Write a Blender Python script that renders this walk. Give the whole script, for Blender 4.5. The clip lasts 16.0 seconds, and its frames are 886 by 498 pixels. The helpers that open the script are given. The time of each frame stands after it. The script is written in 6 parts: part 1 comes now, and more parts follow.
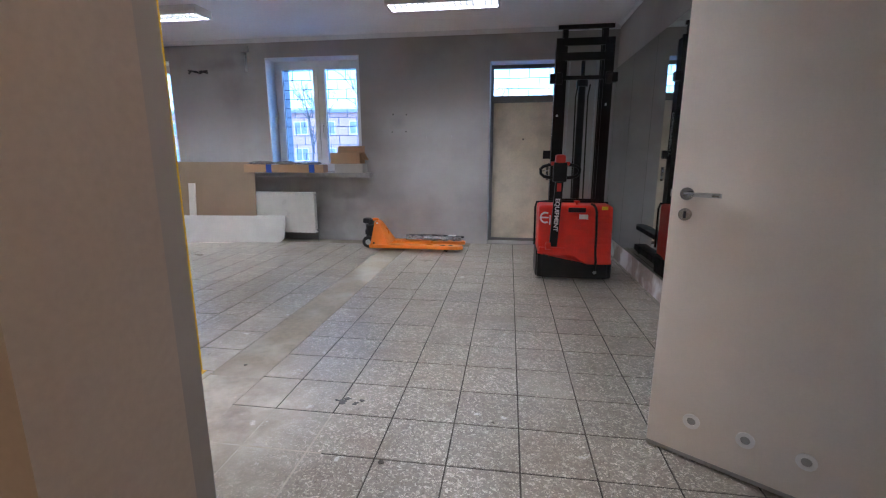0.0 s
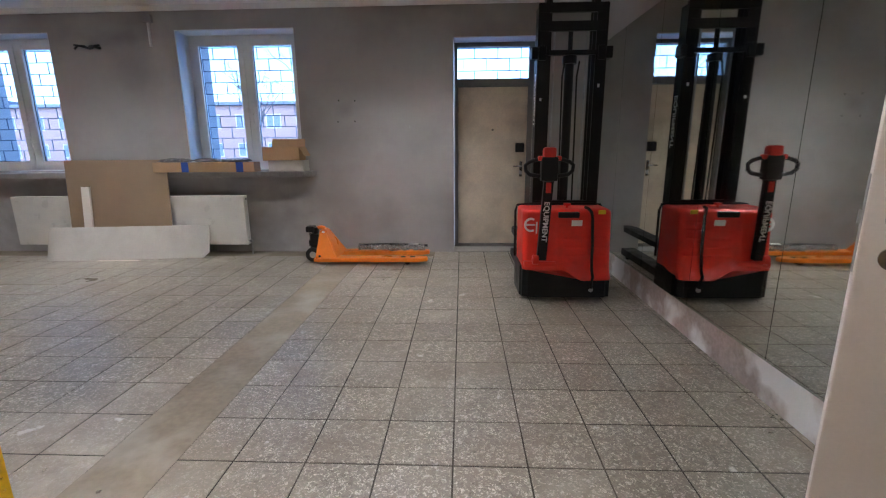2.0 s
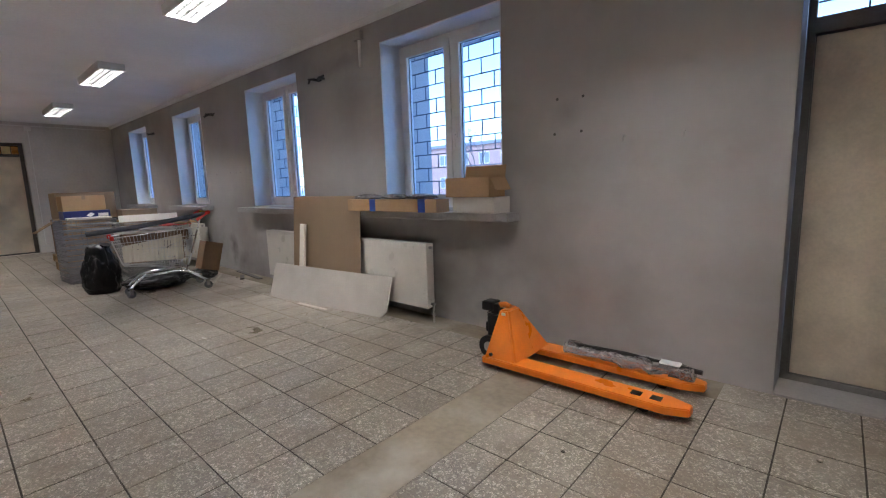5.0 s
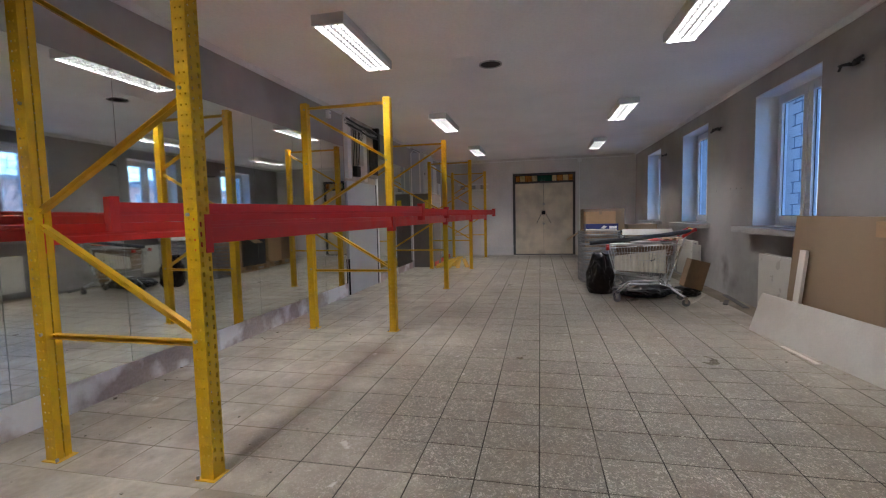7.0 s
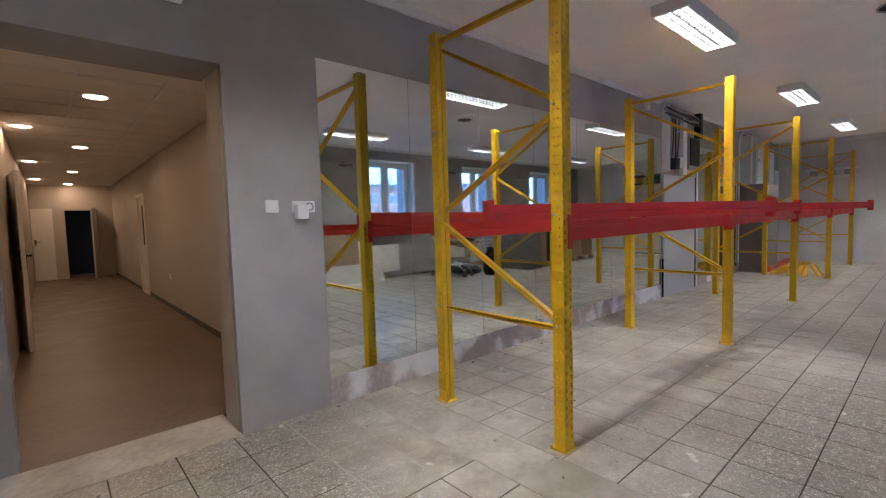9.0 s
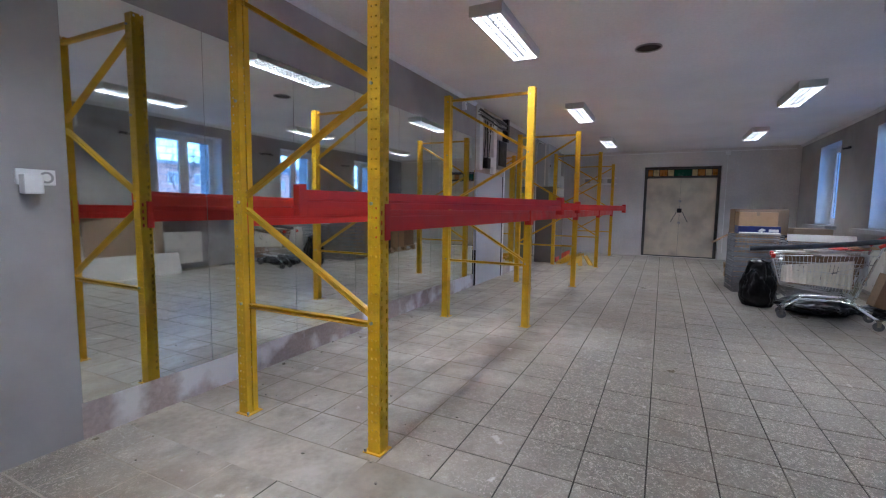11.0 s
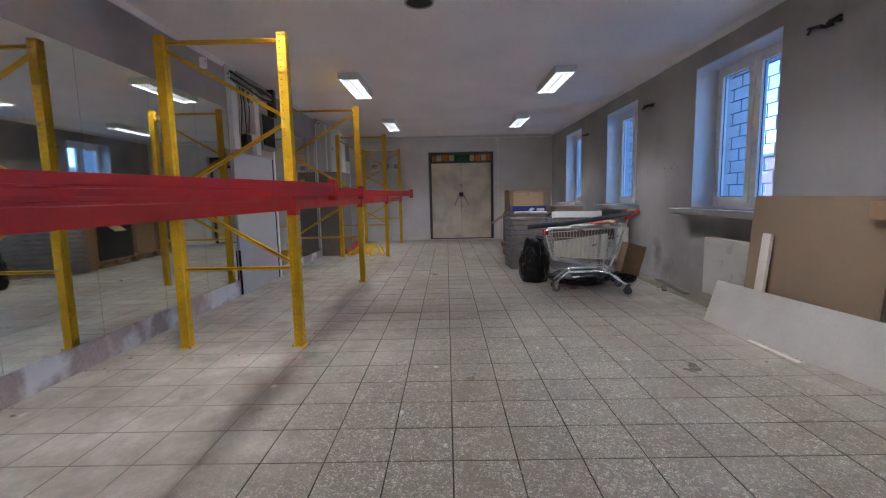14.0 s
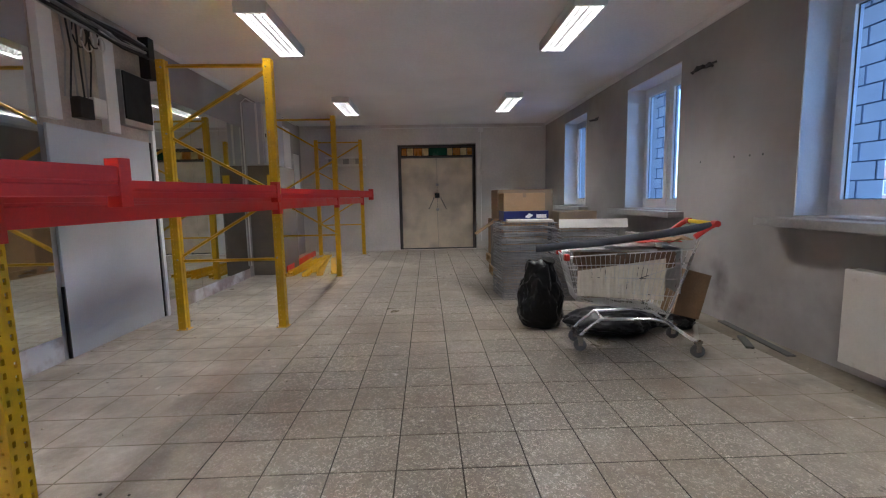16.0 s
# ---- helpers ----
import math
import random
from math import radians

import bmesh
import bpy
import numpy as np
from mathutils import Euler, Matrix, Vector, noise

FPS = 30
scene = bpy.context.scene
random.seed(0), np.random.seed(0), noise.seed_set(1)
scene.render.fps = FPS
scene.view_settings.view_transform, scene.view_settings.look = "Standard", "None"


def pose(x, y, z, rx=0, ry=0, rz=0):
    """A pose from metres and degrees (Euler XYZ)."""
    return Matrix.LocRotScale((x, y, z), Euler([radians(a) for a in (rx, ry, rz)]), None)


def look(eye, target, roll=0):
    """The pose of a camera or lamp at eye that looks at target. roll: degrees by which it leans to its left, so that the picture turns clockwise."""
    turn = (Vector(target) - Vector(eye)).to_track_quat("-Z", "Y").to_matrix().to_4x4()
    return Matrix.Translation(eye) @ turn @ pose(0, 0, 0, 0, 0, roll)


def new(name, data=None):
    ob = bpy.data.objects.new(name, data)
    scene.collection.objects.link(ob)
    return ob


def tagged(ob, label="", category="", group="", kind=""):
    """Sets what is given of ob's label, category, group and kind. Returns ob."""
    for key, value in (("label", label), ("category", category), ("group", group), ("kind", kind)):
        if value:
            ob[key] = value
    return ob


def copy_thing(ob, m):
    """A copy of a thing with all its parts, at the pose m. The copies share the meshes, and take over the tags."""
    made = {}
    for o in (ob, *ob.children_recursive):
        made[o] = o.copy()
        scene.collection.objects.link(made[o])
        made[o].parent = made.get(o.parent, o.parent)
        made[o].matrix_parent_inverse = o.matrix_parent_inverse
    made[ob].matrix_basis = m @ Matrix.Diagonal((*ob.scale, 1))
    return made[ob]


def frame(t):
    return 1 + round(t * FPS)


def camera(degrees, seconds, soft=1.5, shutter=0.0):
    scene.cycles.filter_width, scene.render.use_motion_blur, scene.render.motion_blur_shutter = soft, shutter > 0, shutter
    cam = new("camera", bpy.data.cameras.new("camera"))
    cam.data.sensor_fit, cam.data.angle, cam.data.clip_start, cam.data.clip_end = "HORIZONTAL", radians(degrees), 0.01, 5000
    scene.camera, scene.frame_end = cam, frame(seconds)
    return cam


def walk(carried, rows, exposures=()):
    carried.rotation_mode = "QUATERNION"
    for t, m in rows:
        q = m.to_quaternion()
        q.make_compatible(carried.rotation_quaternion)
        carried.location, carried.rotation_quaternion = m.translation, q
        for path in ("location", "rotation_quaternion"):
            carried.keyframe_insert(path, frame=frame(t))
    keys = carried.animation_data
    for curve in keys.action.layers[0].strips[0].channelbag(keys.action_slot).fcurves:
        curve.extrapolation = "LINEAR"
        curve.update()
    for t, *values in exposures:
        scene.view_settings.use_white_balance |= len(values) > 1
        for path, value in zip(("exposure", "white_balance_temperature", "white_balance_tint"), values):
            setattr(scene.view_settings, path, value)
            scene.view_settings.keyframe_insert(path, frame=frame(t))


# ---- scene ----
cam = camera(89.8, 16.0, soft=1.15)
PATH = [
    (0, (0.066, 0.73, 1.339), (-0.217, 2.667, 0.927), 0.0),
    (0.5, (-0.038, 0.906, 1.345), (-0.036, 2.86, 0.918), 0.6),
    (1, (-0.07, 1.11, 1.328), (-0.064, 3.064, 0.903), 0.4),
    (1.5, (-0.083, 1.37, 1.332), (-0.129, 3.323, 0.902), 0.2),
    (2, (-0.133, 1.724, 1.34), (-0.219, 3.673, 0.901), -0.5),
    (2.5, (-0.102, 2.116, 1.337), (-0.186, 4.064, 0.895), -1.2),
    (3, (-0.061, 2.561, 1.334), (-0.153, 4.512, 0.903), -1.5),
    (3.5, (-0.034, 3.007, 1.364), (-0.256, 4.949, 0.94), -2.1),
    (3.7, (-0.002, 3.195, 1.357), (-0.328, 5.125, 0.948), -2.3),
    (5.8, (-0.104, 4.667, 1.336), (-1.875, 5.573, 1.133), -1.1),
    (6, (-0.144, 4.705, 1.336), (-1.987, 5.46, 1.156), -1.0),
    (6.5, (-0.077, 4.752, 1.342), (-2.061, 4.95, 1.183), -0.9),
    (7, (0.053, 4.705, 1.321), (-1.895, 4.277, 1.172), -1.3),
    (7.5, (0.145, 4.605, 1.329), (-1.588, 3.615, 1.194), -1.7),
    (8, (0.242, 4.495, 1.336), (-1.227, 3.144, 1.206), -1.7),
    (8.2, (0.276, 4.502, 1.346), (-1.042, 3.003, 1.214), -1.8),
    (10.3, (0.316, 4.377, 1.351), (-1.138, 3.014, 1.187), -0.2),
    (10.5, (0.251, 4.386, 1.347), (-1.321, 3.161, 1.17), 0.2),
    (11, (0.099, 4.377, 1.339), (-1.689, 3.5, 1.154), 0.8),
    (11.5, (0.033, 4.331, 1.338), (-1.899, 3.854, 1.139), -1.0),
    (12, (0.028, 4.289, 1.338), (-1.95, 4.082, 1.125), -0.5),
    (12.5, (0.009, 4.256, 1.336), (-1.974, 4.11, 1.121), -0.5),
    (13, (-0.117, 4.27, 1.32), (-2.102, 4.162, 1.099), -0.9),
    (13.5, (-0.473, 4.34, 1.314), (-2.459, 4.27, 1.088), -1.3),
    (14, (-0.958, 4.367, 1.293), (-2.945, 4.346, 1.059), -1.2),
    (14.5, (-1.485, 4.424, 1.29), (-3.471, 4.453, 1.054), -1.2),
    (15, (-2.065, 4.47, 1.286), (-4.05, 4.517, 1.049), -1.3),
    (15.5, (-2.666, 4.512, 1.294), (-4.651, 4.581, 1.059), -1.1),
    (16, (-3.236, 4.55, 1.292), (-5.222, 4.617, 1.063), -1.1),
]
EXPOSURE = [(0.0, 2.9, 5500, 10), (1.5, 2.7, 5850, 10), (3.5, 2.8, 6500, 10), (6.0, 2.46, 6250, 10), (7.5, 2.46, 6250, 10), (8.2, 2.74, 6250, 10), (10.5, 2.68, 5350, 10), (12.5, 2.5, 5850, 10), (14.0, 2.52, 5800, 10), (16.0, 2.54, 6250, 10)]
walk(cam, [(t, look(eye, target, roll)) for t, eye, target, roll in PATH], EXPOSURE)

# ---- light ----
world = bpy.data.worlds.new("world")
scene.world = world
world.use_nodes = True
_wn = world.node_tree.nodes
sky = _wn.new("ShaderNodeTexSky")
sky.sky_type = "NISHITA"
sky.sun_disc = False
sky.sun_elevation = radians(38)
sky.sun_rotation = radians(200)
sky.air_density, sky.dust_density, sky.ozone_density = 1.0, 0.3, 5.0
_wn["Background"].inputs["Strength"].default_value = 0.15
world.node_tree.links.new(sky.outputs[0], _wn["Background"].inputs["Color"])
sun_data = bpy.data.lights.new("sun", "SUN")
sun_data.energy, sun_data.angle, sun_data.color = 0.5, radians(25), (1.0, 0.95, 0.88)
new("sun", sun_data).matrix_world = look((0, 0, 30), (6, 20, 12))
LAMP = 15.0

# room numbers
XE, XW, YS, YN, ZC = 1.505, -14.37, 1.497, 7.517, 3.07
WINDOWS = [(-3.69, -2.19), (-6.75, -5.31), (-9.85, -8.455), (-12.83, -11.51)]
WZ0, WZ1 = 1.075, 2.80
FRAMES_X = [-1.853, -4.79, -7.785, -10.77, -13.76]
RF, RB = 3.075, 1.99


# ---- materials ----
def mat(name, color, rough=0.6, metal=0.0, var=0.12, scale=6.0, fine=60.0, bump=0.15, dirt=None, dirt_amount=0.3, dirt_scale=1.3, spec=0.5, rvar=0.1, fvar=None):
    m = bpy.data.materials.new(name)
    m.use_nodes = True
    nt = m.node_tree
    n, l = nt.nodes, nt.links
    b = n["Principled BSDF"]
    b.inputs["Metallic"].default_value = metal
    b.inputs["Specular IOR Level"].default_value = spec
    pos = n.new("ShaderNodeNewGeometry").outputs["Position"]

    def nz(sc, det=4.0):
        t = n.new("ShaderNodeTexNoise")
        t.inputs["Scale"].default_value, t.inputs["Detail"].default_value = sc, det
        l.new(pos, t.inputs["Vector"])
        return t.outputs["Fac"]

    def ramp(f, a, c, v0, v1):
        r = n.new("ShaderNodeMapRange")
        r.inputs[1].default_value, r.inputs[2].default_value, r.inputs[3].default_value, r.inputs[4].default_value = a, c, v0, v1
        l.new(f, r.inputs[0])
        return r.outputs[0]

    def mult(col, f):
        x = n.new("ShaderNodeMix")
        x.data_type, x.blend_type = "RGBA", "MULTIPLY"
        x.inputs[0].default_value = 1.0
        if isinstance(col, tuple):
            x.inputs[6].default_value = (*col, 1)
        else:
            l.new(col, x.inputs[6])
        l.new(f, x.inputs[7])
        return x.outputs[2]
    big, small = nz(scale), nz(fine, 6.0)
    c = mult(tuple(color), ramp(big, 0.3, 0.7, 1 - var, 1 + var))
    c = mult(c, ramp(small, 0.3, 0.7, 1 - (var * 0.6 if fvar is None else fvar), 1 + (var * 0.6 if fvar is None else fvar)))
    if dirt is not None:
        x = n.new("ShaderNodeMix")
        x.data_type = "RGBA"
        l.new(ramp(nz(dirt_scale, 8.0), 0.48, 0.72, 0.0, dirt_amount), x.inputs[0])
        l.new(c, x.inputs[6])
        x.inputs[7].default_value = (*dirt, 1)
        c = x.outputs[2]
    l.new(c, b.inputs["Base Color"])
    l.new(ramp(big, 0.3, 0.7, max(0.02, rough - rvar), min(1, rough + rvar)), b.inputs["Roughness"])
    if bump:
        bp = n.new("ShaderNodeBump")
        bp.inputs["Strength"].default_value, bp.inputs["Distance"].default_value = bump, 0.004
        l.new(small, bp.inputs["Height"])
        l.new(bp.outputs[0], b.inputs["Normal"])
    return m


def terrazzo(name, island):
    m = bpy.data.materials.new(name)
    m.use_nodes = True
    nt = m.node_tree
    n, l = nt.nodes, nt.links
    b = n["Principled BSDF"]
    geo = n.new("ShaderNodeNewGeometry")
    rnd = geo.outputs["Random Per Island"] if island else n.new("ShaderNodeObjectInfo").outputs["Random"]
    off = n.new("ShaderNodeCombineXYZ")
    l.new(rnd, off.inputs[2])
    add = n.new("ShaderNodeVectorMath")
    l.new(geo.outputs["Position"], add.inputs[0])
    l.new(off.outputs[0], add.inputs[1])
    vor = n.new("ShaderNodeTexVoronoi")
    vor.inputs["Scale"].default_value, vor.inputs["Randomness"].default_value = 82, 1.0
    warp = n.new("ShaderNodeTexNoise")
    warp.inputs["Scale"].default_value = 40
    l.new(add.outputs[0], warp.inputs["Vector"])
    wm = n.new("ShaderNodeMix")
    wm.data_type, wm.blend_type = "RGBA", "LINEAR_LIGHT"
    wm.inputs[0].default_value = 0.035
    l.new(add.outputs[0], wm.inputs[6])
    l.new(warp.outputs["Color"], wm.inputs[7])
    l.new(wm.outputs[2], vor.inputs["Vector"])
    sep = n.new("ShaderNodeSeparateColor")
    l.new(vor.outputs["Color"], sep.inputs[0])
    chip = n.new("ShaderNodeValToRGB")
    e = chip.color_ramp.elements
    e[0].position, e[0].color = 0.0, (0.12, 0.103, 0.08, 1)
    e[1].position, e[1].color = 1.0, (0.60, 0.555, 0.47, 1)
    for p, c in ((0.40, (0.225, 0.20, 0.16, 1)), (0.62, (0.315, 0.282, 0.228, 1)), (0.78, (0.47, 0.43, 0.36, 1))):
        k = e.new(p)
        k.color = c
    l.new(sep.outputs[0], chip.inputs[0])
    # fine matrix between the chips
    edge = n.new("ShaderNodeMapRange")
    edge.inputs[1].default_value, edge.inputs[2].default_value, edge.inputs[3].default_value, edge.inputs[4].default_value = 0.36, 0.68, 0, 1
    l.new(vor.outputs["Distance"], edge.inputs[0])
    mx = n.new("ShaderNodeMix")
    mx.data_type = "RGBA"
    l.new(edge.outputs[0], mx.inputs[0])
    l.new(chip.outputs[0], mx.inputs[6])
    mx.inputs[7].default_value = (0.20, 0.176, 0.138, 1)
    # each tile a little lighter or darker
    br = n.new("ShaderNodeMapRange")
    br.inputs[3].default_value, br.inputs[4].default_value = 0.89, 1.09
    l.new(rnd, br.inputs[0])
    mo = n.new("ShaderNodeTexNoise")
    mo.inputs["Scale"].default_value, mo.inputs["Detail"].default_value, mo.inputs["Roughness"].default_value = 28, 8, 0.75
    l.new(add.outputs[0], mo.inputs["Vector"])
    mo2 = n.new("ShaderNodeMapRange")
    mo2.inputs[1].default_value, mo2.inputs[2].default_value, mo2.inputs[3].default_value, mo2.inputs[4].default_value = 0.3, 0.7, 0.80, 1.18
    l.new(mo.outputs["Fac"], mo2.inputs[0])
    mm = n.new("ShaderNodeMath")
    mm.operation = "MULTIPLY"
    l.new(mo2.outputs[0], mm.inputs[0])
    l.new(br.outputs[0], mm.inputs[1])
    ml = n.new("ShaderNodeMix")
    ml.data_type, ml.blend_type = "RGBA", "MULTIPLY"
    ml.inputs[0].default_value = 1
    l.new(mx.outputs[2], ml.inputs[6])
    l.new(mm.outputs[0], ml.inputs[7])
    # worn dusty film in large patches, denser towards the wall with the rack
    dust = n.new("ShaderNodeTexNoise")
    dust.inputs["Scale"].default_value, dust.inputs["Detail"].default_value = 0.9, 8
    l.new(geo.outputs["Position"], dust.inputs["Vector"])
    xyz = n.new("ShaderNodeSeparateXYZ")
    l.new(geo.outputs["Position"], xyz.inputs[0])
    grad = n.new("ShaderNodeMapRange")
    grad.inputs[1].default_value, grad.inputs[2].default_value, grad.inputs[3].default_value, grad.inputs[4].default_value = 2.6, 3.9, 0.46, 0.0
    l.new(xyz.outputs[1], grad.inputs[0])
    gx = n.new("ShaderNodeMapRange")
    gx.inputs[1].default_value, gx.inputs[2].default_value, gx.inputs[3].default_value, gx.inputs[4].default_value = -1.6, -0.55, 1.0, 0.0
    l.new(xyz.outputs[0], gx.inputs[0])
    gn = n.new("ShaderNodeMapRange")
    gn.inputs[1].default_value, gn.inputs[2].default_value, gn.inputs[3].default_value, gn.inputs[4].default_value = 5.9, 6.9, 0.0, 0.26
    l.new(xyz.outputs[1], gn.inputs[0])
    gnx = n.new("ShaderNodeMapRange")
    gnx.inputs[1].default_value, gnx.inputs[2].default_value, gnx.inputs[3].default_value, gnx.inputs[4].default_value = -4.6, -2.8, 1.0, 0.0
    l.new(xyz.outputs[0], gnx.inputs[0])
    gnm = n.new("ShaderNodeMath")
    gnm.operation = "MULTIPLY"
    l.new(gn.outputs[0], gnm.inputs[0])
    l.new(gnx.outputs[0], gnm.inputs[1])
    gm = n.new("ShaderNodeMath")
    gm.operation = "MULTIPLY_ADD"
    l.new(grad.outputs[0], gm.inputs[0])
    l.new(gx.outputs[0], gm.inputs[1])
    l.new(gnm.outputs[0], gm.inputs[2])
    sm = n.new("ShaderNodeMath")
    l.new(dust.outputs["Fac"], sm.inputs[0])
    l.new(gm.outputs[0], sm.inputs[1])
    dr = n.new("ShaderNodeMapRange")
    dr.inputs[1].default_value, dr.inputs[2].default_value, dr.inputs[3].default_value, dr.inputs[4].default_value = 0.50, 0.84, 0.06, 0.96
    l.new(sm.outputs[0], dr.inputs[0])
    d2 = n.new("ShaderNodeMix")
    d2.data_type = "RGBA"
    l.new(dr.outputs[0], d2.inputs[0])
    l.new(ml.outputs[2], d2.inputs[6])
    mot = n.new("ShaderNodeTexNoise")
    mot.inputs["Scale"].default_value, mot.inputs["Detail"].default_value, mot.inputs["Roughness"].default_value = 2.6, 10, 0.72
    l.new(geo.outputs["Position"], mot.inputs["Vector"])
    mr = n.new("ShaderNodeValToRGB")
    me_ = mr.color_ramp.elements
    me_[0].position, me_[0].color = 0.32, (0.30, 0.26, 0.205, 1)
    me_[1].position, me_[1].color = 0.70, (0.62, 0.58, 0.51, 1)
    k = me_.new(0.52)
    k.color = (0.44, 0.395, 0.32, 1)
    l.new(mot.outputs["Fac"], mr.inputs[0])
    l.new(mr.outputs[0], d2.inputs[7])
    # brown dirt and pale plaster splashes
    src = d2.outputs[2]
    for sc, a, c_, amt, col in ((1.1, 0.50, 0.70, 0.7, (0.20, 0.155, 0.105, 1)), (3.2, 0.54, 0.72, 0.6, (0.15, 0.125, 0.09, 1)), (5.5, 0.655, 0.70, 0.75, (0.66, 0.64, 0.60, 1)), (9.0, 0.69, 0.73, 0.8, (0.10, 0.085, 0.065, 1))):
        sn = n.new("ShaderNodeTexNoise")
        sn.inputs["Scale"].default_value, sn.inputs["Detail"].default_value, sn.inputs["Roughness"].default_value = sc, 7, 0.62
        l.new(geo.outputs["Position"], sn.inputs["Vector"])
        sr = n.new("ShaderNodeMapRange")
        sr.inputs[1].default_value, sr.inputs[2].default_value, sr.inputs[3].default_value, sr.inputs[4].default_value = a, c_, 0, amt
        l.new(sn.outputs["Fac"], sr.inputs[0])
        sx_ = n.new("ShaderNodeMix")
        sx_.data_type = "RGBA"
        l.new(sr.outputs[0], sx_.inputs[0])
        l.new(src, sx_.inputs[6])
        sx_.inputs[7].default_value = col
        src = sx_.outputs[2]
    l.new(src, b.inputs["Base Color"])
    ro = n.new("ShaderNodeMapRange")
    ro.inputs[1].default_value, ro.inputs[2].default_value, ro.inputs[3].default_value, ro.inputs[4].default_value = 0.3, 0.7, 0.26, 0.46
    l.new(dust.outputs["Fac"], ro.inputs[0])
    l.new(ro.outputs[0], b.inputs["Roughness"])
    bp = n.new("ShaderNodeBump")
    bp.inputs["Strength"].default_value, bp.inputs["Distance"].default_value = 0.25, 0.002
    l.new(sep.outputs[0], bp.inputs["Height"])
    l.new(bp.outputs[0], b.inputs["Normal"])
    return m


def glow(name, color, strength):
    m = bpy.data.materials.new(name)
    m.use_nodes = True
    b = m.node_tree.nodes["Principled BSDF"]
    b.inputs["Base Color"].default_value = (0.8, 0.8, 0.8, 1)
    b.inputs["Emission Color"].default_value, b.inputs["Emission Strength"].default_value = (*color, 1), strength
    return m


def clear(name, color=(1, 1, 1), rough=0.0):
    m = bpy.data.materials.new(name)
    m.use_nodes = True
    b = m.node_tree.nodes["Principled BSDF"]
    b.inputs["Base Color"].default_value = (*color, 1)
    b.inputs["Roughness"].default_value, b.inputs["Transmission Weight"].default_value, b.inputs["IOR"].default_value = rough, 1, 1.01
    return m


M_WALL = mat("grey_plaster", (0.40, 0.383, 0.368), 0.8, var=0.10, scale=0.9, fine=14, fvar=0.015, bump=0.12, dirt=(0.25, 0.23, 0.205), dirt_amount=0.8, dirt_scale=0.8)
def blotched(base, spots, color):
    """The same material blended towards another colour in ragged blotches at given places."""
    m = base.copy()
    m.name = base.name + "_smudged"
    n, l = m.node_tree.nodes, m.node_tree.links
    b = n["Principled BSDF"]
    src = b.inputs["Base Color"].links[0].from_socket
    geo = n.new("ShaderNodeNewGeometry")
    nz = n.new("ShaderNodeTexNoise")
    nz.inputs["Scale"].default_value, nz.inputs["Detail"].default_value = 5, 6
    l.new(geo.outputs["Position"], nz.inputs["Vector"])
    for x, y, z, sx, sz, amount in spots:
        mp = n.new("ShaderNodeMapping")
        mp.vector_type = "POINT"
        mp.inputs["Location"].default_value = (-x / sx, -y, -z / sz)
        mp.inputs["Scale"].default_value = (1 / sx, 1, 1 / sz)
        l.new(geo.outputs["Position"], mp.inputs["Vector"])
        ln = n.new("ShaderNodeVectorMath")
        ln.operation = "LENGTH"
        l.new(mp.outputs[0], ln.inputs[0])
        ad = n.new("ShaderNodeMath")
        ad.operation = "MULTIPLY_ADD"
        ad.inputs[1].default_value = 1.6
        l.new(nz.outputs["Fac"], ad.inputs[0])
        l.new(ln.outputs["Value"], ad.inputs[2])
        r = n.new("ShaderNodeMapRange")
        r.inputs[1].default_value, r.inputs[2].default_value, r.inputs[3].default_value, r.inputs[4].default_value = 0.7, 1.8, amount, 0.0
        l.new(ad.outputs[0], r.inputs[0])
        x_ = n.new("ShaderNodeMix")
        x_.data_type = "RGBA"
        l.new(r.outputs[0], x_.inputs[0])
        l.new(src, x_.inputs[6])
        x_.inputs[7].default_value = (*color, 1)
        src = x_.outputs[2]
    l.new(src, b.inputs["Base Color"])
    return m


M_WALLW = mat("pale_plaster", (0.74, 0.71, 0.68), 0.85, var=0.08, scale=1.0, fine=22, bump=0.2, dirt=(0.48, 0.45, 0.42), dirt_amount=0.4, dirt_scale=0.9)
# smudges by the trolley, then darker blotches, three wide and low under the windows
M_WALLN = blotched(M_WALL, [(-7.62, 7.517, 0.42, 0.16, 0.35, 0.8), (-7.3, 7.517, 0.2, 0.4, 0.2, 0.6), (-4.45, 7.517, 2.72, 0.5, 0.12, 0.4), (-1.6, 7.517, 1.82, 0.14, 0.14, 0.25), (-5.4, 7.517, 0.40, 1.5, 0.55, 0.42), (-3.0, 7.517, 0.45, 1.1, 0.5, 0.40), (-8.6, 7.517, 0.45, 1.0, 0.5, 0.4)], (0.13, 0.12, 0.11))
M_LOW = mat("bare_plaster", (0.46, 0.385, 0.35), 0.9, var=0.2, scale=2.2, fine=40, bump=0.4, dirt=(0.82, 0.81, 0.80), dirt_amount=2.6, dirt_scale=2.0)
M_WARM = mat("cream_wall", (0.48, 0.42, 0.365), 0.85, var=0.07, scale=1.2)
M_CEIL = mat("ceiling_paint", (0.89, 0.88, 0.89), 0.9, var=0.05, scale=0.8, fine=30, bump=0.15, dirt=(0.68, 0.66, 0.64), dirt_amount=0.3, dirt_scale=0.6)
M_REV = mat("white_plaster", (0.78, 0.79, 0.80), 0.8, var=0.05, scale=3)
M_OUTREV = mat("grey_outer_render", (0.47, 0.46, 0.45), 0.9, var=0.08, scale=4, fine=60, bump=0.3)
M_SLAB = mat("dusty_screed", (0.40, 0.355, 0.285), 0.85, var=0.2, scale=2.5, fine=24, bump=0.4, dirt=(0.58, 0.545, 0.48), dirt_amount=0.8, dirt_scale=2.2)
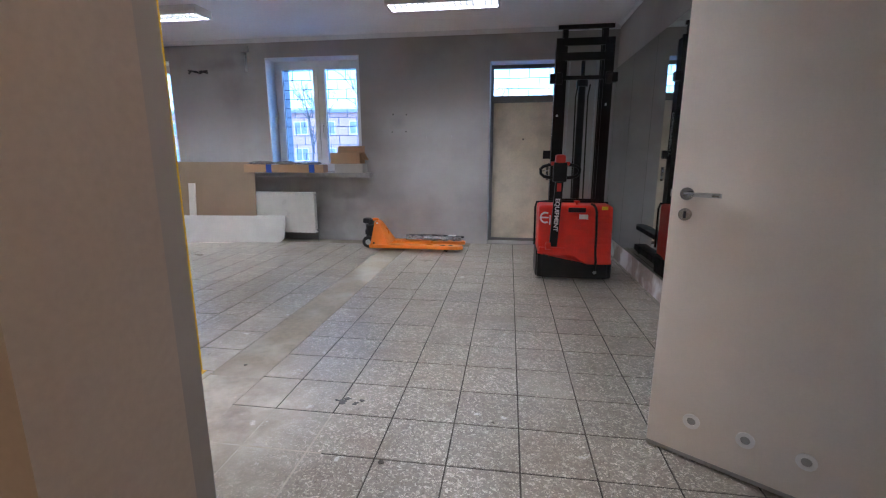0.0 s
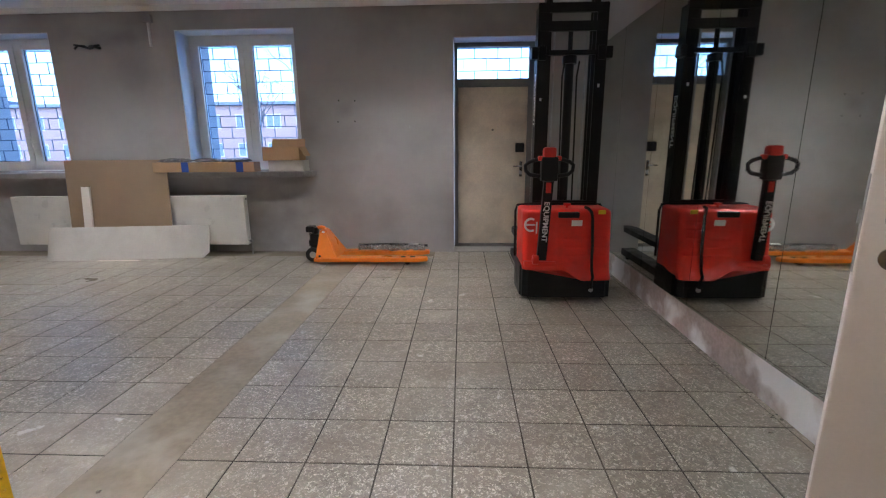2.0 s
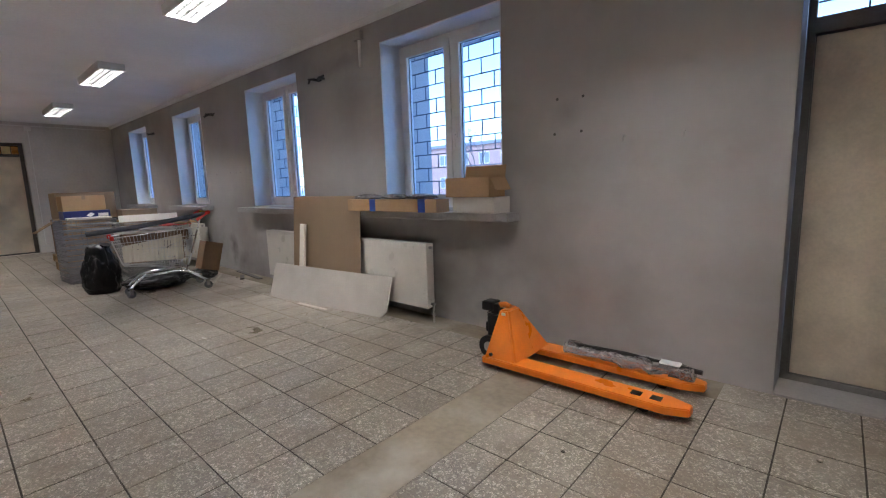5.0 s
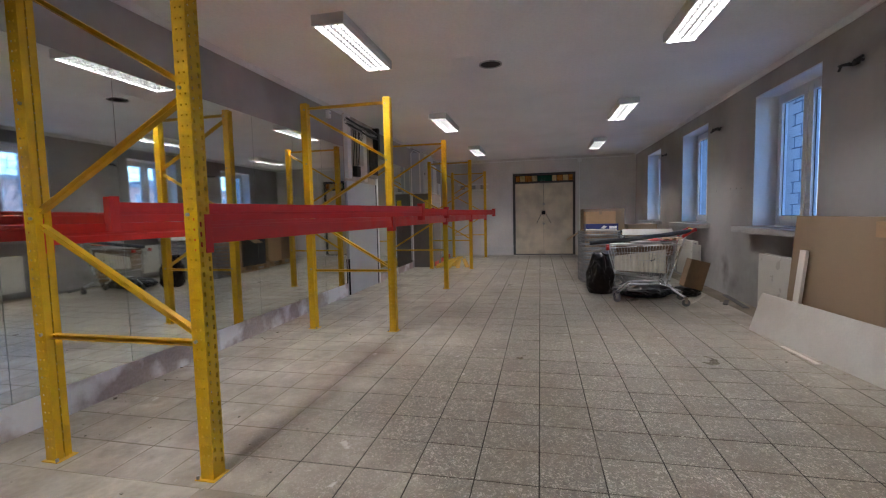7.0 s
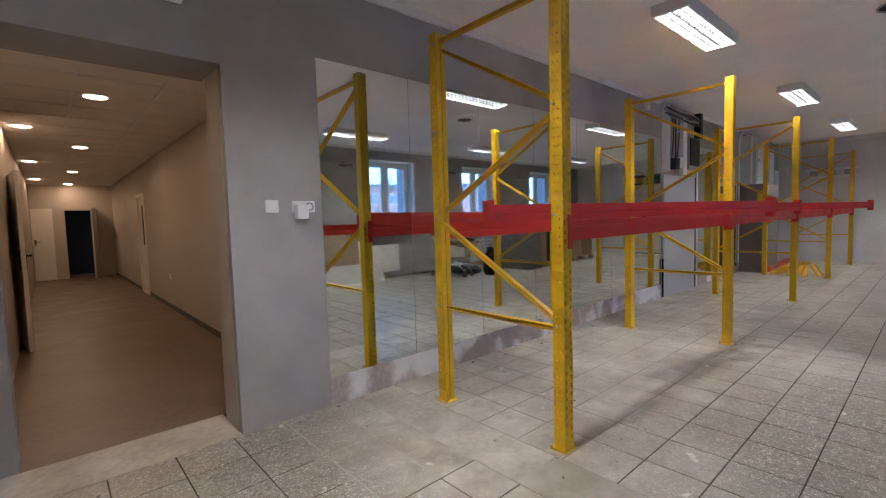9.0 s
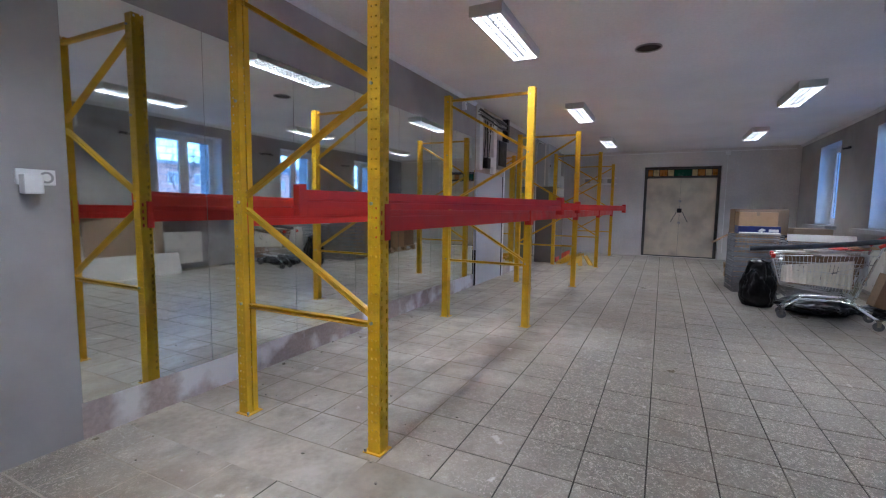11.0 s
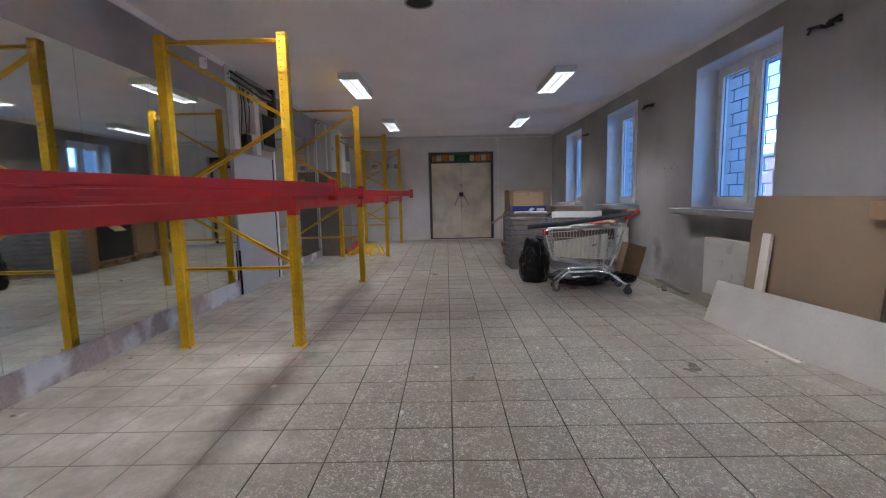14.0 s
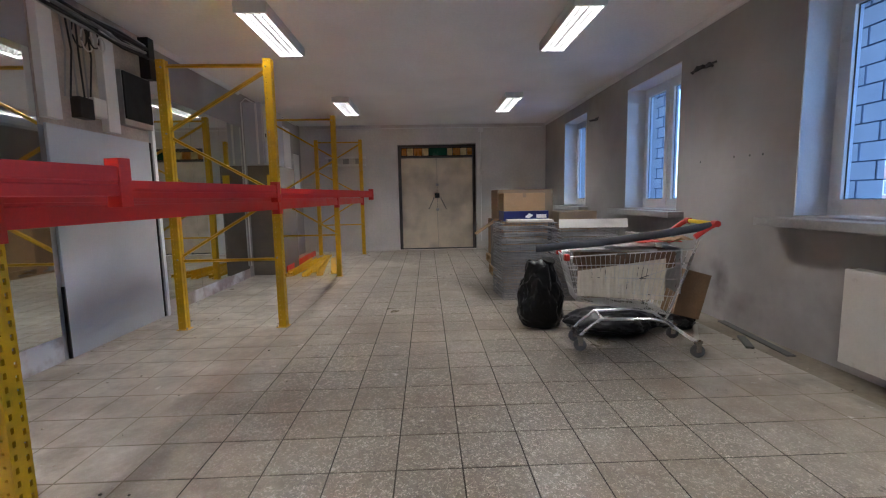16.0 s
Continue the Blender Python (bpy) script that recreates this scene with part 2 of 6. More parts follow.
M_JOINT = mat("dark_joint", (0.042, 0.035, 0.027), 0.95, var=0.4, scale=2, fine=50, bump=0.3, dirt=(0.16, 0.14, 0.11), dirt_amount=0.7, dirt_scale=1.7)
M_BAND = mat("olive_screed", (0.235, 0.20, 0.145), 0.75, var=0.2, scale=2.2, fine=26, bump=0.35, dirt=(0.40, 0.37, 0.31), dirt_amount=0.7, dirt_scale=2.4)
M_BANDW = blotched(M_BAND, [(-1.57, 2.65, 0.0, 0.6, 1.0, 0.9)], (0.46, 0.41, 0.335))
M_TILE = terrazzo("terrazzo_tile", False)
M_TILES = terrazzo("terrazzo_tiles", True)
M_PVC = mat("white_pvc", (0.80, 0.80, 0.80), 0.35, var=0.03)
# the blue cast of the daylight is put into the glass colour
M_GLASS = clear("pane_glass", (0.56, 0.69, 0.89))
# bars coloured blue-grey to carry the bloom of the bright sky
M_BAR = mat("grille_steel", (0.16, 0.185, 0.23), 0.6, metal=0.2, var=0.2)
M_SILL = mat("stone_sill", (0.38, 0.37, 0.36), 0.5, var=0.12, scale=20, dirt=(0.3, 0.28, 0.26), dirt_amount=0.4, dirt_scale=5)
M_MIRROR = mat("mirror_glass", (0.76, 0.80, 0.77), 0.025, metal=1.0, var=0.015, bump=0, rvar=0.015, spec=0.5)
M_DOORC = mat("cream_steel_door", (0.68, 0.585, 0.45), 0.5, var=0.10, scale=2.5, dirt=(0.33, 0.27, 0.20), dirt_amount=0.6, dirt_scale=2.2)
M_DOOR2 = mat("worn_cream_steel", (0.70, 0.61, 0.47), 0.5, var=0.12, scale=2.5, dirt=(0.38, 0.31, 0.23), dirt_amount=0.6, dirt_scale=2.0)
M_DOORW = mat("white_door_laminate", (0.74, 0.68, 0.61), 0.45, var=0.03, bump=0.05, fine=120)
M_DARKF = mat("dark_door_frame", (0.09, 0.085, 0.08), 0.6, var=0.2)
M_DOORF = mat("dull_frame_paint", (0.17, 0.16, 0.15), 0.6, var=0.15)
M_GREYF = mat("grey_frame_paint", (0.36, 0.35, 0.34), 0.6, var=0.1)
M_YEL = mat("yellow_powder_coat", (0.72, 0.42, 0.003), 0.42, var=0.06, scale=5, fine=90, bump=0.04, dirt=(0.35, 0.2, 0.02), dirt_amount=0.35, dirt_scale=9)
M_RED = mat("red_powder_coat", (0.64, 0.028, 0.018), 0.45, var=0.07, scale=5, fine=90, bump=0.04, dirt=(0.34, 0.03, 0.03), dirt_amount=0.12, dirt_scale=6)
M_HOUS = mat("lamp_housing", (0.66, 0.66, 0.64), 0.5, var=0.03)
M_LOUV = mat("lamp_louvre", (0.045, 0.045, 0.043), 0.45, metal=0.0, var=0.02, bump=0)
M_LIGHT = glow("lamp_tube_light", (1.0, 0.955, 0.945), LAMP)
M_SPOT = glow("warm_spot_light", (1.0, 0.68, 0.42), 14.0)
M_GREYG = mat("grey_gasket_rubber", (0.06, 0.06, 0.062), 0.7)
M_BLACK = mat("black_plastic", (0.008, 0.008, 0.009), 0.5, var=0.2)
# near-black colour stands in for the darkness of unlit rooms and the duct
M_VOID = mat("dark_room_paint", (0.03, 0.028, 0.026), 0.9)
M_VINYL = mat("brown_vinyl_floor", (0.165, 0.11, 0.075), 0.45, var=0.2, scale=2.5, fine=20, bump=0.0, dirt=(0.25, 0.19, 0.14), dirt_amount=0.5)
M_CTILE = mat("mineral_ceiling_tile", (0.80, 0.76, 0.70), 0.9, var=0.04, fine=120, bump=0.3)
M_CHROME = mat("brushed_chrome", (0.42, 0.41, 0.40), 0.22, metal=1.0, var=0.05)
M_WPLAST = mat("white_plastic", (0.84, 0.83, 0.81), 0.4, var=0.03)
M_TAN = mat("tan_laminate", (0.62, 0.60, 0.57), 0.5, var=0.04)


# ---- mesh helpers ----
def box(bm, x0, x1, y0, y1, z0, z1, bev=0.0):
    r = bmesh.ops.create_cube(bm, size=1.0, matrix=Matrix.LocRotScale(((x0 + x1) / 2, (y0 + y1) / 2, (z0 + z1) / 2), None, (abs(x1 - x0), abs(y1 - y0), abs(z1 - z0))))
    if bev:
        es = {e for v in r["verts"] for e in v.link_edges}
        bmesh.ops.bevel(bm, geom=list(es), offset=bev, segments=2, profile=0.6, affect="EDGES")
    return r["verts"]


def rod(bm, a, b, r, seg=10, r2=None, cap=True):
    a, b = Vector(a), Vector(b)
    d = b - a
    m = Matrix.Translation((a + b) / 2) @ d.to_track_quat("Z", "Y").to_matrix().to_4x4()
    return bmesh.ops.create_cone(bm, cap_ends=cap, segments=seg, radius1=r, radius2=r if r2 is None else r2, depth=d.length, matrix=m)["verts"]


def tube(bm, pts, r, seg=8):
    """A round bar bent along a line of points."""
    pts = [Vector(p) for p in pts]
    rings = []
    up = None
    for i, p in enumerate(pts):
        d = (pts[min(i + 1, len(pts) - 1)] - pts[max(i - 1, 0)]).normalized()
        if up is None:
            up = d.orthogonal().normalized()
        up = (up - d * up.dot(d)).normalized()
        s = d.cross(up)
        rings.append([bm.verts.new(p + (up * math.cos(2 * math.pi * k / seg) + s * math.sin(2 * math.pi * k / seg)) * r) for k in range(seg)])
    for a, b in zip(rings, rings[1:]):
        for k in range(seg):
            bm.faces.new((a[k], a[(k + 1) % seg], b[(k + 1) % seg], b[k]))
    bm.faces.new(rings[0][::-1])
    bm.faces.new(rings[-1])


def prism(bm, outline, axis, a0, a1):
    """An outline of (u, v) drawn out along an axis: x takes (y, z), y takes (x, z), z takes (x, y)."""
    def at(u, v, w):
        return {"x": (w, u, v), "y": (u, w, v), "z": (u, v, w)}[axis]
    lo = [bm.verts.new(at(u, v, a0)) for u, v in outline]
    hi = [bm.verts.new(at(u, v, a1)) for u, v in outline]
    n = len(outline)
    for i in range(n):
        bm.faces.new((lo[i], lo[(i + 1) % n], hi[(i + 1) % n], hi[i]))
    bm.faces.new(lo[::-1])
    bm.faces.new(hi)
    return lo + hi


def ring(bm, outer, inner, axis, a0, a1):
    """A flat ring between two outlines of equal length, drawn out along an axis."""
    def at(u, v, w):
        return {"x": (w, u, v), "y": (u, w, v), "z": (u, v, w)}[axis]
    n = len(outer)
    vs = [[bm.verts.new(at(*p, w)) for p in o] for w in (a0, a1) for o in (outer, inner)]
    o0, i0, o1, i1 = vs
    for k in range(n):
        j = (k + 1) % n
        for q in ((o0[k], o0[j], o1[j], o1[k]), (i0[j], i0[k], i1[k], i1[j]), (o0[j], o0[k], i0[k], i0[j]), (o1[k], o1[j], i1[j], i1[k])):
            bm.faces.new(q)


def rect(x0, x1, z0, z1):
    return [(x0, z0), (x1, z0), (x1, z1), (x0, z1)]


def circle(cx, cz, r, seg=16):
    return [(cx + r * math.cos(2 * math.pi * k / seg), cz + r * math.sin(2 * math.pi * k / seg)) for k in range(seg)]


def mesh_of(name, bm, material, smooth=False):
    bmesh.ops.recalc_face_normals(bm, faces=bm.faces)
    me = bpy.data.meshes.new(name)
    bm.to_mesh(me)
    bm.free()
    if material:
        me.materials.append(material)
    if smooth:
        for p in me.polygons:
            p.use_smooth = True
        me.set_sharp_from_angle(angle=radians(35))
    return me


def part(name, bm, material, parent, label="", smooth=False):
    ob = new(name, mesh_of(name, bm, material, smooth))
    ob.parent = parent
    if label:
        ob["label"] = label
    return ob


def solid(name, bm, material, label, category, kind="", smooth=False, group=""):
    return tagged(new(name, mesh_of(name, bm, material, smooth)), label, category, group, kind)


def thing(name, label, category, m=None, group="", kind=""):
    ob = new(name)
    ob.empty_display_size = 0.1
    if m is not None:
        ob.matrix_world = m
    return tagged(ob, label, category, group, kind)


def quick(*boxes, bev=0.0):
    bm = bmesh.new()
    for b in boxes:
        box(bm, *b, bev=bev)
    return bm


def wall(bm, axis, a0, a1, t0, t1, z0, z1, holes):
    """A wall along x or y, t0 to t1 thick, with openings (a0, a1, z0, z1) through it."""
    us = sorted({a0, a1, *[h[0] for h in holes], *[h[1] for h in holes]})
    for u0, u1 in zip(us, us[1:]):
        mid = (u0 + u1) / 2
        cuts = sorted((h[2], h[3]) for h in holes if h[0] < mid < h[1])
        z = z0
        for c0, c1 in cuts + [(z1, z1)]:
            if c0 > z + 1e-6:
                box(bm, *((u0, u1, t0, t1) if axis == "x" else (t0, t1, u0, u1)), z, c0)
            z = max(z, c1)


# ---- the hall ----
bm = bmesh.new()
DOOR1 = (-0.243, 0.79, 0.0, 2.66)
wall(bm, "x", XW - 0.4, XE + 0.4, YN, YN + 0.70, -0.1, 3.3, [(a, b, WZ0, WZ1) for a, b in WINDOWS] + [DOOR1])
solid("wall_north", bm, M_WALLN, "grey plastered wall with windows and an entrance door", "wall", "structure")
bm = bmesh.new()
wall(bm, "x", XW - 0.4, -0.552, YS - 0.33, YS, -0.1, 3.3, [])
box(bm, -0.552, 0.51, YS - 0.43, YS, 2.335, 3.3)
solid("wall_south", bm, M_WALL, "grey plastered wall with mirrors and a wide opening to the corridor", "wall", "structure")
bm = bmesh.new()
wall(bm, "y", YS - 0.65, YN, XE, XE + 0.25, -0.1, 3.3, [(1.27, 2.32, 0, 2.08)])
solid("wall_east", bm, M_WALL, "grey wall with a mirror and an open doorway", "wall", "structure")
solid("wall_stub", quick((0.51, XE, YS - 0.65, YS - 0.43, -0.1, 3.3)), M_WALL, "grey wall beside the corridor opening", "wall", "structure")
bm = bmesh.new()
wall(bm, "y", YS, YN, XW - 0.35, XW, -0.1, 3.3, [(3.845, 5.79, 0, 2.61)])
solid("wall_west", bm, M_WALLW, "grey plastered end wall with a double door", "wall", "structure")
bm = quick((XW - 0.4, XE + 0.3, YS - 0.7, YN + 0.5, ZC, ZC + 0.12))
solid("ceiling", bm, M_CEIL, "white painted plaster ceiling", "ceiling", "structure")
bm = bmesh.new()
prism(bm, [(YS, ZC), (YS, ZC - 0.05), (YS + 0.02, ZC - 0.045), (YS + 0.05, ZC)], "x", -6.9, XE)
prism(bm, [(YS, ZC), (YS, ZC - 0.05), (YS + 0.02, ZC - 0.045), (YS + 0.05, ZC)], "x", -10.85, -8.4)
prism(bm, [(YN, ZC), (YN, ZC - 0.055), (YN - 0.02, ZC - 0.05), (YN - 0.05, ZC)], "x", XW, XE)
prism(bm, [(XE, ZC), (XE, ZC - 0.035), (XE - 0.02, ZC - 0.03), (XE - 0.04, ZC)], "y", 2.40, YN - 0.05)
solid("trim", bm, M_REV, "white plaster cove along the ceiling", "trim", "structure")
floor = solid("floor", quick((XW - 0.4, XE + 0.3, YS - 0.45, YN + 0.5, -0.15, -0.0028)), M_JOINT, "worn grey terrazzo tile floor with dark joints", "floor", "structure")
BAND = (-1.745, -1.40)
part("screed_band", quick((*BAND, 3.05, 7.35, -0.0028, -0.0004)), M_BANDW, floor, "bare screed band across the tiles")
part("joint_screed", quick((XW, BAND[0], YS, 3.30, -0.0028, -0.0012), (XW, -3.7, 6.6, 7.35, -0.0028, -0.0012)), M_BAND, floor, "brown screed filling the joints under the rack")
part("screed", quick((BAND[0], BAND[1], YS, 3.05, -0.0028, -0.0009), (BAND[1], -0.75, YS, 2.75, -0.0028, -0.0009)), M_SLAB, floor, "dusty bare screed beside the rack")
part("wall_screed", quick((XW, -0.4, 7.235, YN, -0.0028, -0.0006)), M_BAND, floor, "bare screed strip along the wall")
part("threshold", quick((-0.552, XE, YS - 0.43, YS, -0.0028, 0.001)), M_SLAB, floor, "bare screed threshold")

# reveal over the entrance door
solid("door_reveal", quick((DOOR1[0] + 0.012, DOOR1[1] - 0.012, YN + 0.003, YN + 0.27, 2.648, 2.659)), M_REV, "white plastered soffit over the entrance door", "trim", "structure")
# bare strip under the mirrors
bm = quick((-6.93, -1.175, YS + 0.0, YS + 0.006, 0.0, 0.212), (-10.86, -8.43, YS, YS + 0.006, 0.0, 0.155))
box(bm, XE - 0.02, XE, 2.39, YN, 0.0, 0.222)
solid("plinth", bm, M_LOW, "patchy bare plaster strip under the mirrors", "baseboard", "structure")


# ---- windows ----
def window(i, a, b):
    w = thing("window_%d" % i, "white plastic two-sash window with a deep sill", "window", kind="structure")
    for r in ((a, a + 0.012, YN + 0.003, YN + 0.30, WZ0 + 0.02, WZ1), (b - 0.012, b, YN + 0.003, YN + 0.30, WZ0 + 0.02, WZ1), (a + 0.012, b - 0.012, YN + 0.003, YN + 0.30, WZ1 - 0.012, WZ1)):
        part("reveal", quick(r), M_REV, w, "white plastered reveal")
    for r in ((a, a + 0.03, YN + 0.345, YN + 0.703, WZ0, WZ1), (b - 0.03, b, YN + 0.345, YN + 0.703, WZ0, WZ1), (a + 0.03, b - 0.03, YN + 0.345, YN + 0.703, WZ1 - 0.03, WZ1)):
        part("outer_reveal", quick(r), M_OUTREV, w, "grey rendered outer reveal")
    y0 = YN + 0.27
    x0, x1, z0, z1 = a + 0.012, b - 0.012, WZ0 + 0.02, WZ1 - 0.012
    f = bmesh.new()
    ring(f, rect(x0, x1, z0, z1), rect(x0 + 0.06, x1 - 0.06, z0 + 0.06, z1 - 0.06), "y", y0, y0 + 0.07)
    mid = (x0 + x1) / 2
    box(f, mid - 0.035, mid + 0.035, y0 - 0.004, y0 + 0.066, z0 + 0.06, z1 - 0.06)
    part("window_frame", f, M_PVC, w)
    for s0, s1 in ((x0 + 0.05, mid - 0.022), (mid + 0.022, x1 - 0.05)):
        f = bmesh.new()
        so, si = rect(s0, s1, z0 + 0.05, z1 - 0.05), rect(s0 + 0.075, s1 - 0.075, z0 + 0.125, z1 - 0.125)
        ring(f, so, si, "y", y0 - 0.018, y0 + 0.05)
        sash = part("sash", f, M_PVC, w)
        g = bmesh.new()
        ring(g, si, rect(s0 + 0.081, s1 - 0.081, z0 + 0.131, z1 - 0.131), "y", y0 + 0.011, y0 + 0.0175)
        part("gasket", g, M_GREYG, sash, "black rubber gasket")
        p = part("pane", quick((s0 + 0.075, s1 - 0.075, y0 + 0.018, y0 + 0.022, z0 + 0.125, z1 - 0.125)), M_GLASS, sash, "glass pane tinted blue for the daylight")
        p.visible_shadow = False
    h = quick((mid + 0.03, mid + 0.055, y0 - 0.03, y0 - 0.016, 1.78, 1.84), bev=0.004)
    box(h, mid + 0.034, mid + 0.051, y0 - 0.055, y0 - 0.03, 1.80, 1.82, bev=0.004)
    box(h, mid + 0.033, mid + 0.052, y0 - 0.062, y0 - 0.047, 1.69, 1.82, bev=0.005)
    part("handle", h, M_PVC, w, "white lever handle")
    sl = quick((a - 0.185, b + 0.165, YN - 0.19, YN - 0.0005, WZ0 - 0.065, WZ0 + 0.005), bev=0.006)
    box(sl, a + 0.002, b - 0.002, YN - 0.0005, YN + 0.27, WZ0 - 0.004, WZ0 + 0.018)
    part("window_sill", sl, M_SILL, w, "worn grey stone sill")


for i, (a, b) in enumerate(WINDOWS):
    window(i + 1, a, b)

_hb = {}


def grille(x0, x1, z0, z1, row=0.14, step=0.30, y=YN + 0.43, label="dark steel security grille in a brick bond outside the window"):
    g = thing("window_grille", label, "grille", group="window grilles")
    n = max(2, round((z1 - z0) / row))
    row = (z1 - z0) / n
    key = (round(x1 - x0, 3),)
    if key not in _hb:
        _hb[key] = mesh_of("grille_bar", quick((0, x1 - x0, -0.005, 0.005, -0.005, 0.005)), M_BAR)
    if "v" not in _hb:
        _hb["v"] = mesh_of("grille_upright", quick((-0.0045, 0.0045, -0.0045, 0.0045, 0.005, row - 0.005)), M_BAR)
    for k in range(n + 1):
        o = new("grille_bar", _hb[key])
        o.parent, o.location = g, (x0, y, z0 + k * row)
    for k in range(n):
        x = x0 + (0.08 if k % 2 else 0.23)
        while x < x1 - 0.02:
            o = new("grille_upright", _hb["v"])
            o.parent, o.location = g, (x, y, z0 + k * row)
            x += step


for a, b in WINDOWS:
    grille(a, b, WZ0, WZ1 + 0.02)
grille(DOOR1[0] + 0.04, DOOR1[1] - 0.04, 2.18, 2.63, y=YN + 0.40, label="dark steel bars outside the door transom")

# ---- entrance door with transom ----
d = thing("door_1", "cream steel entrance door with a glazed transom, closed", "door", kind="structure")
y0 = YN + 0.27
f = bmesh.new()
ring(f, rect(-0.235, 0.78, 0.012, 2.648), rect(-0.195, 0.72, 0.05, 2.60), "y", y0, y0 + 0.09)
box(f, -0.195, 0.72, y0, y0 + 0.09, 2.125, 2.215)
part("door_frame", f, M_DOORF, d, "dark grey painted frame")
# unseen ring, added so that no daylight passes between leaf and frame
bm_stop = bmesh.new()
for q in ((-0.235, -0.15, 0.0, 2.14), (0.675, 0.78, 0.0, 2.14), (-0.15, 0.675, 0.0, 0.09), (-0.15, 0.675, 2.08, 2.14)):
    box(bm_stop, q[0], q[1], y0 + 0.091, y0 + 0.13, q[2], q[3])
part("door_stop", bm_stop, M_DOORF, d, "unseen dark ring added behind the leaf to close the gap")
part("door_leaf", quick((-0.188, 0.713, y0 + 0.02, y0 + 0.07, 0.055, 2.115), bev=0.004), M_DOORC, d, "cream painted steel leaf")
p = part("pane", quick((-0.19, 0.715, y0 + 0.04, y0 + 0.044, 2.22, 2.595)), M_GLASS, d, "transom pane tinted blue for the daylight")
p.visible_shadow = False
part("lock_box", quick((0.57, 0.68, y0 - 0.03, y0 + 0.02, 1.29, 1.41), bev=0.006), M_BLACK, d, "black rim lock")
h = quick((0.63, 0.665, y0 + 0.005, y0 + 0.02, 0.97, 1.17), bev=0.003)
rod(h, (0.647, y0 + 0.02, 1.11), (0.647, y0 - 0.04, 1.11), 0.008)
box(h, 0.54, 0.655, y0 - 0.05, y0 - 0.034, 1.102, 1.118, bev=0.004)
part("handle", h, M_CHROME, d, "steel lever handle on a long plate")
pk = bmesh.new()
rod(pk, (0.265, y0 + 0.02, 1.58), (0.265, y0 + 0.008, 1.58), 0.014, 14)
part("peephole", pk, M_CHROME, d, "small round peephole")
solid("doorstep", quick((DOOR1[0] + 0.003, DOOR1[1] - 0.003, YN - 0.01, YN + 0.3, -0.004, 0.012)), M_GREYF, "worn grey doorstep under the entrance door", "doorstep", "structure")

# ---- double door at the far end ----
# unseen near-black box, added to keep the door gaps dark
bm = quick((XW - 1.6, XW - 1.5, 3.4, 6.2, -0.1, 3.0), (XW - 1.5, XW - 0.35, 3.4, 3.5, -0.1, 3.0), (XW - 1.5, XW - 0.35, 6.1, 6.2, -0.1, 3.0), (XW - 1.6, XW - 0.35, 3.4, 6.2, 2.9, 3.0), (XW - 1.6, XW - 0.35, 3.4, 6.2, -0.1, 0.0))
solid("back_passage", bm, M_VOID, "unseen near-black box added behind the double door", "wall", "structure")
d = thing("door_2", "old cream steel double door with a coloured glass transom", "door", kind="structure")
xd = XW - 0.22
f = bmesh.new()
ring(f, rect(3.85, 5.785, 0.0, 2.605), rect(3.92, 5.715, 0.02, 2.55), "x", xd - 0.04, xd + 0.06)
box(f, xd - 0.04, xd + 0.055, 3.92, 5.715, 2.295, 2.33)
part("door_frame", f, M_DARKF, d, "dark brown frame")
for k, (a, b) in enumerate(((3.925, 4.812), (4.818, 5.71))):
    f = quick((xd - 0.02, xd + 0.025, a, b, 0.03, 2.285), bev=0.003)
    box(f, xd + 0.025, xd + 0.031, a + 0.03, b - 0.03, 0.05, 0.32, bev=0.002)
    leaf = part("door_leaf", f, M_DOOR2, d, "cream painted steel leaf with worn patches")
    h = bmesh.new()
    s = 1 if k else -1
    yy = 4.815 + s * 0.09
    tube(h, [(xd + 0.03, yy, 1.30), (xd + 0.07, yy, 1.28), (xd + 0.07, yy + s * 0.11, 1.05), (xd + 0.03, yy + s * 0.13, 1.02)], 0.0105)
    part("pull_handle", h, M_DOORF, leaf, "bent steel pull handle")
for z in (1.62, 1.0):
    part("latch", quick((xd + 0.03, xd + 0.06, 4.78, 4.85, z - 0.03, z + 0.03), bev=0.006), M_GREYF, d)
part("lock_box", quick((xd + 0.03, xd + 0.075, 4.75, 4.87, 1.29, 1.41), bev=0.008), M_BLACK, d, "black lock box")


M_AMB = mat("amber_pane", (0.5, 0.2, 0.03), 0.3, var=0.2, scale=9, bump=0.1)
M_CRM = mat("cream_pane", (0.62, 0.5, 0.24), 0.3, var=0.15, scale=9, bump=0.1)
M_GRN = mat("dark_green_pane", (0.02, 0.10, 0.06), 0.2, var=0.2)
y = 3.945
for k, (w, m) in enumerate([(0.12, M_AMB), (0.15, M_CRM), (0.2, M_AMB), (0.15, M_CRM), (0.44, M_GRN), (0.13, M_CRM), (0.17, M_AMB), (0.15, M_CRM), (0.12, M_AMB)]):
    part("pane", quick((xd, xd + 0.03, y, y + w, 2.35, 2.525)), m, d, "dark green pane" if m is M_GRN else "amber or cream glass pane")
    y += w + 0.016


# ---- mirrors ----
def mirror(name, axis, seams, z0, z1, label):
    t = thing(name, label, "mirror")
    for u0, u1 in zip(seams, seams[1:]):
        u0, u1 = u0 + 0.002, u1 - 0.002
        if axis == "x":
            b = quick((u0, u1, YS + 0.002, YS + 0.008, z0, z1))
        else:
            b = quick((XE - 0.026, XE - 0.001, u0, u1, z0, z1))
        part("mirror_panel", b, M_MIRROR, t)
    return t


mirror("wall_mirror", "x", [-6.93, -6.15, -5.36, -4.52, -3.67, -2.82, -1.985, -1.175], 0.212, 2.505, "wide wall mirror of tall frameless panels")
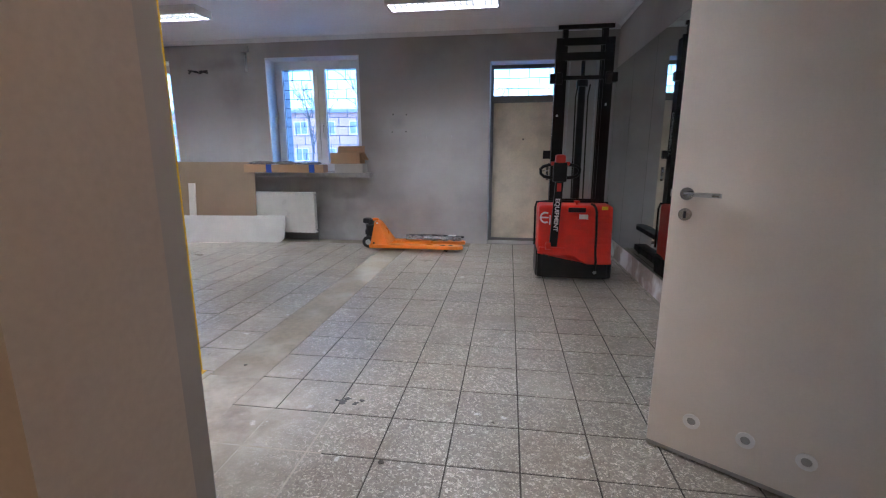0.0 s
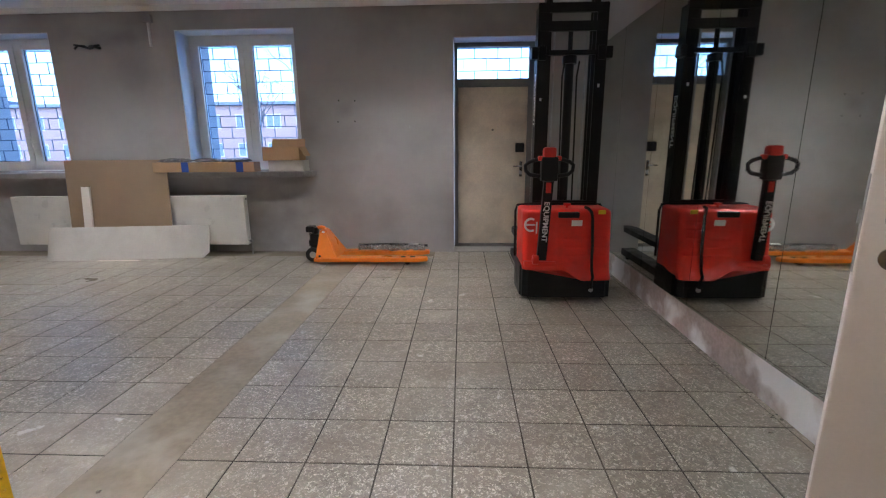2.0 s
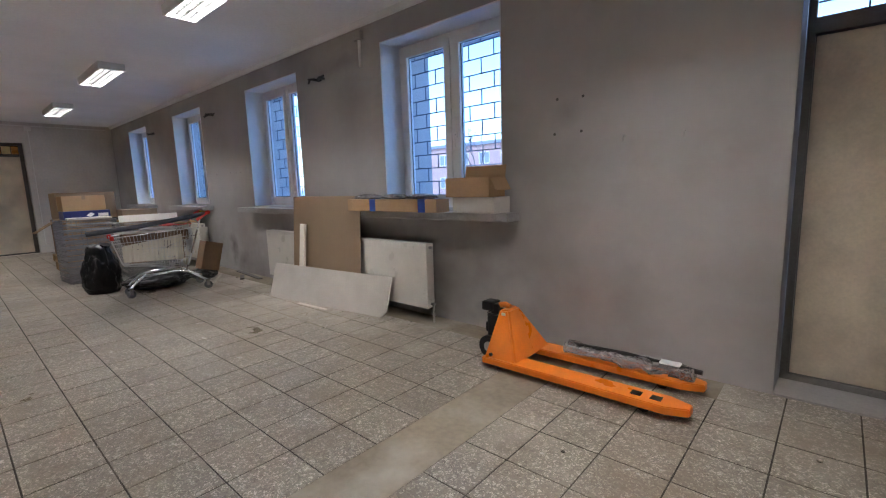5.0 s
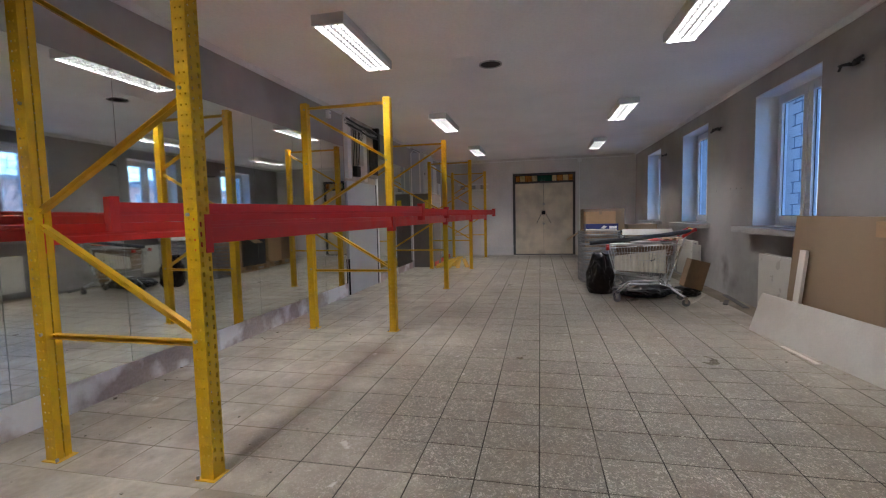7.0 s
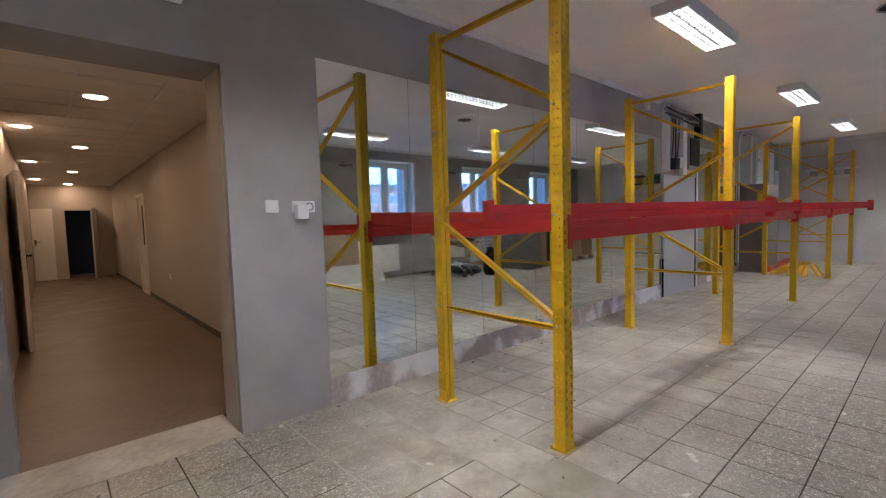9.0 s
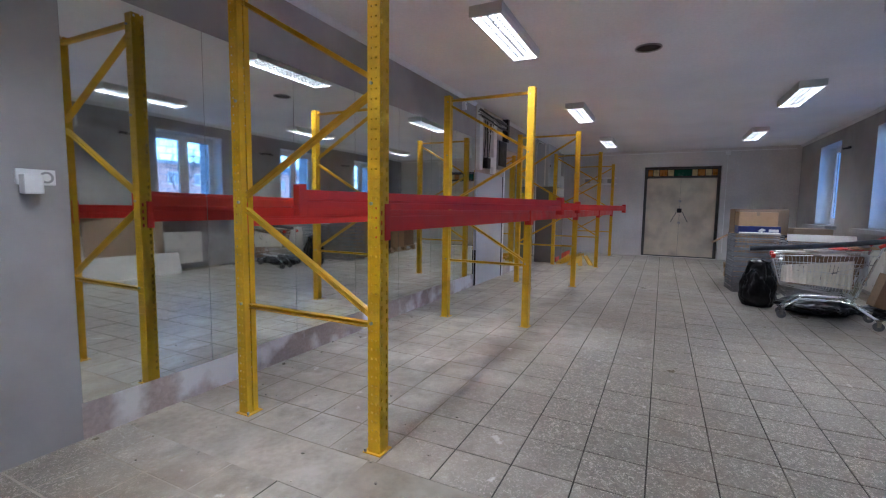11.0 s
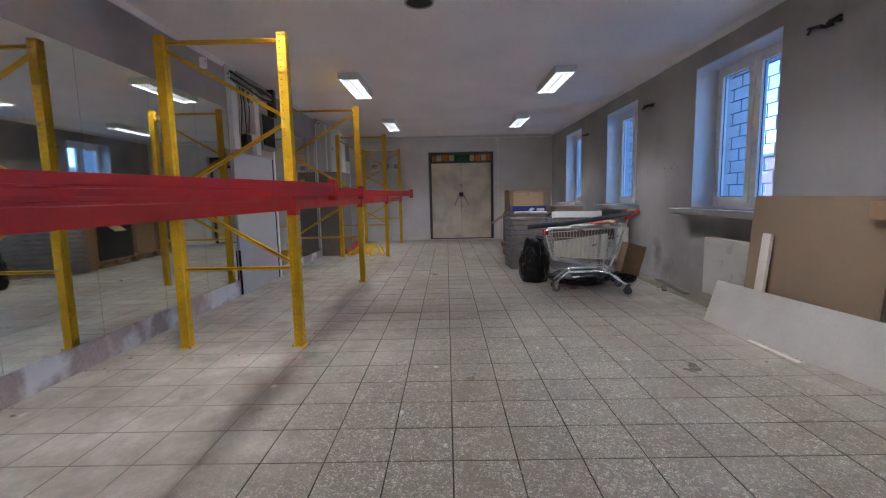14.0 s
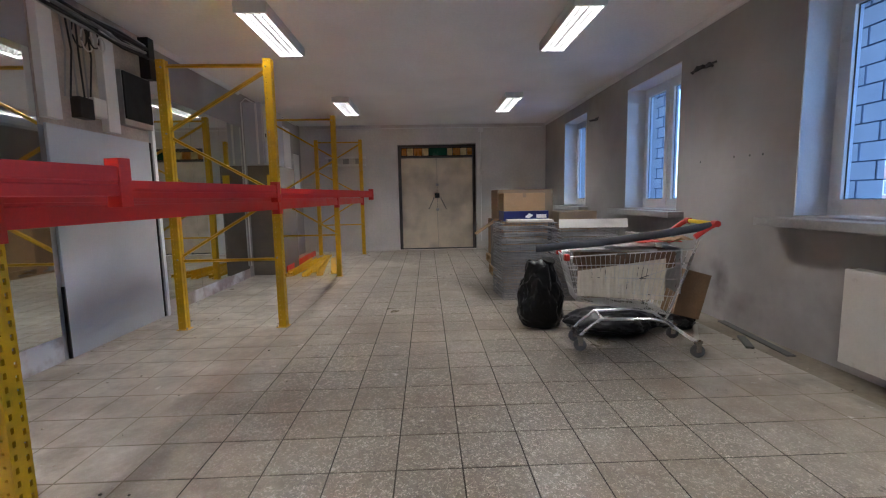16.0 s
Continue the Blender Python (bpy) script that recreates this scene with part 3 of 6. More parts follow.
mirror("wall_mirror", "x", [-10.86, -10.05, -9.24, -8.43], 0.158, 2.505, "wall mirror of tall frameless panels behind the rack")
mirror("wall_mirror", "y", [2.40, 3.118, 3.972, 4.826, 5.68, 6.534, 7.388, YN - 0.01], 0.224, 2.50, "large wall mirror of frameless panels beside the stacker")


# ---- ceiling lamps ----
def lamp():
    t = thing("ceiling_lamp", "white surface-mounted fluorescent lamp with a cross-blade louvre, lit", "ceiling lamp", group="ceiling lamps")
    L, W, H = 0.63, 0.15, 0.095
    b = bmesh.new()
    prism(b, [(-W, 0), (W, 0), (W, -0.06), (W - 0.012, -H), (W - 0.022, -H), (W - 0.022, -0.03), (-W + 0.022, -0.03), (-W + 0.022, -H), (-W + 0.012, -H), (-W, -0.06)], "x", -L, L)
    box(b, -L - 0.004, -L + 0.02, -W, W, -H, -0.001)
    box(b, L - 0.02, L + 0.004, -W, W, -H, -0.001)
    part("housing", b, M_HOUS, t)
    part("diffuser", quick((-L + 0.021, L - 0.021, -W + 0.023, W - 0.023, -0.05, -0.035)), M_LIGHT, t, "glowing white tubes")
    lv = bmesh.new()
    for k in range(1, 18):
        x = -L + 0.02 + k * (2 * L - 0.04) / 18
        box(lv, x - 0.003, x + 0.003, -W + 0.023, W - 0.023, -H + 0.004, -0.052)
    for yb in (-0.064, 0.0, 0.064):
        w_ = 0.005 if yb == 0 else 0.0015
        box(lv, -L + 0.021, L - 0.021, yb - w_, yb + w_, -H + 0.006, -0.052)
    part("louvre", lv, M_LOUV, t, "bright metal cross-blade louvre")
    return t


LAMPS = [(-0.72, 6.10), (-4.25, 6.06), (-8.01, 6.055), (-11.70, 6.09), (-4.22, 2.935), (-8.13, 3.0), (-11.91, 3.08), (-0.50, 2.94)]
first = lamp()
first.matrix_world = pose(*LAMPS[0], ZC)
for x, y in LAMPS[1:]:
    copy_thing(first, pose(x, y, ZC))
bm = bmesh.new()
ring(bm, circle(-5.27, 4.15, 0.135, 28), circle(-5.27, 4.15, 0.12, 28), "z", ZC - 0.012, ZC - 0.0005)
hole = solid("ceiling_duct", bm, M_GREYF, "open round duct hole in the ceiling", "duct", smooth=True)
bm = bmesh.new()
# near-black disc in place of the dark inside of the duct
rod(bm, (-5.27, 4.15, ZC - 0.004), (-5.27, 4.15, ZC - 0.001), 0.119, 28)
part("ceiling_patch", quick((-5.62, -4.95, 3.80, 4.02, ZC - 0.003, ZC + 0.001), (-5.62, -4.95, 4.28, 4.50, ZC - 0.003, ZC + 0.001), (-5.62, -5.41, 4.02, 4.28, ZC - 0.003, ZC + 0.001), (-5.13, -4.95, 4.02, 4.28, ZC - 0.003, ZC + 0.001)), M_CEIL, hole, "white patch panel round the hole")
part("duct_mouth", bm, M_VOID, hole, "black disc standing for the dark duct mouth")

# ---- corridor ----
CX0, CX1, CZ = -1.18, 0.62, 2.6
bm = bmesh.new()
wall(bm, "y", -11.7, YS - 0.33, CX0 - 0.2, CX0, -0.1, 2.9, [(-7.0, -6.1, 0, 2.05)])
solid("corridor_wall_west", bm, M_WARM, "cream painted corridor wall", "wall", "structure")
solid("opening_lining", quick((-0.552, -0.548, YS - 0.33, YS - 0.06, 0.001, 2.335), (CX0, -0.548, YS - 0.334, YS - 0.33, 0.001, CZ)), M_WARM, "cream painted side of the opening", "wall", "structure")
bm = bmesh.new()
wall(bm, "y", -11.7, YS - 0.65, CX1, CX1 + 0.2, -0.1, 2.9, [])
solid("corridor_wall_east", bm, M_WARM, "cream painted corridor wall", "wall", "structure")
bm = bmesh.new()
wall(bm, "x", CX0 - 0.2, CX1 + 0.2, -11.9, -11.7, -0.1, 2.9, [(-0.78, -0.1, 0, 1.9)])
solid("corridor_wall_end", bm, M_WARM, "cream corridor end wall with a dark doorway", "wall", "structure")
solid("corridor_floor", quick((CX0 - 0.2, CX1 + 0.2, -13.2, YS - 0.43, -0.15, 0.0)), M_VINYL, "brown sheet vinyl corridor floor", "floor", "structure")
bm = bmesh.new()
for i in range(-20, 2):
    for k in range(3):
        x0, y0 = CX0 + 0.015 + k * 0.61, i * 0.6 + 0.4
        if y0 + 0.59 < YS - 0.43:
            box(bm, x0, x0 + 0.598, y0, y0 + 0.588, CZ, CZ + 0.015)
box(bm, CX0 - 0.2, CX1 + 0.2, -12, YS - 0.43, CZ + 0.006, CZ + 0.1)
box(bm, CX0 - 0.2, -0.552, YS - 0.43, YS - 0.334, CZ + 0.006, CZ + 0.1)
solid("corridor_ceiling", bm, M_CTILE, "suspended mineral tile ceiling", "ceiling", "structure")
bm = bmesh.new()
for i in range(-20, 2):
    box(bm, CX0, CX1, i * 0.6 + 0.382, i * 0.6 + 0.406, CZ - 0.006, CZ - 0.001)
for k in range(1, 3):
    box(bm, CX0 + k * 0.61 - 0.005, CX0 + k * 0.61 + 0.019, -11.7, YS - 0.44, CZ - 0.0065, CZ - 0.0015)
solid("ceiling_grid", bm, M_REV, "white metal grid of the suspended ceiling", "trim", "structure")
bm = quick((CX0, CX0 + 0.012, -6.08, YS - 0.43, 0, 0.07), (CX0, CX0 + 0.012, -11.7, -7.02, 0, 0.07), bev=0.002)
solid("baseboard", bm, M_DARKF, "dark brown corridor baseboard", "baseboard", "structure")
# the three rooms get their darkness from the near-black colour
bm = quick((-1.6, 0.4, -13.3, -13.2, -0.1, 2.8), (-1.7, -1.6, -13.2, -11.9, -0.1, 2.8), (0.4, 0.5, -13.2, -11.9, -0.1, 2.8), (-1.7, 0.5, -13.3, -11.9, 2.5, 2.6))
solid("dark_room", bm, M_VOID, "near-black shell standing for the unlit room behind the corridor end door", "wall", "structure")
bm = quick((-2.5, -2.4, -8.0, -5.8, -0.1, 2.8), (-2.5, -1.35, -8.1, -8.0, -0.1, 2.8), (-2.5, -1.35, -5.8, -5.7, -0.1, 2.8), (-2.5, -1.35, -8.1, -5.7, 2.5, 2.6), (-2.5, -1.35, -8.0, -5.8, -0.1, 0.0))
solid("side_room", bm, M_VOID, "near-black shell standing for the unlit room beside the corridor", "wall", "structure")
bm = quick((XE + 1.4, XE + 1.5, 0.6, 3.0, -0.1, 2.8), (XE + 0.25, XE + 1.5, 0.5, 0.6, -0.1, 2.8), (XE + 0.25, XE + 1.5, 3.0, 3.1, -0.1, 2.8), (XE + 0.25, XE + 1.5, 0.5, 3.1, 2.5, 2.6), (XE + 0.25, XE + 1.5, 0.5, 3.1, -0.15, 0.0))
solid("store_room", bm, M_VOID, "near-black shell standing for the unlit room behind the white door", "wall", "structure")


def spot():
    t = thing("downlight", "round recessed ceiling spot with a warm light, lit", "ceiling lamp", group="corridor downlights")
    b = bmesh.new()
    ring(b, circle(0, 0, 0.115, 24), circle(0, 0, 0.09, 24), "z", -0.008, 0.0)
    part("rim", b, M_WPLAST, t, smooth=True)
    b = bmesh.new()
    rod(b, (0, 0, -0.005), (0, 0, -0.001), 0.089, 24)
    part("diffuser", b, M_SPOT, t, "glowing warm diffuser")
    return t


SPOTS = [(-0.12, -0.88), (0.45, -2.82), (-0.16, -4.24), (0.45, -6.38), (-0.2, -7.97), (0.43, -10.0), (-0.22, -11.3), (0.36, 0.62)]
first = spot()
first.matrix_world = pose(*SPOTS[0], CZ)
for x, y in SPOTS[1:]:
    copy_thing(first, pose(x, y, CZ))

# ---- pallet rack ----
def post_mesh():
    """A perforated steel upright: two rows of slots in the face, bolt holes in both sides."""
    b = bmesh.new()
    H, P = 2.65, 0.05

    def sheet(cols, holes, z_h, at, half=False):
        zs = []
        z = 0.0
        while z < H - 1e-6:
            if half:
                zs += [(z, z + z_h / 2, True), (z + z_h / 2, z + P - z_h / 2, False), (z + P - z_h / 2, z + P, True)]
            else:
                zs += [(z, z + (P - z_h) / 2, False), (z + (P - z_h) / 2, z + (P + z_h) / 2, True), (z + (P + z_h) / 2, z + P, False)]
            z += P
        for z0, z1, has in zs:
            for i, (u0, u1) in enumerate(zip(cols, cols[1:])):
                if has and i in holes and z0 > 0.06:
                    continue
                b.faces.new([b.verts.new(at(u, z)) for u, z in ((u0, z0), (u1, z0), (u1, z1), (u0, z1))])
    W, D = 0.041, 0.074
    sheet([-W, -0.029, -0.016, 0.0], (1,), 0.024, lambda u, z: (u, 0.0, z))
    sheet([0.0, 0.016, 0.029, W], (1,), 0.024, lambda u, z: (u, 0.0, z), True)
    for s in (-1, 1):
        sheet([0.0, 0.017, 0.027, 0.045, 0.055, D], (1, 3), 0.010, lambda u, z, s=s: (s * W, -u, z))
        # back lips drawn nearly shut, shaped so to keep the inside dark
        sheet([0.004, W], (), 0.01, lambda u, z, s=s: (s * u, -D, z))
    bmesh.ops.remove_doubles(b, verts=b.verts, dist=0.0002)
    return mesh_of("post", b, M_YEL)


POST = post_mesh()


def channel(b, p, q, w=0.019, h=0.0135):
    """A U-section brace between two points that lie in a plane of constant x."""
    p, q = Vector(p), Vector(q)
    d = (q - p).normalized()
    s = Vector((1, 0, 0))
    n = d.cross(s)
    for u0, u1, v0, v1 in ((-w, w, -h, -h + 0.003), (-w, w, h - 0.003, h), (-w, -w + 0.003, -h + 0.003, h - 0.003)):
        vs = [b.verts.new(e + s * u + n * v) for e in (p, q) for u, v in ((u0, v0), (u1, v0), (u1, v1), (u0, v1))]
        for f in ((0, 1, 2, 3), (4, 5, 6, 7), (0, 1, 5, 4), (1, 2, 6, 5), (2, 3, 7, 6), (3, 0, 4, 7)):
            b.faces.new([vs[k] for k in f])


def rack_frame(x, flip):
    t = thing("rack_frame", "yellow perforated steel pallet rack upright with zigzag braces", "rack frame", group="pallet rack frames")
    for y, turn in ((RF, 0), (RB, 180)):
        o = new("post", POST)
        o.parent, o.matrix_local = t, pose(x, y, 0.006, 0, 0, turn)
        md = o.modifiers.new("sheet", "SOLIDIFY")
        md.thickness, md.offset = 0.002, 0
        s = -1 if turn == 0 else 1
        f = quick((x - 0.058, x + 0.058, y + min(s * 0.10, -s * 0.015), y + max(s * 0.10, -s * 0.015), 0.0, 0.006), bev=0.002)
        fp = part("foot_plate", f, M_YEL, t)
        bb = bmesh.new()
        rod(bb, (x + 0.049, y + s * 0.088, 0.006), (x + 0.049, y + s * 0.088, 0.024), 0.008, 6)
        part("anchor_bolt", bb, M_GREYF, fp, "grey anchor bolt")
    f, k = RF - 0.06, RB + 0.06
    if flip:
        f, k = k, f
    runs = [((k, 0.704), (f, 0.704)), ((f, 0.745), (k, 1.315)), ((k, 1.39), (f, 1.93)), ((f, 1.99), (k, 2.55)), ((k, 2.60), (f, 2.60))]
    for (a, z0), (c, z1) in runs:
        b = bmesh.new()
        channel(b, (x, a, z0), (x, c, z1))
        br = part("brace", b, M_YEL, t)
    for y in (RF - 0.05, RB + 0.05):
        for z in (0.722, 1.355, 1.96, 2.58):
            b = bmesh.new()
            rod(b, (x + 0.03, y, z), (x + 0.053, y, z), 0.009, 6)
            part("bolt", b, M_GREYF, t)
    return t


for i, x in enumerate(FRAMES_X):
    rack_frame(x, i in (2, 4))


def rack_beam(m, L, label):
    """A stepped box beam along x, centred, with its underside at z = 0."""
    t = thing("rack_beam", label, "rack beam", m, group="red rack beams")
    b = bmesh.new()
    prism(b, [(-0.025, 0.0), (0.025, 0.0), (0.025, 0.078), (0.021, 0.083), (0.019, 0.083), (0.019, 0.094), (0.021, 0.096), (0.021, 0.115), (-0.025, 0.115), (-0.025, 0.06), (-0.02, 0.055), (-0.02, 0.045), (-0.025, 0.04)], "x", -L / 2, L / 2)
    part("beam_tube", b, M_RED, t)
    for s in (-1, 1):
        b = quick((s * (L / 2), s * (L / 2 + 0.005), -0.032, 0.042, -0.045, 0.148), bev=0.0015)
        x0, x1 = sorted((s * (L / 2 + 0.005), s * (L / 2 + 0.05)))
        box(b, x0, x1, 0.037, 0.042, -0.045, 0.148, bev=0.0015)
        box(b, x0, x1, -0.032, -0.027, -0.045, 0.148, bev=0.0015)
        box(b, *sorted((s * (L / 2 + 0.044), s * (L / 2 + 0.049))), -0.027, 0.037, -0.045, 0.135, bev=0.0015)
        for z in (-0.02, 0.05, 0.12):
            rod(b, (s * (L / 2 + 0.03), 0.042, z), (s * (L / 2 + 0.03), 0.030, z), 0.008, 8)
        part("connector", b, M_RED, t)
    return t


for i, (x0, x1) in enumerate(zip(FRAMES_X, FRAMES_X[1:])):
    L = abs(x1 - x0) - 0.102
    rack_beam(pose((x0 + x1) / 2, RF - 0.035, 1.207), L, "red steel rack beam between two yellow uprights")
    if i < 3:
        rack_beam(pose((x0 + x1) / 2, RB + 0.035, 1.207, 0, 0, 180), L, "red steel rack beam at the back of the rack")
_a, _b = Vector((-2.03, 2.36)), Vector((-5.05, 3.32))
_d = _b - _a
rack_beam(pose(*((_a + _b) / 2), 1.3235, 0, 0, math.degrees(math.atan2(_d.y, _d.x))), _d.length, "loose red steel beam lying across the rack beams")
_a, _b = Vector((-4.78, 2.24)), Vector((-7.56, 3.10))
_d = _b - _a
rack_beam(pose(*((_a + _b) / 2), 1.3235, 0, 0, math.degrees(math.atan2(_d.y, _d.x))), _d.length, "loose red steel beam lying across the rack beams")
_a, _b = Vector((-8.25, 2.72)), Vector((-11.28, 3.55))
_d = _b - _a
rack_beam(pose(*((_a + _b) / 2), 1.3235, 0, 0, math.degrees(math.atan2(_d.y, _d.x))), _d.length, "loose red steel beam lying across the rack beams")

# ---- more materials ----
M_STKRED = mat("stacker_red_shell", (0.74, 0.028, 0.012), 0.4, var=0.06, scale=5, bump=0.05, dirt=(0.4, 0.05, 0.03), dirt_amount=0.3, dirt_scale=8)
M_STKBLK = mat("stacker_black_steel", (0.006, 0.006, 0.007), 0.45, var=0.25, scale=8, dirt=(0.02, 0.019, 0.017), dirt_amount=0.4, dirt_scale=5, spec=0.35)
M_RUBBER = mat("black_rubber", (0.018, 0.018, 0.018), 0.8, var=0.2)
M_GREYR = mat("grey_rubber", (0.11, 0.11, 0.115), 0.7, var=0.2)
M_SILVER = mat("bright_chrome_tube", (0.72, 0.74, 0.77), 0.28, metal=0.9, var=0.05)
M_ORANGE = mat("orange_paint", (0.80, 0.21, 0.015), 0.35, var=0.05, bump=0.04, dirt=(0.5, 0.12, 0.02), dirt_amount=0.3, dirt_scale=7)
M_CARD = mat("cardboard", (0.42, 0.27, 0.15), 0.85, var=0.1, scale=4, fine=70, bump=0.12, dirt=(0.33, 0.2, 0.1), dirt_amount=0.4, dirt_scale=4)
M_HARD = mat("hardboard", (0.285, 0.205, 0.132), 0.7, var=0.07, scale=3, fine=120, bump=0.08)
M_BOARD = mat("scuffed_white_board", (0.54, 0.515, 0.465), 0.7, var=0.06, scale=4, dirt=(0.46, 0.42, 0.36), dirt_amount=0.3, dirt_scale=5)
M_RAD = mat("radiator_enamel", (0.66, 0.64, 0.58), 0.35, var=0.04, bump=0.03, dirt=(0.5, 0.46, 0.4), dirt_amount=0.1, dirt_scale=5)
M_FILM = mat("clear_plastic_film", (0.24, 0.235, 0.24), 0.2, var=0.3, scale=25, bump=0.5)
M_BLUE = mat("blue_tape", (0.02, 0.07, 0.35), 0.4)
M_NAVY = mat("navy_carton", (0.02, 0.03, 0.16), 0.45, var=0.1)
M_WHITE = mat("white_print", (0.8, 0.8, 0.8), 0.5, var=0.03, bump=0)
M_YSTICK = mat("yellow_sticker", (0.8, 0.55, 0.02), 0.5, bump=0)
M_WIRE = mat("galvanised_wire", (0.62, 0.62, 0.63), 0.32, metal=0.7, var=0.15)
# wire colour darkened to stand for the shade between the stacked trays
M_TRAY = mat("tarnished_tray_wire", (0.25, 0.25, 0.255), 0.5, metal=0.35, var=0.25)
M_DKBR = mat("dark_brown_carton", (0.15, 0.095, 0.06), 0.8, var=0.2, scale=8)
M_WRAPK = mat("black_stretch_film", (0.022, 0.021, 0.022), 0.4, var=0.3, scale=9, bump=0.4)
M_BRBOX = mat("worn_brown_carton", (0.24, 0.155, 0.09), 0.8, var=0.15, scale=6)
M_RIB = mat("ribbed_cream_plastic", (0.74, 0.70, 0.61), 0.5, var=0.05)
M_DWIRE = mat("dull_wire", (0.42, 0.42, 0.43), 0.5, metal=0.6, var=0.2)
M_FOAM = mat("grey_foam_tube", (0.07, 0.075, 0.085), 0.9, var=0.15)
M_BAG = mat("black_bin_bag", (0.006, 0.006, 0.007), 0.38, var=0.3, scale=20, bump=0.5, spec=0.3)
M_CREDH = mat("red_handle_plastic", (0.6, 0.03, 0.02), 0.4)
M_WOOD = mat("raw_pallet_wood", (0.40, 0.27, 0.15), 0.8, var=0.2, scale=8)
M_CAB = mat("brown_grey_cabinet", (0.20, 0.175, 0.155), 0.55, var=0.08)
M_PANEL = mat("pale_steel_panel", (0.55, 0.57, 0.60), 0.38, metal=0.15, var=0.06, scale=1.5, bump=0.03)
M_OLD = mat("old_brown_plaster", (0.54, 0.47, 0.40), 0.9, var=0.2, scale=3, dirt=(0.22, 0.15, 0.13), dirt_amount=0.6, dirt_scale=2.5)
M_CABLE = mat("dark_cable", (0.025, 0.025, 0.028), 0.6)
M_PINK = mat("pale_red_render", (0.43, 0.285, 0.25), 0.9, var=0.08, scale=0.5)
M_SNOW = mat("snowy_ground", (0.62, 0.64, 0.68), 0.9, var=0.2, scale=0.3, dirt=(0.2, 0.18, 0.15), dirt_amount=0.7, dirt_scale=0.15)
M_BARK = mat("bare_bark", (0.17, 0.155, 0.145), 0.9, var=0.2)
M_ROOF = mat("grey_roofing", (0.22, 0.24, 0.28), 0.8)
M_FARGL = mat("far_window_glass", (0.20, 0.24, 0.29), 0.5, var=0.2, bump=0)
M_CREAMB = mat("cream_render", (0.62, 0.60, 0.55), 0.9)


def lettering(text, size, m, material, parent, name="lettering", label=""):
    cu = bpy.data.curves.new(name, "FONT")
    cu.body, cu.size, cu.align_x, cu.align_y, cu.extrude, cu.offset = text, size, "CENTER", "CENTER", 0.0006, size * 0.025
    tmp = bpy.data.objects.new(name + "_curve", cu)
    scene.collection.objects.link(tmp)
    me = bpy.data.meshes.new_from_object(tmp.evaluated_get(bpy.context.evaluated_depsgraph_get()))
    bpy.data.objects.remove(tmp)
    bpy.data.curves.remove(cu)
    me.materials.clear()
    me.materials.append(material)
    ob = new(name, me)
    ob.parent, ob.matrix_local = parent, m
    if label:
        ob["label"] = label
    return ob


M_WRAP = mat("grey_film_wrap", (0.34, 0.32, 0.31), 0.3, var=0.3, scale=25, bump=0.5)
M_WRAP.node_tree.nodes["Principled BSDF"].inputs["Alpha"].default_value = 0.45

# ---- white door of the store room ----
hx, hy = 1.458, 2.275
ang = math.degrees(math.atan2(2.744 - hy, 0.757 - hx))
dr = thing("door_3", "white laminate door standing open, with three round vents", "door", pose(hx, hy, 0.0, 0, 0, ang), kind="structure")
W = 0.843
lf = part("door_leaf", quick((0.0, W, -0.02, 0.02, 0.012, 2.04), bev=0.004), M_DOORW, dr)
part("kick_strip", quick((0.002, W - 0.002, 0.0205, 0.0225, 0.012, 0.03), (0.002, W - 0.002, -0.0225, -0.0205, 0.012, 0.03)), M_GREYF, lf, "grey bottom seal")
for u in (W - 0.177, W - 0.377, W - 0.574):
    b = bmesh.new()
    ring(b, circle(u, 0.194, 0.034, 20), circle(u, 0.194, 0.018, 20), "y", 0.02, 0.026)
    ring(b, circle(u, 0.194, 0.034, 20), circle(u, 0.194, 0.018, 20), "y", -0.026, -0.02)
    v = part("vent", b, M_WPLAST, lf, "round white plastic vent ring", smooth=True)
    b = bmesh.new()
    rod(b, (u, 0.0205, 0.194), (u, 0.0225, 0.194), 0.0175, 18)
    part("vent_mouth", b, M_GREYF, v, "dark vent mouth")
for s in (1, -1):
    b = bmesh.new()
    u, z = W - 0.06, 1.185
    rod(b, (u, s * 0.02, z), (u, s * 0.029, z), 0.026, 20)
    rod(b, (u, s * 0.029, z), (u, s * 0.062, z), 0.009, 12)
    tube(b, [(u + 0.002, s * 0.058, z), (u - 0.02, s * 0.061, z), (u - 0.07, s * 0.061, z), (u - 0.13, s * 0.061, z)], 0.0095, 10)
    part("handle", b, M_CHROME, lf, "chrome lever handle on a round rose", smooth=True)
    b = bmesh.new()
    rod(b, (u, s * 0.02, z - 0.085), (u, s * 0.028, z - 0.085), 0.026, 20)
    ks = part("key_rose", b, M_CHROME, lf, "round chrome key rose", smooth=True)
    part("key_hole", quick((u - 0.005, u + 0.005, min(s * 0.028, s * 0.0295), max(s * 0.028, s * 0.0295), z - 0.1, z - 0.072)), M_BLACK, ks)
part("latch_plate", quick((W, W + 0.002, -0.011, 0.011, 1.06, 1.28), (W, W + 0.008, -0.006, 0.006, 1.17, 1.20)), M_GREYF, lf, "steel latch plate")
for z in (0.25, 1.8):
    b = bmesh.new()
    rod(b, (-0.006, 0.022, z - 0.045), (-0.006, 0.022, z + 0.045), 0.008, 10)
    part("hinge", b, M_BLACK, dr, "dark steel hinge")
b = quick((XE - 0.06, XE + 0.262, 2.30, 2.385, 0, 2.13), (XE - 0.06, XE + 0.262, 1.27 - 0.05, 1.27 + 0.04, 0, 2.13), (XE - 0.06, XE + 0.262, 1.31, 2.30, 2.05, 2.13))
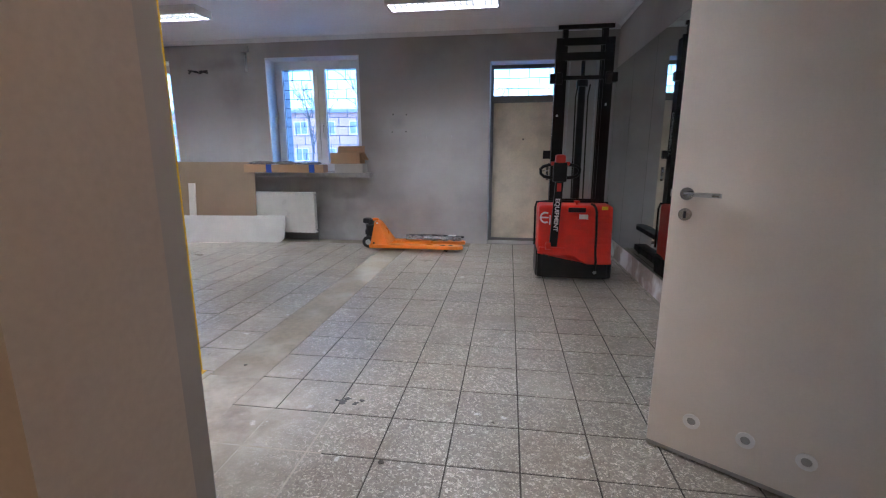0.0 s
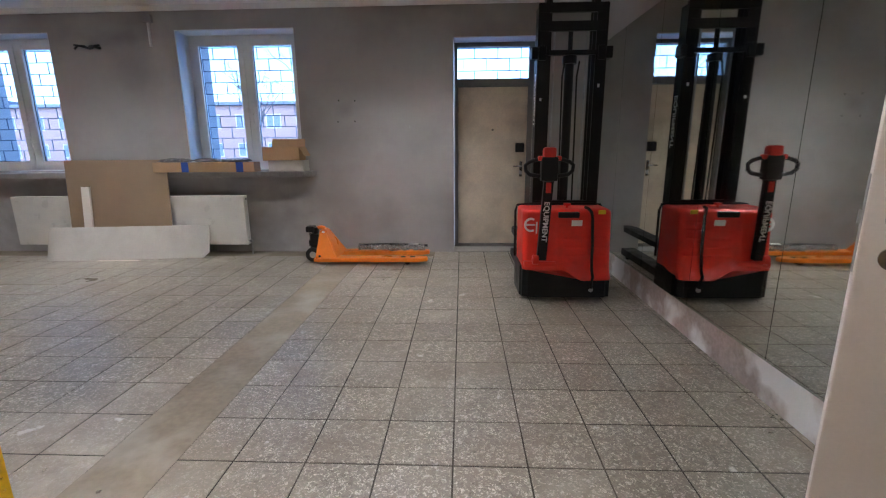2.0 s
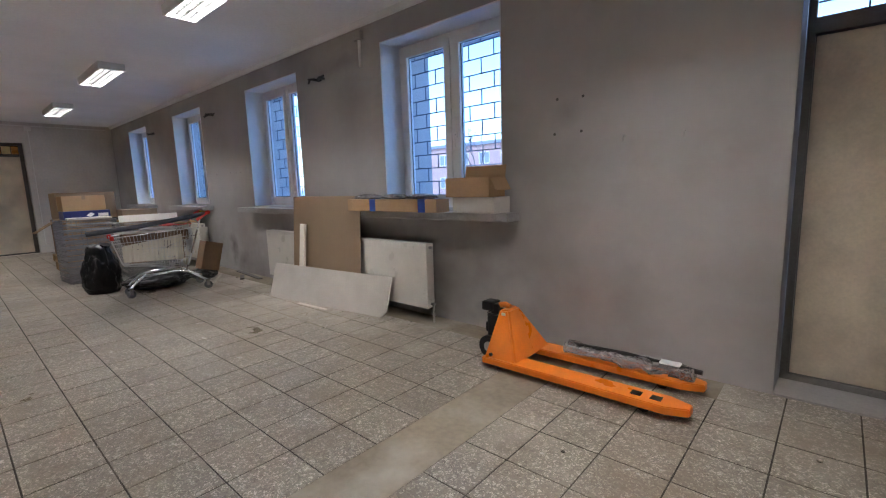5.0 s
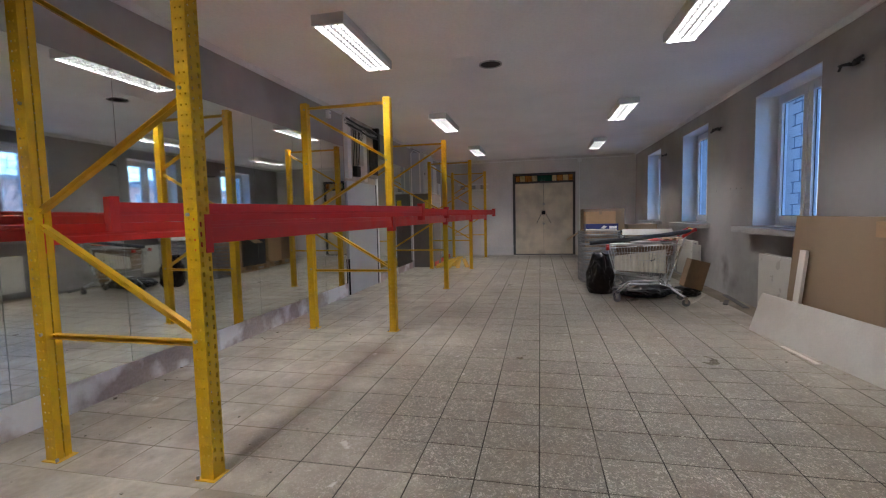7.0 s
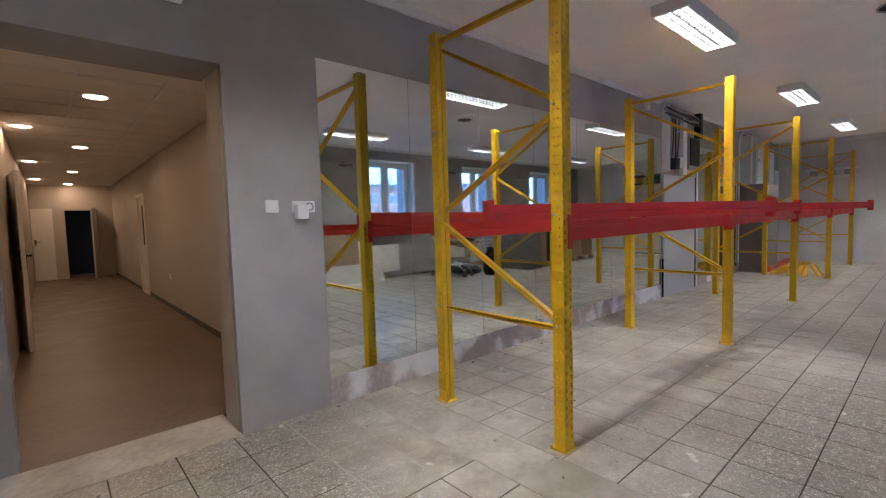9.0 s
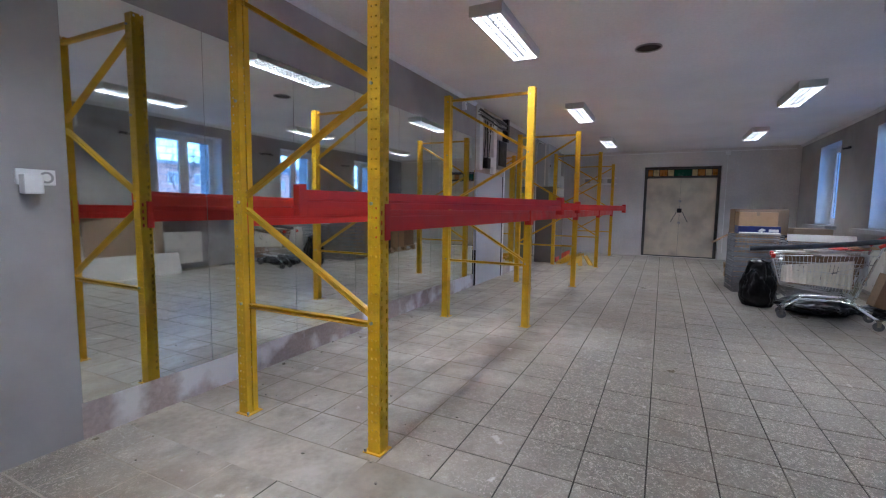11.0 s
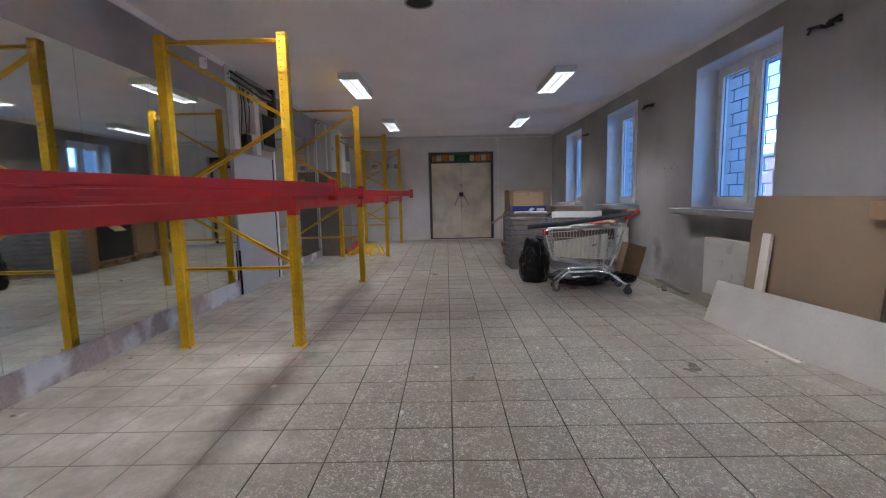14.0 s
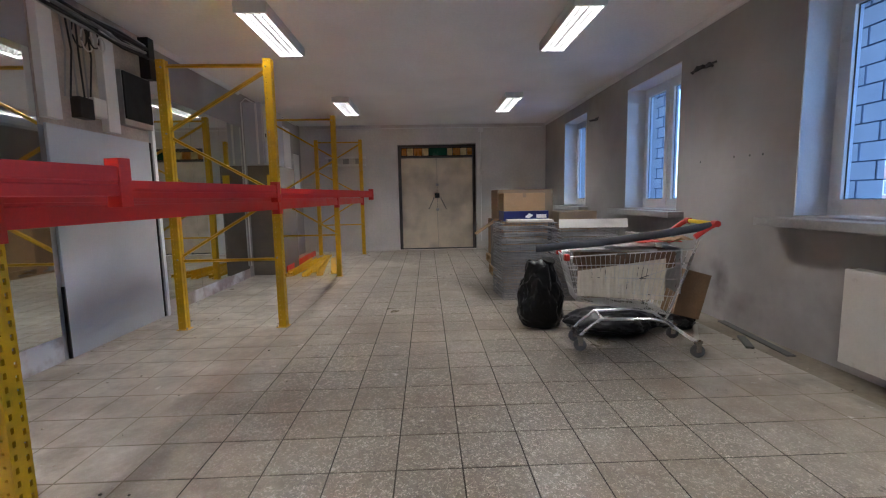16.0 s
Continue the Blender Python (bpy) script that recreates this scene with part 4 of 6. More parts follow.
solid("door_frame_3", b, M_DOORW, "white door frame of the store room", "door frame", "structure")


# ---- pallet stacker ----
def stacker():
    t = thing("pallet_stacker", "red and black electric pallet stacker with a tall mast", "pallet stacker", pose(0.795, 5.575, 0) @ Matrix.Diagonal((0.965, 1, 1.01, 1)))
    # x across, y away from the tiller, base 0.84 wide
    b = bmesh.new()
    prism(b, [(-0.38, 0.0), (-0.42, 0.05), (-0.425, 0.46), (0.425, 0.46), (0.42, 0.05), (0.38, 0.0), (0.2, -0.012), (-0.2, -0.012)], "z", 0.03, 0.30)
    for v in b.verts:
        if v.co.z > 0.2:
            v.co.z = 0.305 if v.co.x < -0.1 else 0.215
    bmesh.ops.bevel(b, geom=[e for e in b.edges if abs(e.verts[0].co.z - e.verts[1].co.z) > 0.05], offset=0.03, segments=3, affect="EDGES")
    part("skirt", b, M_STKBLK, t, "black rounded steel skirt", smooth=True)
    def smooth(u):
        u = min(1.0, max(0.0, u))
        return u * u * (3 - 2 * u)

    def foot(x):
        """lower edge of the cover, high beside the tiller and low on the other side"""
        return 0.285 - 0.09 * smooth((x + 0.06) / 0.2)

    line = [(-0.405, 0.45), (-0.405, 0.3), (-0.405, 0.15)] + [(-0.345 - 0.06 * math.cos(a), 0.095 - 0.06 * math.sin(a)) for a in [math.radians(15 * k) for k in range(7)]]
    line += [(-0.345 + 0.69 * k / 46, 0.02 + 0.015 * ((-0.345 + 0.69 * k / 46) / 0.345) ** 2) for k in range(1, 46)]
    line += [(-x, y) for x, y in line[9::-1]]
    b = bmesh.new()
    rows = []
    for j in range(45):
        f = j / 44
        row = []
        for x, y in line:
            z0 = foot(x) if y < 0.2 else 0.24
            z = z0 + (0.802 - z0) * f
            front = smooth((0.25 - y) / 0.15)
            dy = -0.03 + 0.055 * (z - 0.235) / 0.57
            dy -= 0.034 * math.exp(-((z - z0) / 0.035) ** 2)
            wide = smooth((x + 0.05) / 0.02) * smooth((0.385 - x) / 0.02)
            for zg in (0.40, 0.475, 0.55, 0.625, 0.69):
                dy += 0.007 * wide * math.exp(-((z - zg) / 0.007) ** 2)
            dy += 0.016 * math.exp(-((x - 0.215) / 0.022) ** 2) * smooth((z - 0.3) / 0.05)
            dy += 0.012 * smooth((x + 0.13) / 0.05) * smooth((z - z0 - 0.05) / 0.06)
            e = max(0.0, (z - 0.762) / 0.04)
            inset = 0.04 * (1 - math.sqrt(max(0.0, 1 - e * e)))
            row.append(b.verts.new((x * (1 - inset * 1.6), y + dy * front + inset * front, z)))
        rows.append(row)
    for r0, r1 in zip(rows, rows[1:]):
        for k in range(len(line) - 1):
            b.faces.new((r0[k], r0[k + 1], r1[k + 1], r1[k]))
        b.faces.new((r0[-1], r0[0], r1[0], r1[-1]))
    b.faces.new(rows[-1])
    b.faces.new(rows[0][::-1])
    sh = part("shell", b, M_STKRED, t, "red plastic motor cover", smooth=True)
    # swelling on the left for the tiller base, ribs pressed into the cover
    b = quick((-0.395, -0.10, -0.012, 0.06, 0.30, 0.36), bev=0.02)
    part("tiller_console", b, M_STKRED, sh, smooth=True)
    def face(x, z):
        """where the cover's sloping front lies"""
        return 0.02 + 0.0535 * max(0.0, abs(x) - 0.12) - 0.03 + 0.06 * (z - 0.235) / 0.57
    b = bmesh.new()
    tube(b, [(0.175, 0.14, 0.815), (0.185, 0.075, 0.812), (0.205, 0.045, 0.785), (0.215, 0.038, 0.74), (0.222, 0.014, 0.5), (0.22, 0.0, 0.36), (0.221, -0.02, 0.28), (0.222, -0.055, 0.23), (0.222, -0.03, 0.18), (0.222, -0.02, 0.12)], 0.013, 8)
    part("cable", b, M_RUBBER, t, "black charging cable", smooth=True)
    b = bmesh.new()
    rod(b, (0.222, 0.0, 0.105), (0.222, -0.022, 0.105), 0.022, 12)
    part("plug", b, M_CHROME, t, "steel socket cap")
    part("display_panel", quick((-0.09, 0.10, 0.032, 0.085, 0.735, 0.785), bev=0.01), M_STKBLK, sh, "black display panel")
    part("type_plate", quick((0.03, 0.125, 0.032, 0.0365, 0.665, 0.715)), M_WHITE, sh, "white paper label")
    part("sticker", quick((0.27, 0.335, 0.052, 0.057, 0.765, 0.80)), M_YSTICK, sh, "yellow warning sticker")
    # round white emblem
    b = bmesh.new()
    o = [(-0.335 + 0.062 * math.cos(a), 0.675 + 0.062 * math.sin(a)) for a in [math.radians(60 + k * 24) for k in range(11)]]
    i = [(-0.335 + 0.045 * math.cos(a), 0.675 + 0.045 * math.sin(a)) for a in [math.radians(60 + k * 24) for k in range(11)]]
    prism(b, o + i[::-1], "y", 0.03, 0.05)
    box(b, -0.385, -0.30, 0.03, 0.05, 0.669, 0.682)
    box(b, -0.29, -0.278, 0.028, 0.05, 0.60, 0.70)
    part("emblem", b, M_WHITE, sh, "white ring emblem")
    # rim bar round the top
    b = bmesh.new()
    tube(b, [(-0.42, 0.47, 0.30), (-0.425, 0.47, 0.74), (-0.41, 0.46, 0.80), (-0.30, 0.40, 0.815), (0.30, 0.40, 0.815), (0.41, 0.46, 0.80), (0.425, 0.47, 0.74), (0.42, 0.47, 0.30)], 0.012, 8)
    part("guard_bar", b, M_STKBLK, t, smooth=True)
    b = bmesh.new()
    rod(b, (0.02, 0.2, 0.79), (0.02, 0.2, 0.825), 0.012, 10)
    rod(b, (0.02, 0.2, 0.825), (0.02, 0.2, 0.845), 0.034, 14)
    part("stop_button", b, M_CREDH, t, "red emergency stop button", smooth=True)
    # tiller
    tl = Vector((-0.245, -0.03, 0.38))
    tp = Vector((-0.215, -0.085, 1.11))
    b = bmesh.new()
    d = (tp - tl)
    vs = box(b, -0.042, 0.042, -0.028, 0.028, 0, d.length, bev=0.008)
    bmesh.ops.transform(b, matrix=Matrix.Translation(tl) @ Matrix((Vector((1, 0, 0)), d.normalized().cross(Vector((1, 0, 0))), d.normalized())).transposed().to_4x4(), verts=b.verts)
    ti = part("tiller", b, M_STKBLK, t, "black tiller arm")
    b = bmesh.new()
    rod(b, (-0.325, -0.05, 0.385), (-0.275, -0.05, 0.385), 0.042, 18)
    rod(b, (-0.33, -0.05, 0.385), (-0.324, -0.05, 0.385), 0.02, 14)
    part("tiller_pivot", b, M_STKRED, t, "red tiller pivot cap", smooth=True)
    b = quick((-0.29, -0.145, -0.13, -0.04, 1.06, 1.26), bev=0.022)
    hd = part("tiller_head", b, M_STKBLK, t, "black control head", smooth=True)
    b = quick((-0.272, -0.163, -0.128, -0.03, 1.235, 1.335), bev=0.028)
    part("belly_button", b, M_CREDH, hd, "red safety button on the head", smooth=True)
    for s in (-1, 1):
        b = quick((-0.2175 + s * 0.075 - 0.025, -0.2175 + s * 0.075 + 0.025, -0.115, -0.06, 1.225, 1.265), bev=0.014)
        part("thumb_switch", b, M_CREDH, hd, smooth=True)
        b = bmesh.new()
        c = -0.2175
        tube(b, [(c + s * 0.05, -0.08, 1.235), (c + s * 0.12, -0.085, 1.232), (c + s * 0.175, -0.09, 1.215), (c + s * 0.203, -0.09, 1.19), (c + s * 0.198, -0.09, 1.145), (c + s * 0.165, -0.085, 1.115), (c + s * 0.11, -0.08, 1.105), (c + s * 0.04, -0.075, 1.10)], 0.0165, 10)
        part("hand_loop", b, M_STKBLK, hd, "black loop grip", smooth=True)
    n = d.normalized()
    xa = Vector((-1, 0, 0))
    rot = Matrix((-n, Vector((1, 0, 0)), (-n).cross(Vector((1, 0, 0))))).transposed().to_4x4()
    lettering("EQUIPMENT", 0.064, Matrix.Translation(tl + d * 0.47 + Vector((0.0, -0.034, -0.003))) @ rot, M_WHITE, ti, label="white printed lettering")
    part("tiller_mark", quick((-0.242, -0.198, -0.112, -0.106, 0.965, 1.05)), M_CREDH, ti, "red printed mark")
    # mast
    first = set(t.children)
    for s in (-1, 1):
        b = bmesh.new()
        c = s * 0.265
        prism(b, [(c - s * 0.05, 0.42), (c + s * 0.05, 0.42), (c + s * 0.05, 0.56), (c - s * 0.05, 0.56), (c - s * 0.05, 0.54), (c + s * 0.03, 0.54), (c + s * 0.03, 0.44), (c - s * 0.05, 0.44)], "z", 0.10, 2.52)
        ch = part("mast_channel", b, M_STKBLK, t, "black outer mast channel")
        if s < 0:
            side = Matrix.Translation((c - 0.051, 0.49, 1.75)) @ Matrix(((0, 0, -1, 0), (0, -1, 0, 0), (-1, 0, 0, 0), (0, 0, 0, 1)))
        else:
            side = Matrix.Translation((c + 0.051, 0.49, 1.55)) @ Matrix(((0, 0, 1, 0), (0, 1, 0, 0), (-1, 0, 0, 0), (0, 0, 0, 1)))
        lettering("EQUIPMENT", 0.085, side, M_WHITE, ch, label="white printed lettering")
        part("mast_decal", quick((c - 0.018, c + 0.002, 0.4155, 0.4195, 1.85 if s > 0 else 1.74, 1.88 if s > 0 else 1.765)), M_WHITE, ch)
        b = bmesh.new()
        c = s * 0.215
        prism(b, [(c - s * 0.028, 0.45), (c + s * 0.03, 0.45), (c + s * 0.03, 0.55), (c - s * 0.028, 0.55), (c - s * 0.028, 0.535), (c + s * 0.015, 0.535), (c + s * 0.015, 0.465), (c - s * 0.028, 0.465)], "z", 0.14, 2.67)
        part("inner_channel", b, M_STKBLK, t, "black inner mast channel")
        b = bmesh.new()
        rod(b, (s * 0.15, 0.50, 0.35), (s * 0.15, 0.50, 2.40), 0.010, 8)
        part("lift_chain", b, M_DWIRE, t, "steel lifting chain")
        b = quick((s * 0.27 - 0.035, s * 0.27 + 0.035, 0.40, 0.46, 2.08, 2.2), bev=0.01)
        box(b, s * 0.335 - 0.035, s * 0.335 + 0.03, 0.39, 0.5, 2.09, 2.19, bev=0.012)
        part("mast_bracket", b, M_STKBLK, t)
    for z0, z1, w in ((2.635, 2.675, 0.30), (2.47, 2.545, 0.315), (2.32, 2.40, 0.30), (2.125, 2.165, 0.30), (0.82, 0.845, 0.30)):
        part("cross_bar", quick((-w, w, 0.415, 0.455, z0, z1), bev=0.005), M_STKBLK, t)
    b = bmesh.new()
    rod(b, (0.0, 0.50, 0.3), (0.0, 0.50, 2.12), 0.042, 18)
    rod(b, (0.0, 0.50, 2.06), (0.0, 0.50, 2.125), 0.065, 18)
    rod(b, (0.0, 0.50, 2.12), (0.0, 0.50, 2.36), 0.022, 14)
    part("lift_cylinder", b, M_STKBLK, t, "black hydraulic cylinder", smooth=True)
    for x in (-0.05, 0.085):
        b = bmesh.new()
        tube(b, [(x, 0.47, 0.5), (x - 0.01, 0.465, 1.2), (x - 0.02, 0.465, 1.95), (x, 0.47, 2.08)], 0.008, 6)
        part("hose", b, M_RUBBER, t, smooth=True)
    for o in set(t.children) - first:
        o.location.x += 0.045
    # fork carriage, forks and straddle legs
    part("carriage", quick((-0.30, 0.30, 0.565, 0.60, 0.33, 0.78), bev=0.006), M_STKBLK, t)
    for s in (-1, 1):
        b = bmesh.new()
        prism(b, [(s * 0.17, 0.60), (s * 0.33, 0.60), (s * 0.33, 1.60), (s * 0.29, 1.72), (s * 0.21, 1.72), (s * 0.17, 1.60)], "z", 0.33, 0.385)
        part("fork", b, M_STKBLK, t, "black steel fork")
        b = quick((s * 0.25 - 0.085, s * 0.25 + 0.085, 0.46, 1.62, 0.045, 0.125), bev=0.01)
        lg = part("straddle_leg", b, M_STKBLK, t)
        b = bmesh.new()
        rod(b, (s * 0.25 - 0.05, 1.52, 0.04), (s * 0.25 + 0.05, 1.52, 0.04), 0.04, 16)
        part("load_wheel", b, M_RUBBER, lg, smooth=True)
    for x in (-0.28, 0.1, 0.28):
        b = bmesh.new()
        rod(b, (x - 0.03, 0.22, 0.07), (x + 0.03, 0.22, 0.07), 0.07, 18)
        part("drive_wheel", b, M_RUBBER, t, smooth=True)
    return t


stacker()


# ---- hand pallet truck ----
def pallet_truck():
    t = thing("pallet_truck", "orange hand pallet truck without its tiller, forks lowered", "pallet truck", pose(-1.885, 7.035, 0, 0, 0, 0.5))
    b = bmesh.new()
    lo = [(0.0, -0.25), (0.27, -0.25), (0.27, 0.25), (0.0, 0.25)]
    hi = [(0.03, -0.085), (0.10, -0.07), (0.10, 0.07), (0.03, 0.085)]
    v0 = [b.verts.new((*p, 0.075)) for p in lo]
    v1 = [b.verts.new((*p, 0.40)) for p in hi]
    for k in range(4):
        b.faces.new((v0[k], v0[(k + 1) % 4], v1[(k + 1) % 4], v1[k]))
    b.faces.new(v0[::-1])
    b.faces.new(v1)
    bmesh.ops.bevel(b, geom=list(b.edges), offset=0.012, segments=2, affect="EDGES")
    bd = part("body", b, M_ORANGE, t, "orange tapered steel body")
    part("sticker", quick((0.06, 0.09, -0.104, -0.096, 0.365, 0.385)), M_WHITE, bd, "white paper label")
    b = bmesh.new()
    rod(b, (0.06, -0.255, 0.11), (0.06, -0.242, 0.11), 0.013, 10)
    part("pin", b, M_BLACK, bd)
    for s in (-1, 1):
        b = bmesh.new()
        y0, y1 = sorted((s * 0.105, s * 0.265))
        prism(b, [(-0.01, y0), (1.22, y0), (1.34, y0 + 0.045), (1.34, y1 - 0.045), (1.22, y1), (-0.01, y1)], "z", 0.04, 0.088)
        bmesh.ops.bevel(b, geom=list(b.edges), offset=0.006, segments=2, affect="EDGES")
        fk = part("fork", b, M_ORANGE, t, "orange steel fork")
        for x in (1.02, 1.13):
            part("fork_slot", quick((x, x + 0.06, y0 + 0.05, y1 - 0.05, 0.0885, 0.0895)), M_BLACK, fk, "dark roller slot")
        b = bmesh.new()
        rod(b, (1.10, y0 + 0.045, 0.037), (1.10, y1 - 0.045, 0.037), 0.037, 16)
        part("fork_roller", b, M_RUBBER, fk, smooth=True)
    part("yoke", quick((-0.03, 0.16, -0.10, 0.10, 0.05, 0.088), bev=0.004), M_ORANGE, t)
    b = quick((-0.10, 0.02, -0.06, 0.06, 0.15, 0.34), (-0.085, -0.01, -0.04, 0.04, 0.34, 0.42), (-0.13, -0.09, -0.045, 0.045, 0.19, 0.27), bev=0.015)
    box(b, -0.155, -0.05, -0.06, 0.06, 0.36, 0.435, bev=0.02)
    pm = part("pump", b, M_STKBLK, t, "black hydraulic pump")
    b = bmesh.new()
    tube(b, [(-0.068 + 0.058 * math.cos(k * 0.6), 0.058 * math.sin(k * 0.6), 0.25 + k * 0.0013) for k in range(80)], 0.0045, 5)
    part("spring", b, M_STKBLK, pm, "coiled spring")
    b = bmesh.new()
    tube(b, [(-0.02, 0.0, 0.41), (0.03, -0.0, 0.42), (0.07, 0.0, 0.405)], 0.022, 10)
    part("rocker", b, M_ORANGE, t, smooth=True)
    for s in (-1, 1):
        b = bmesh.new()
        rod(b, (-0.075, s * 0.03, 0.088), (-0.075, s * 0.085, 0.088), 0.088, 24)
        wl = part("steer_wheel", b, M_RUBBER, t, "black steering wheel", smooth=True)
        b = bmesh.new()
        rod(b, (-0.075, s * 0.085, 0.088), (-0.075, s * 0.09, 0.088), 0.04, 16)
        part("hub", b, M_DWIRE, wl)
    part("axle_block", quick((-0.12, -0.03, -0.03, 0.03, 0.06, 0.19), bev=0.01), M_STKBLK, t)
    return t


pallet_truck()
# tiller of the truck in its wrapping
pk = thing("wrapped_tiller", "dark steel tiller bar wrapped in clear plastic on the fork", "wrapped part", pose(-1.03, 7.225, 0.09, 0, 0, 2))
b = bmesh.new()
rng = random.Random(2)
pts = [(-0.42 + 0.06 * k, 0.012 * math.sin(k * 1.7), 0.035 + 0.006 * math.sin(k * 2.3)) for k in range(15)]
tube(b, pts, 0.034, 10)
for v in b.verts:
    v.co = Vector((v.co.x, v.co.y * 2.1 + rng.uniform(-0.02, 0.02), v.co.z + rng.uniform(-0.008, 0.014)))
    v.co.z = max(v.co.z, 0.001)
part("wrapping", b, M_WRAP, pk, "crumpled clear plastic wrapping")
b = bmesh.new()
tube(b, [(-0.40, 0.0, 0.066), (0.0, 0.012, 0.07), (0.46, 0.0, 0.055)], 0.016, 8)
part("bar", b, M_STKBLK, pk, smooth=True)
part("paper_label", quick((0.22, 0.34, -0.03, 0.03, 0.07, 0.082), bev=0.004), M_WHITE, pk, "white paper label")


# ---- under the windows ----
def radiator(x0, x1, label):
    t = thing("radiator", label, "radiator", group="panel radiators")
    y0, y1, z0, z1 = 7.31, 7.41, 0.135, 0.775
    b = quick((x0, x1, y0, y0 + 0.028, z0, z1), bev=0.008)
    n = int((x1 - x0 - 0.06) / 0.035)
    for k in range(n):
        rod(b, (x0 + 0.05 + k * 0.035, y0 - 0.0015, z1 - 0.055), (x0 + 0.05 + k * 0.035, y0 + 0.002, z1 - 0.055), 0.006, 6)
    part("front_panel", b, M_RAD, t)
    part("back_panel", quick((x0, x1, y1 - 0.025, y1, z0, z1), bev=0.006), M_RAD, t)
    for x in (x0 - 0.001, x1 - 0.003):
        part("side_cover", quick((x, x + 0.004, y0 + 0.006, y1 - 0.006, z0 + 0.01, z1 - 0.006)), M_RAD, t)
    b = quick((x0 + 0.005, x1 - 0.005, y0 + 0.008, y1 - 0.008, z1 - 0.012, z1 - 0.004))
    for k in range(int((x1 - x0) / 0.03) - 1):
        box(b, x0 + 0.02 + k * 0.03, x0 + 0.032 + k * 0.03, y0 + 0.03, y1 - 0.03, z1 - 0.004, z1 - 0.001)
    part("top_grille", b, M_RAD, t, "slotted top grille")
    for x in (x0 + 0.2, x1 - 0.2):
        part("bracket", quick((x - 0.015, x + 0.015, y1, YN, z0 + 0.1, z1 - 0.08)), M_RAD, t)
    b = bmesh.new()
    rod(b, (x1 + 0.002, 7.36, z0 + 0.045), (x1 + 0.045, 7.36, z0 + 0.045), 0.014, 10)
    rod(b, (x1 + 0.03, 7.36, z0 + 0.06), (x1 + 0.03, 7.36, -0.002), 0.010, 10)
    part("valve", b, M_GREYF, t, "grey pipe and valve", smooth=True)
    b = bmesh.new()
    rod(b, (x1, 7.36, z1 - 0.04), (x1 + 0.02, 7.36, z1 - 0.04), 0.015, 10)
    part("vent_plug", b, M_GREYF, t, "grey vent plug", smooth=True)
    return t


radiator(-4.22, -2.935, "cream steel panel radiator under the window sill")
radiator(-6.055, -4.98, "cream steel panel radiator partly hidden by leaning boards")
radiator(-9.35, -8.5, "cream steel panel radiator behind the piled goods")


def sheet(name, x0, x1, yb, yt, zt, th, material, label, cat, cut=0.0, rz=0.0):
    """A board leaning towards the wall: foot at yb, top edge at yt and height zt."""
    b = bmesh.new()
    L, w = math.hypot(yt - yb, zt), (x1 - x0) / 2
    out = [(-w, 0), (w - cut, 0), (w, cut), (w, L), (-w, L)] if cut else rect(-w, w, 0, L)
    prism(b, out, "y", 0, th)
    bmesh.ops.bevel(b, geom=list(b.edges), offset=0.002, segments=1, affect="EDGES")
    o = solid(name, b, material, label, cat)
    o.matrix_world = pose((x0 + x1) / 2, yb, 0.001, 0, 0, rz) @ pose(0, 0, 0, -math.degrees(math.atan2(yt - yb, zt)))
    return o


sheet("hardboard_sheet", -5.21, -3.87, 7.20, 7.296, 1.236, 0.006, M_HARD, "brown hardboard sheet leaning against the sill", "board", rz=0.6)
sheet("white_board", -5.36, -3.385, 7.045, 7.17, 0.405, 0.014, M_BOARD, "long scuffed white board leaning on the other sheets", "board", cut=0.07, rz=6.3)
sheet("white_batten", -4.985, -4.88, 7.125, 7.215, 0.905, 0.03, M_DOORW, "narrow white laminate batten leaning on the hardboard", "board")
o = solid("floor_strip", quick((-0.26, 0.26, -0.02, 0.02, 0.001, 0.009), bev=0.002), M_DOORW, "thin white strip lying on the floor", "strip")
o.matrix_world = pose(-4.44, 6.965, 0, 0, 0, 3)


def carton(x0, x1, y0, y1, z0, z1, label, material=M_CARD, tape=True, rz=0.0, name="cardboard_box", flaps=False):
    cx, cy = (x0 + x1) / 2, (y0 + y1) / 2
    t = thing(name, label, "box", pose(cx, cy, z0, 0, 0, rz))
    w, d, h = (x1 - x0) / 2, (y1 - y0) / 2, z1 - z0
    if flaps:
        b = bmesh.new()
        ring(b, rect(-w, w, -d, d), rect(-w + 0.005, w - 0.005, -d + 0.005, d - 0.005), "z", 0, h)
        box(b, -w + 0.004, w - 0.004, -d + 0.004, d - 0.004, 0, 0.004)
        part("box_body", b, material, t)
    else:
        part("box_body", quick((-w, w, -d, d, 0, h), bev=0.004), material, t)
        part("flap_seam", quick((-w + 0.004, w - 0.004, -0.001, 0.001, h, h + 0.001)), M_HARD, t)
    if tape:
        part("tape", quick((-w - 0.0008, w + 0.0008, -0.025, 0.025, h - 0.06 if not flaps else 0.0, h + 0.0012)), M_HARD, t, "brown packing tape")
    return t


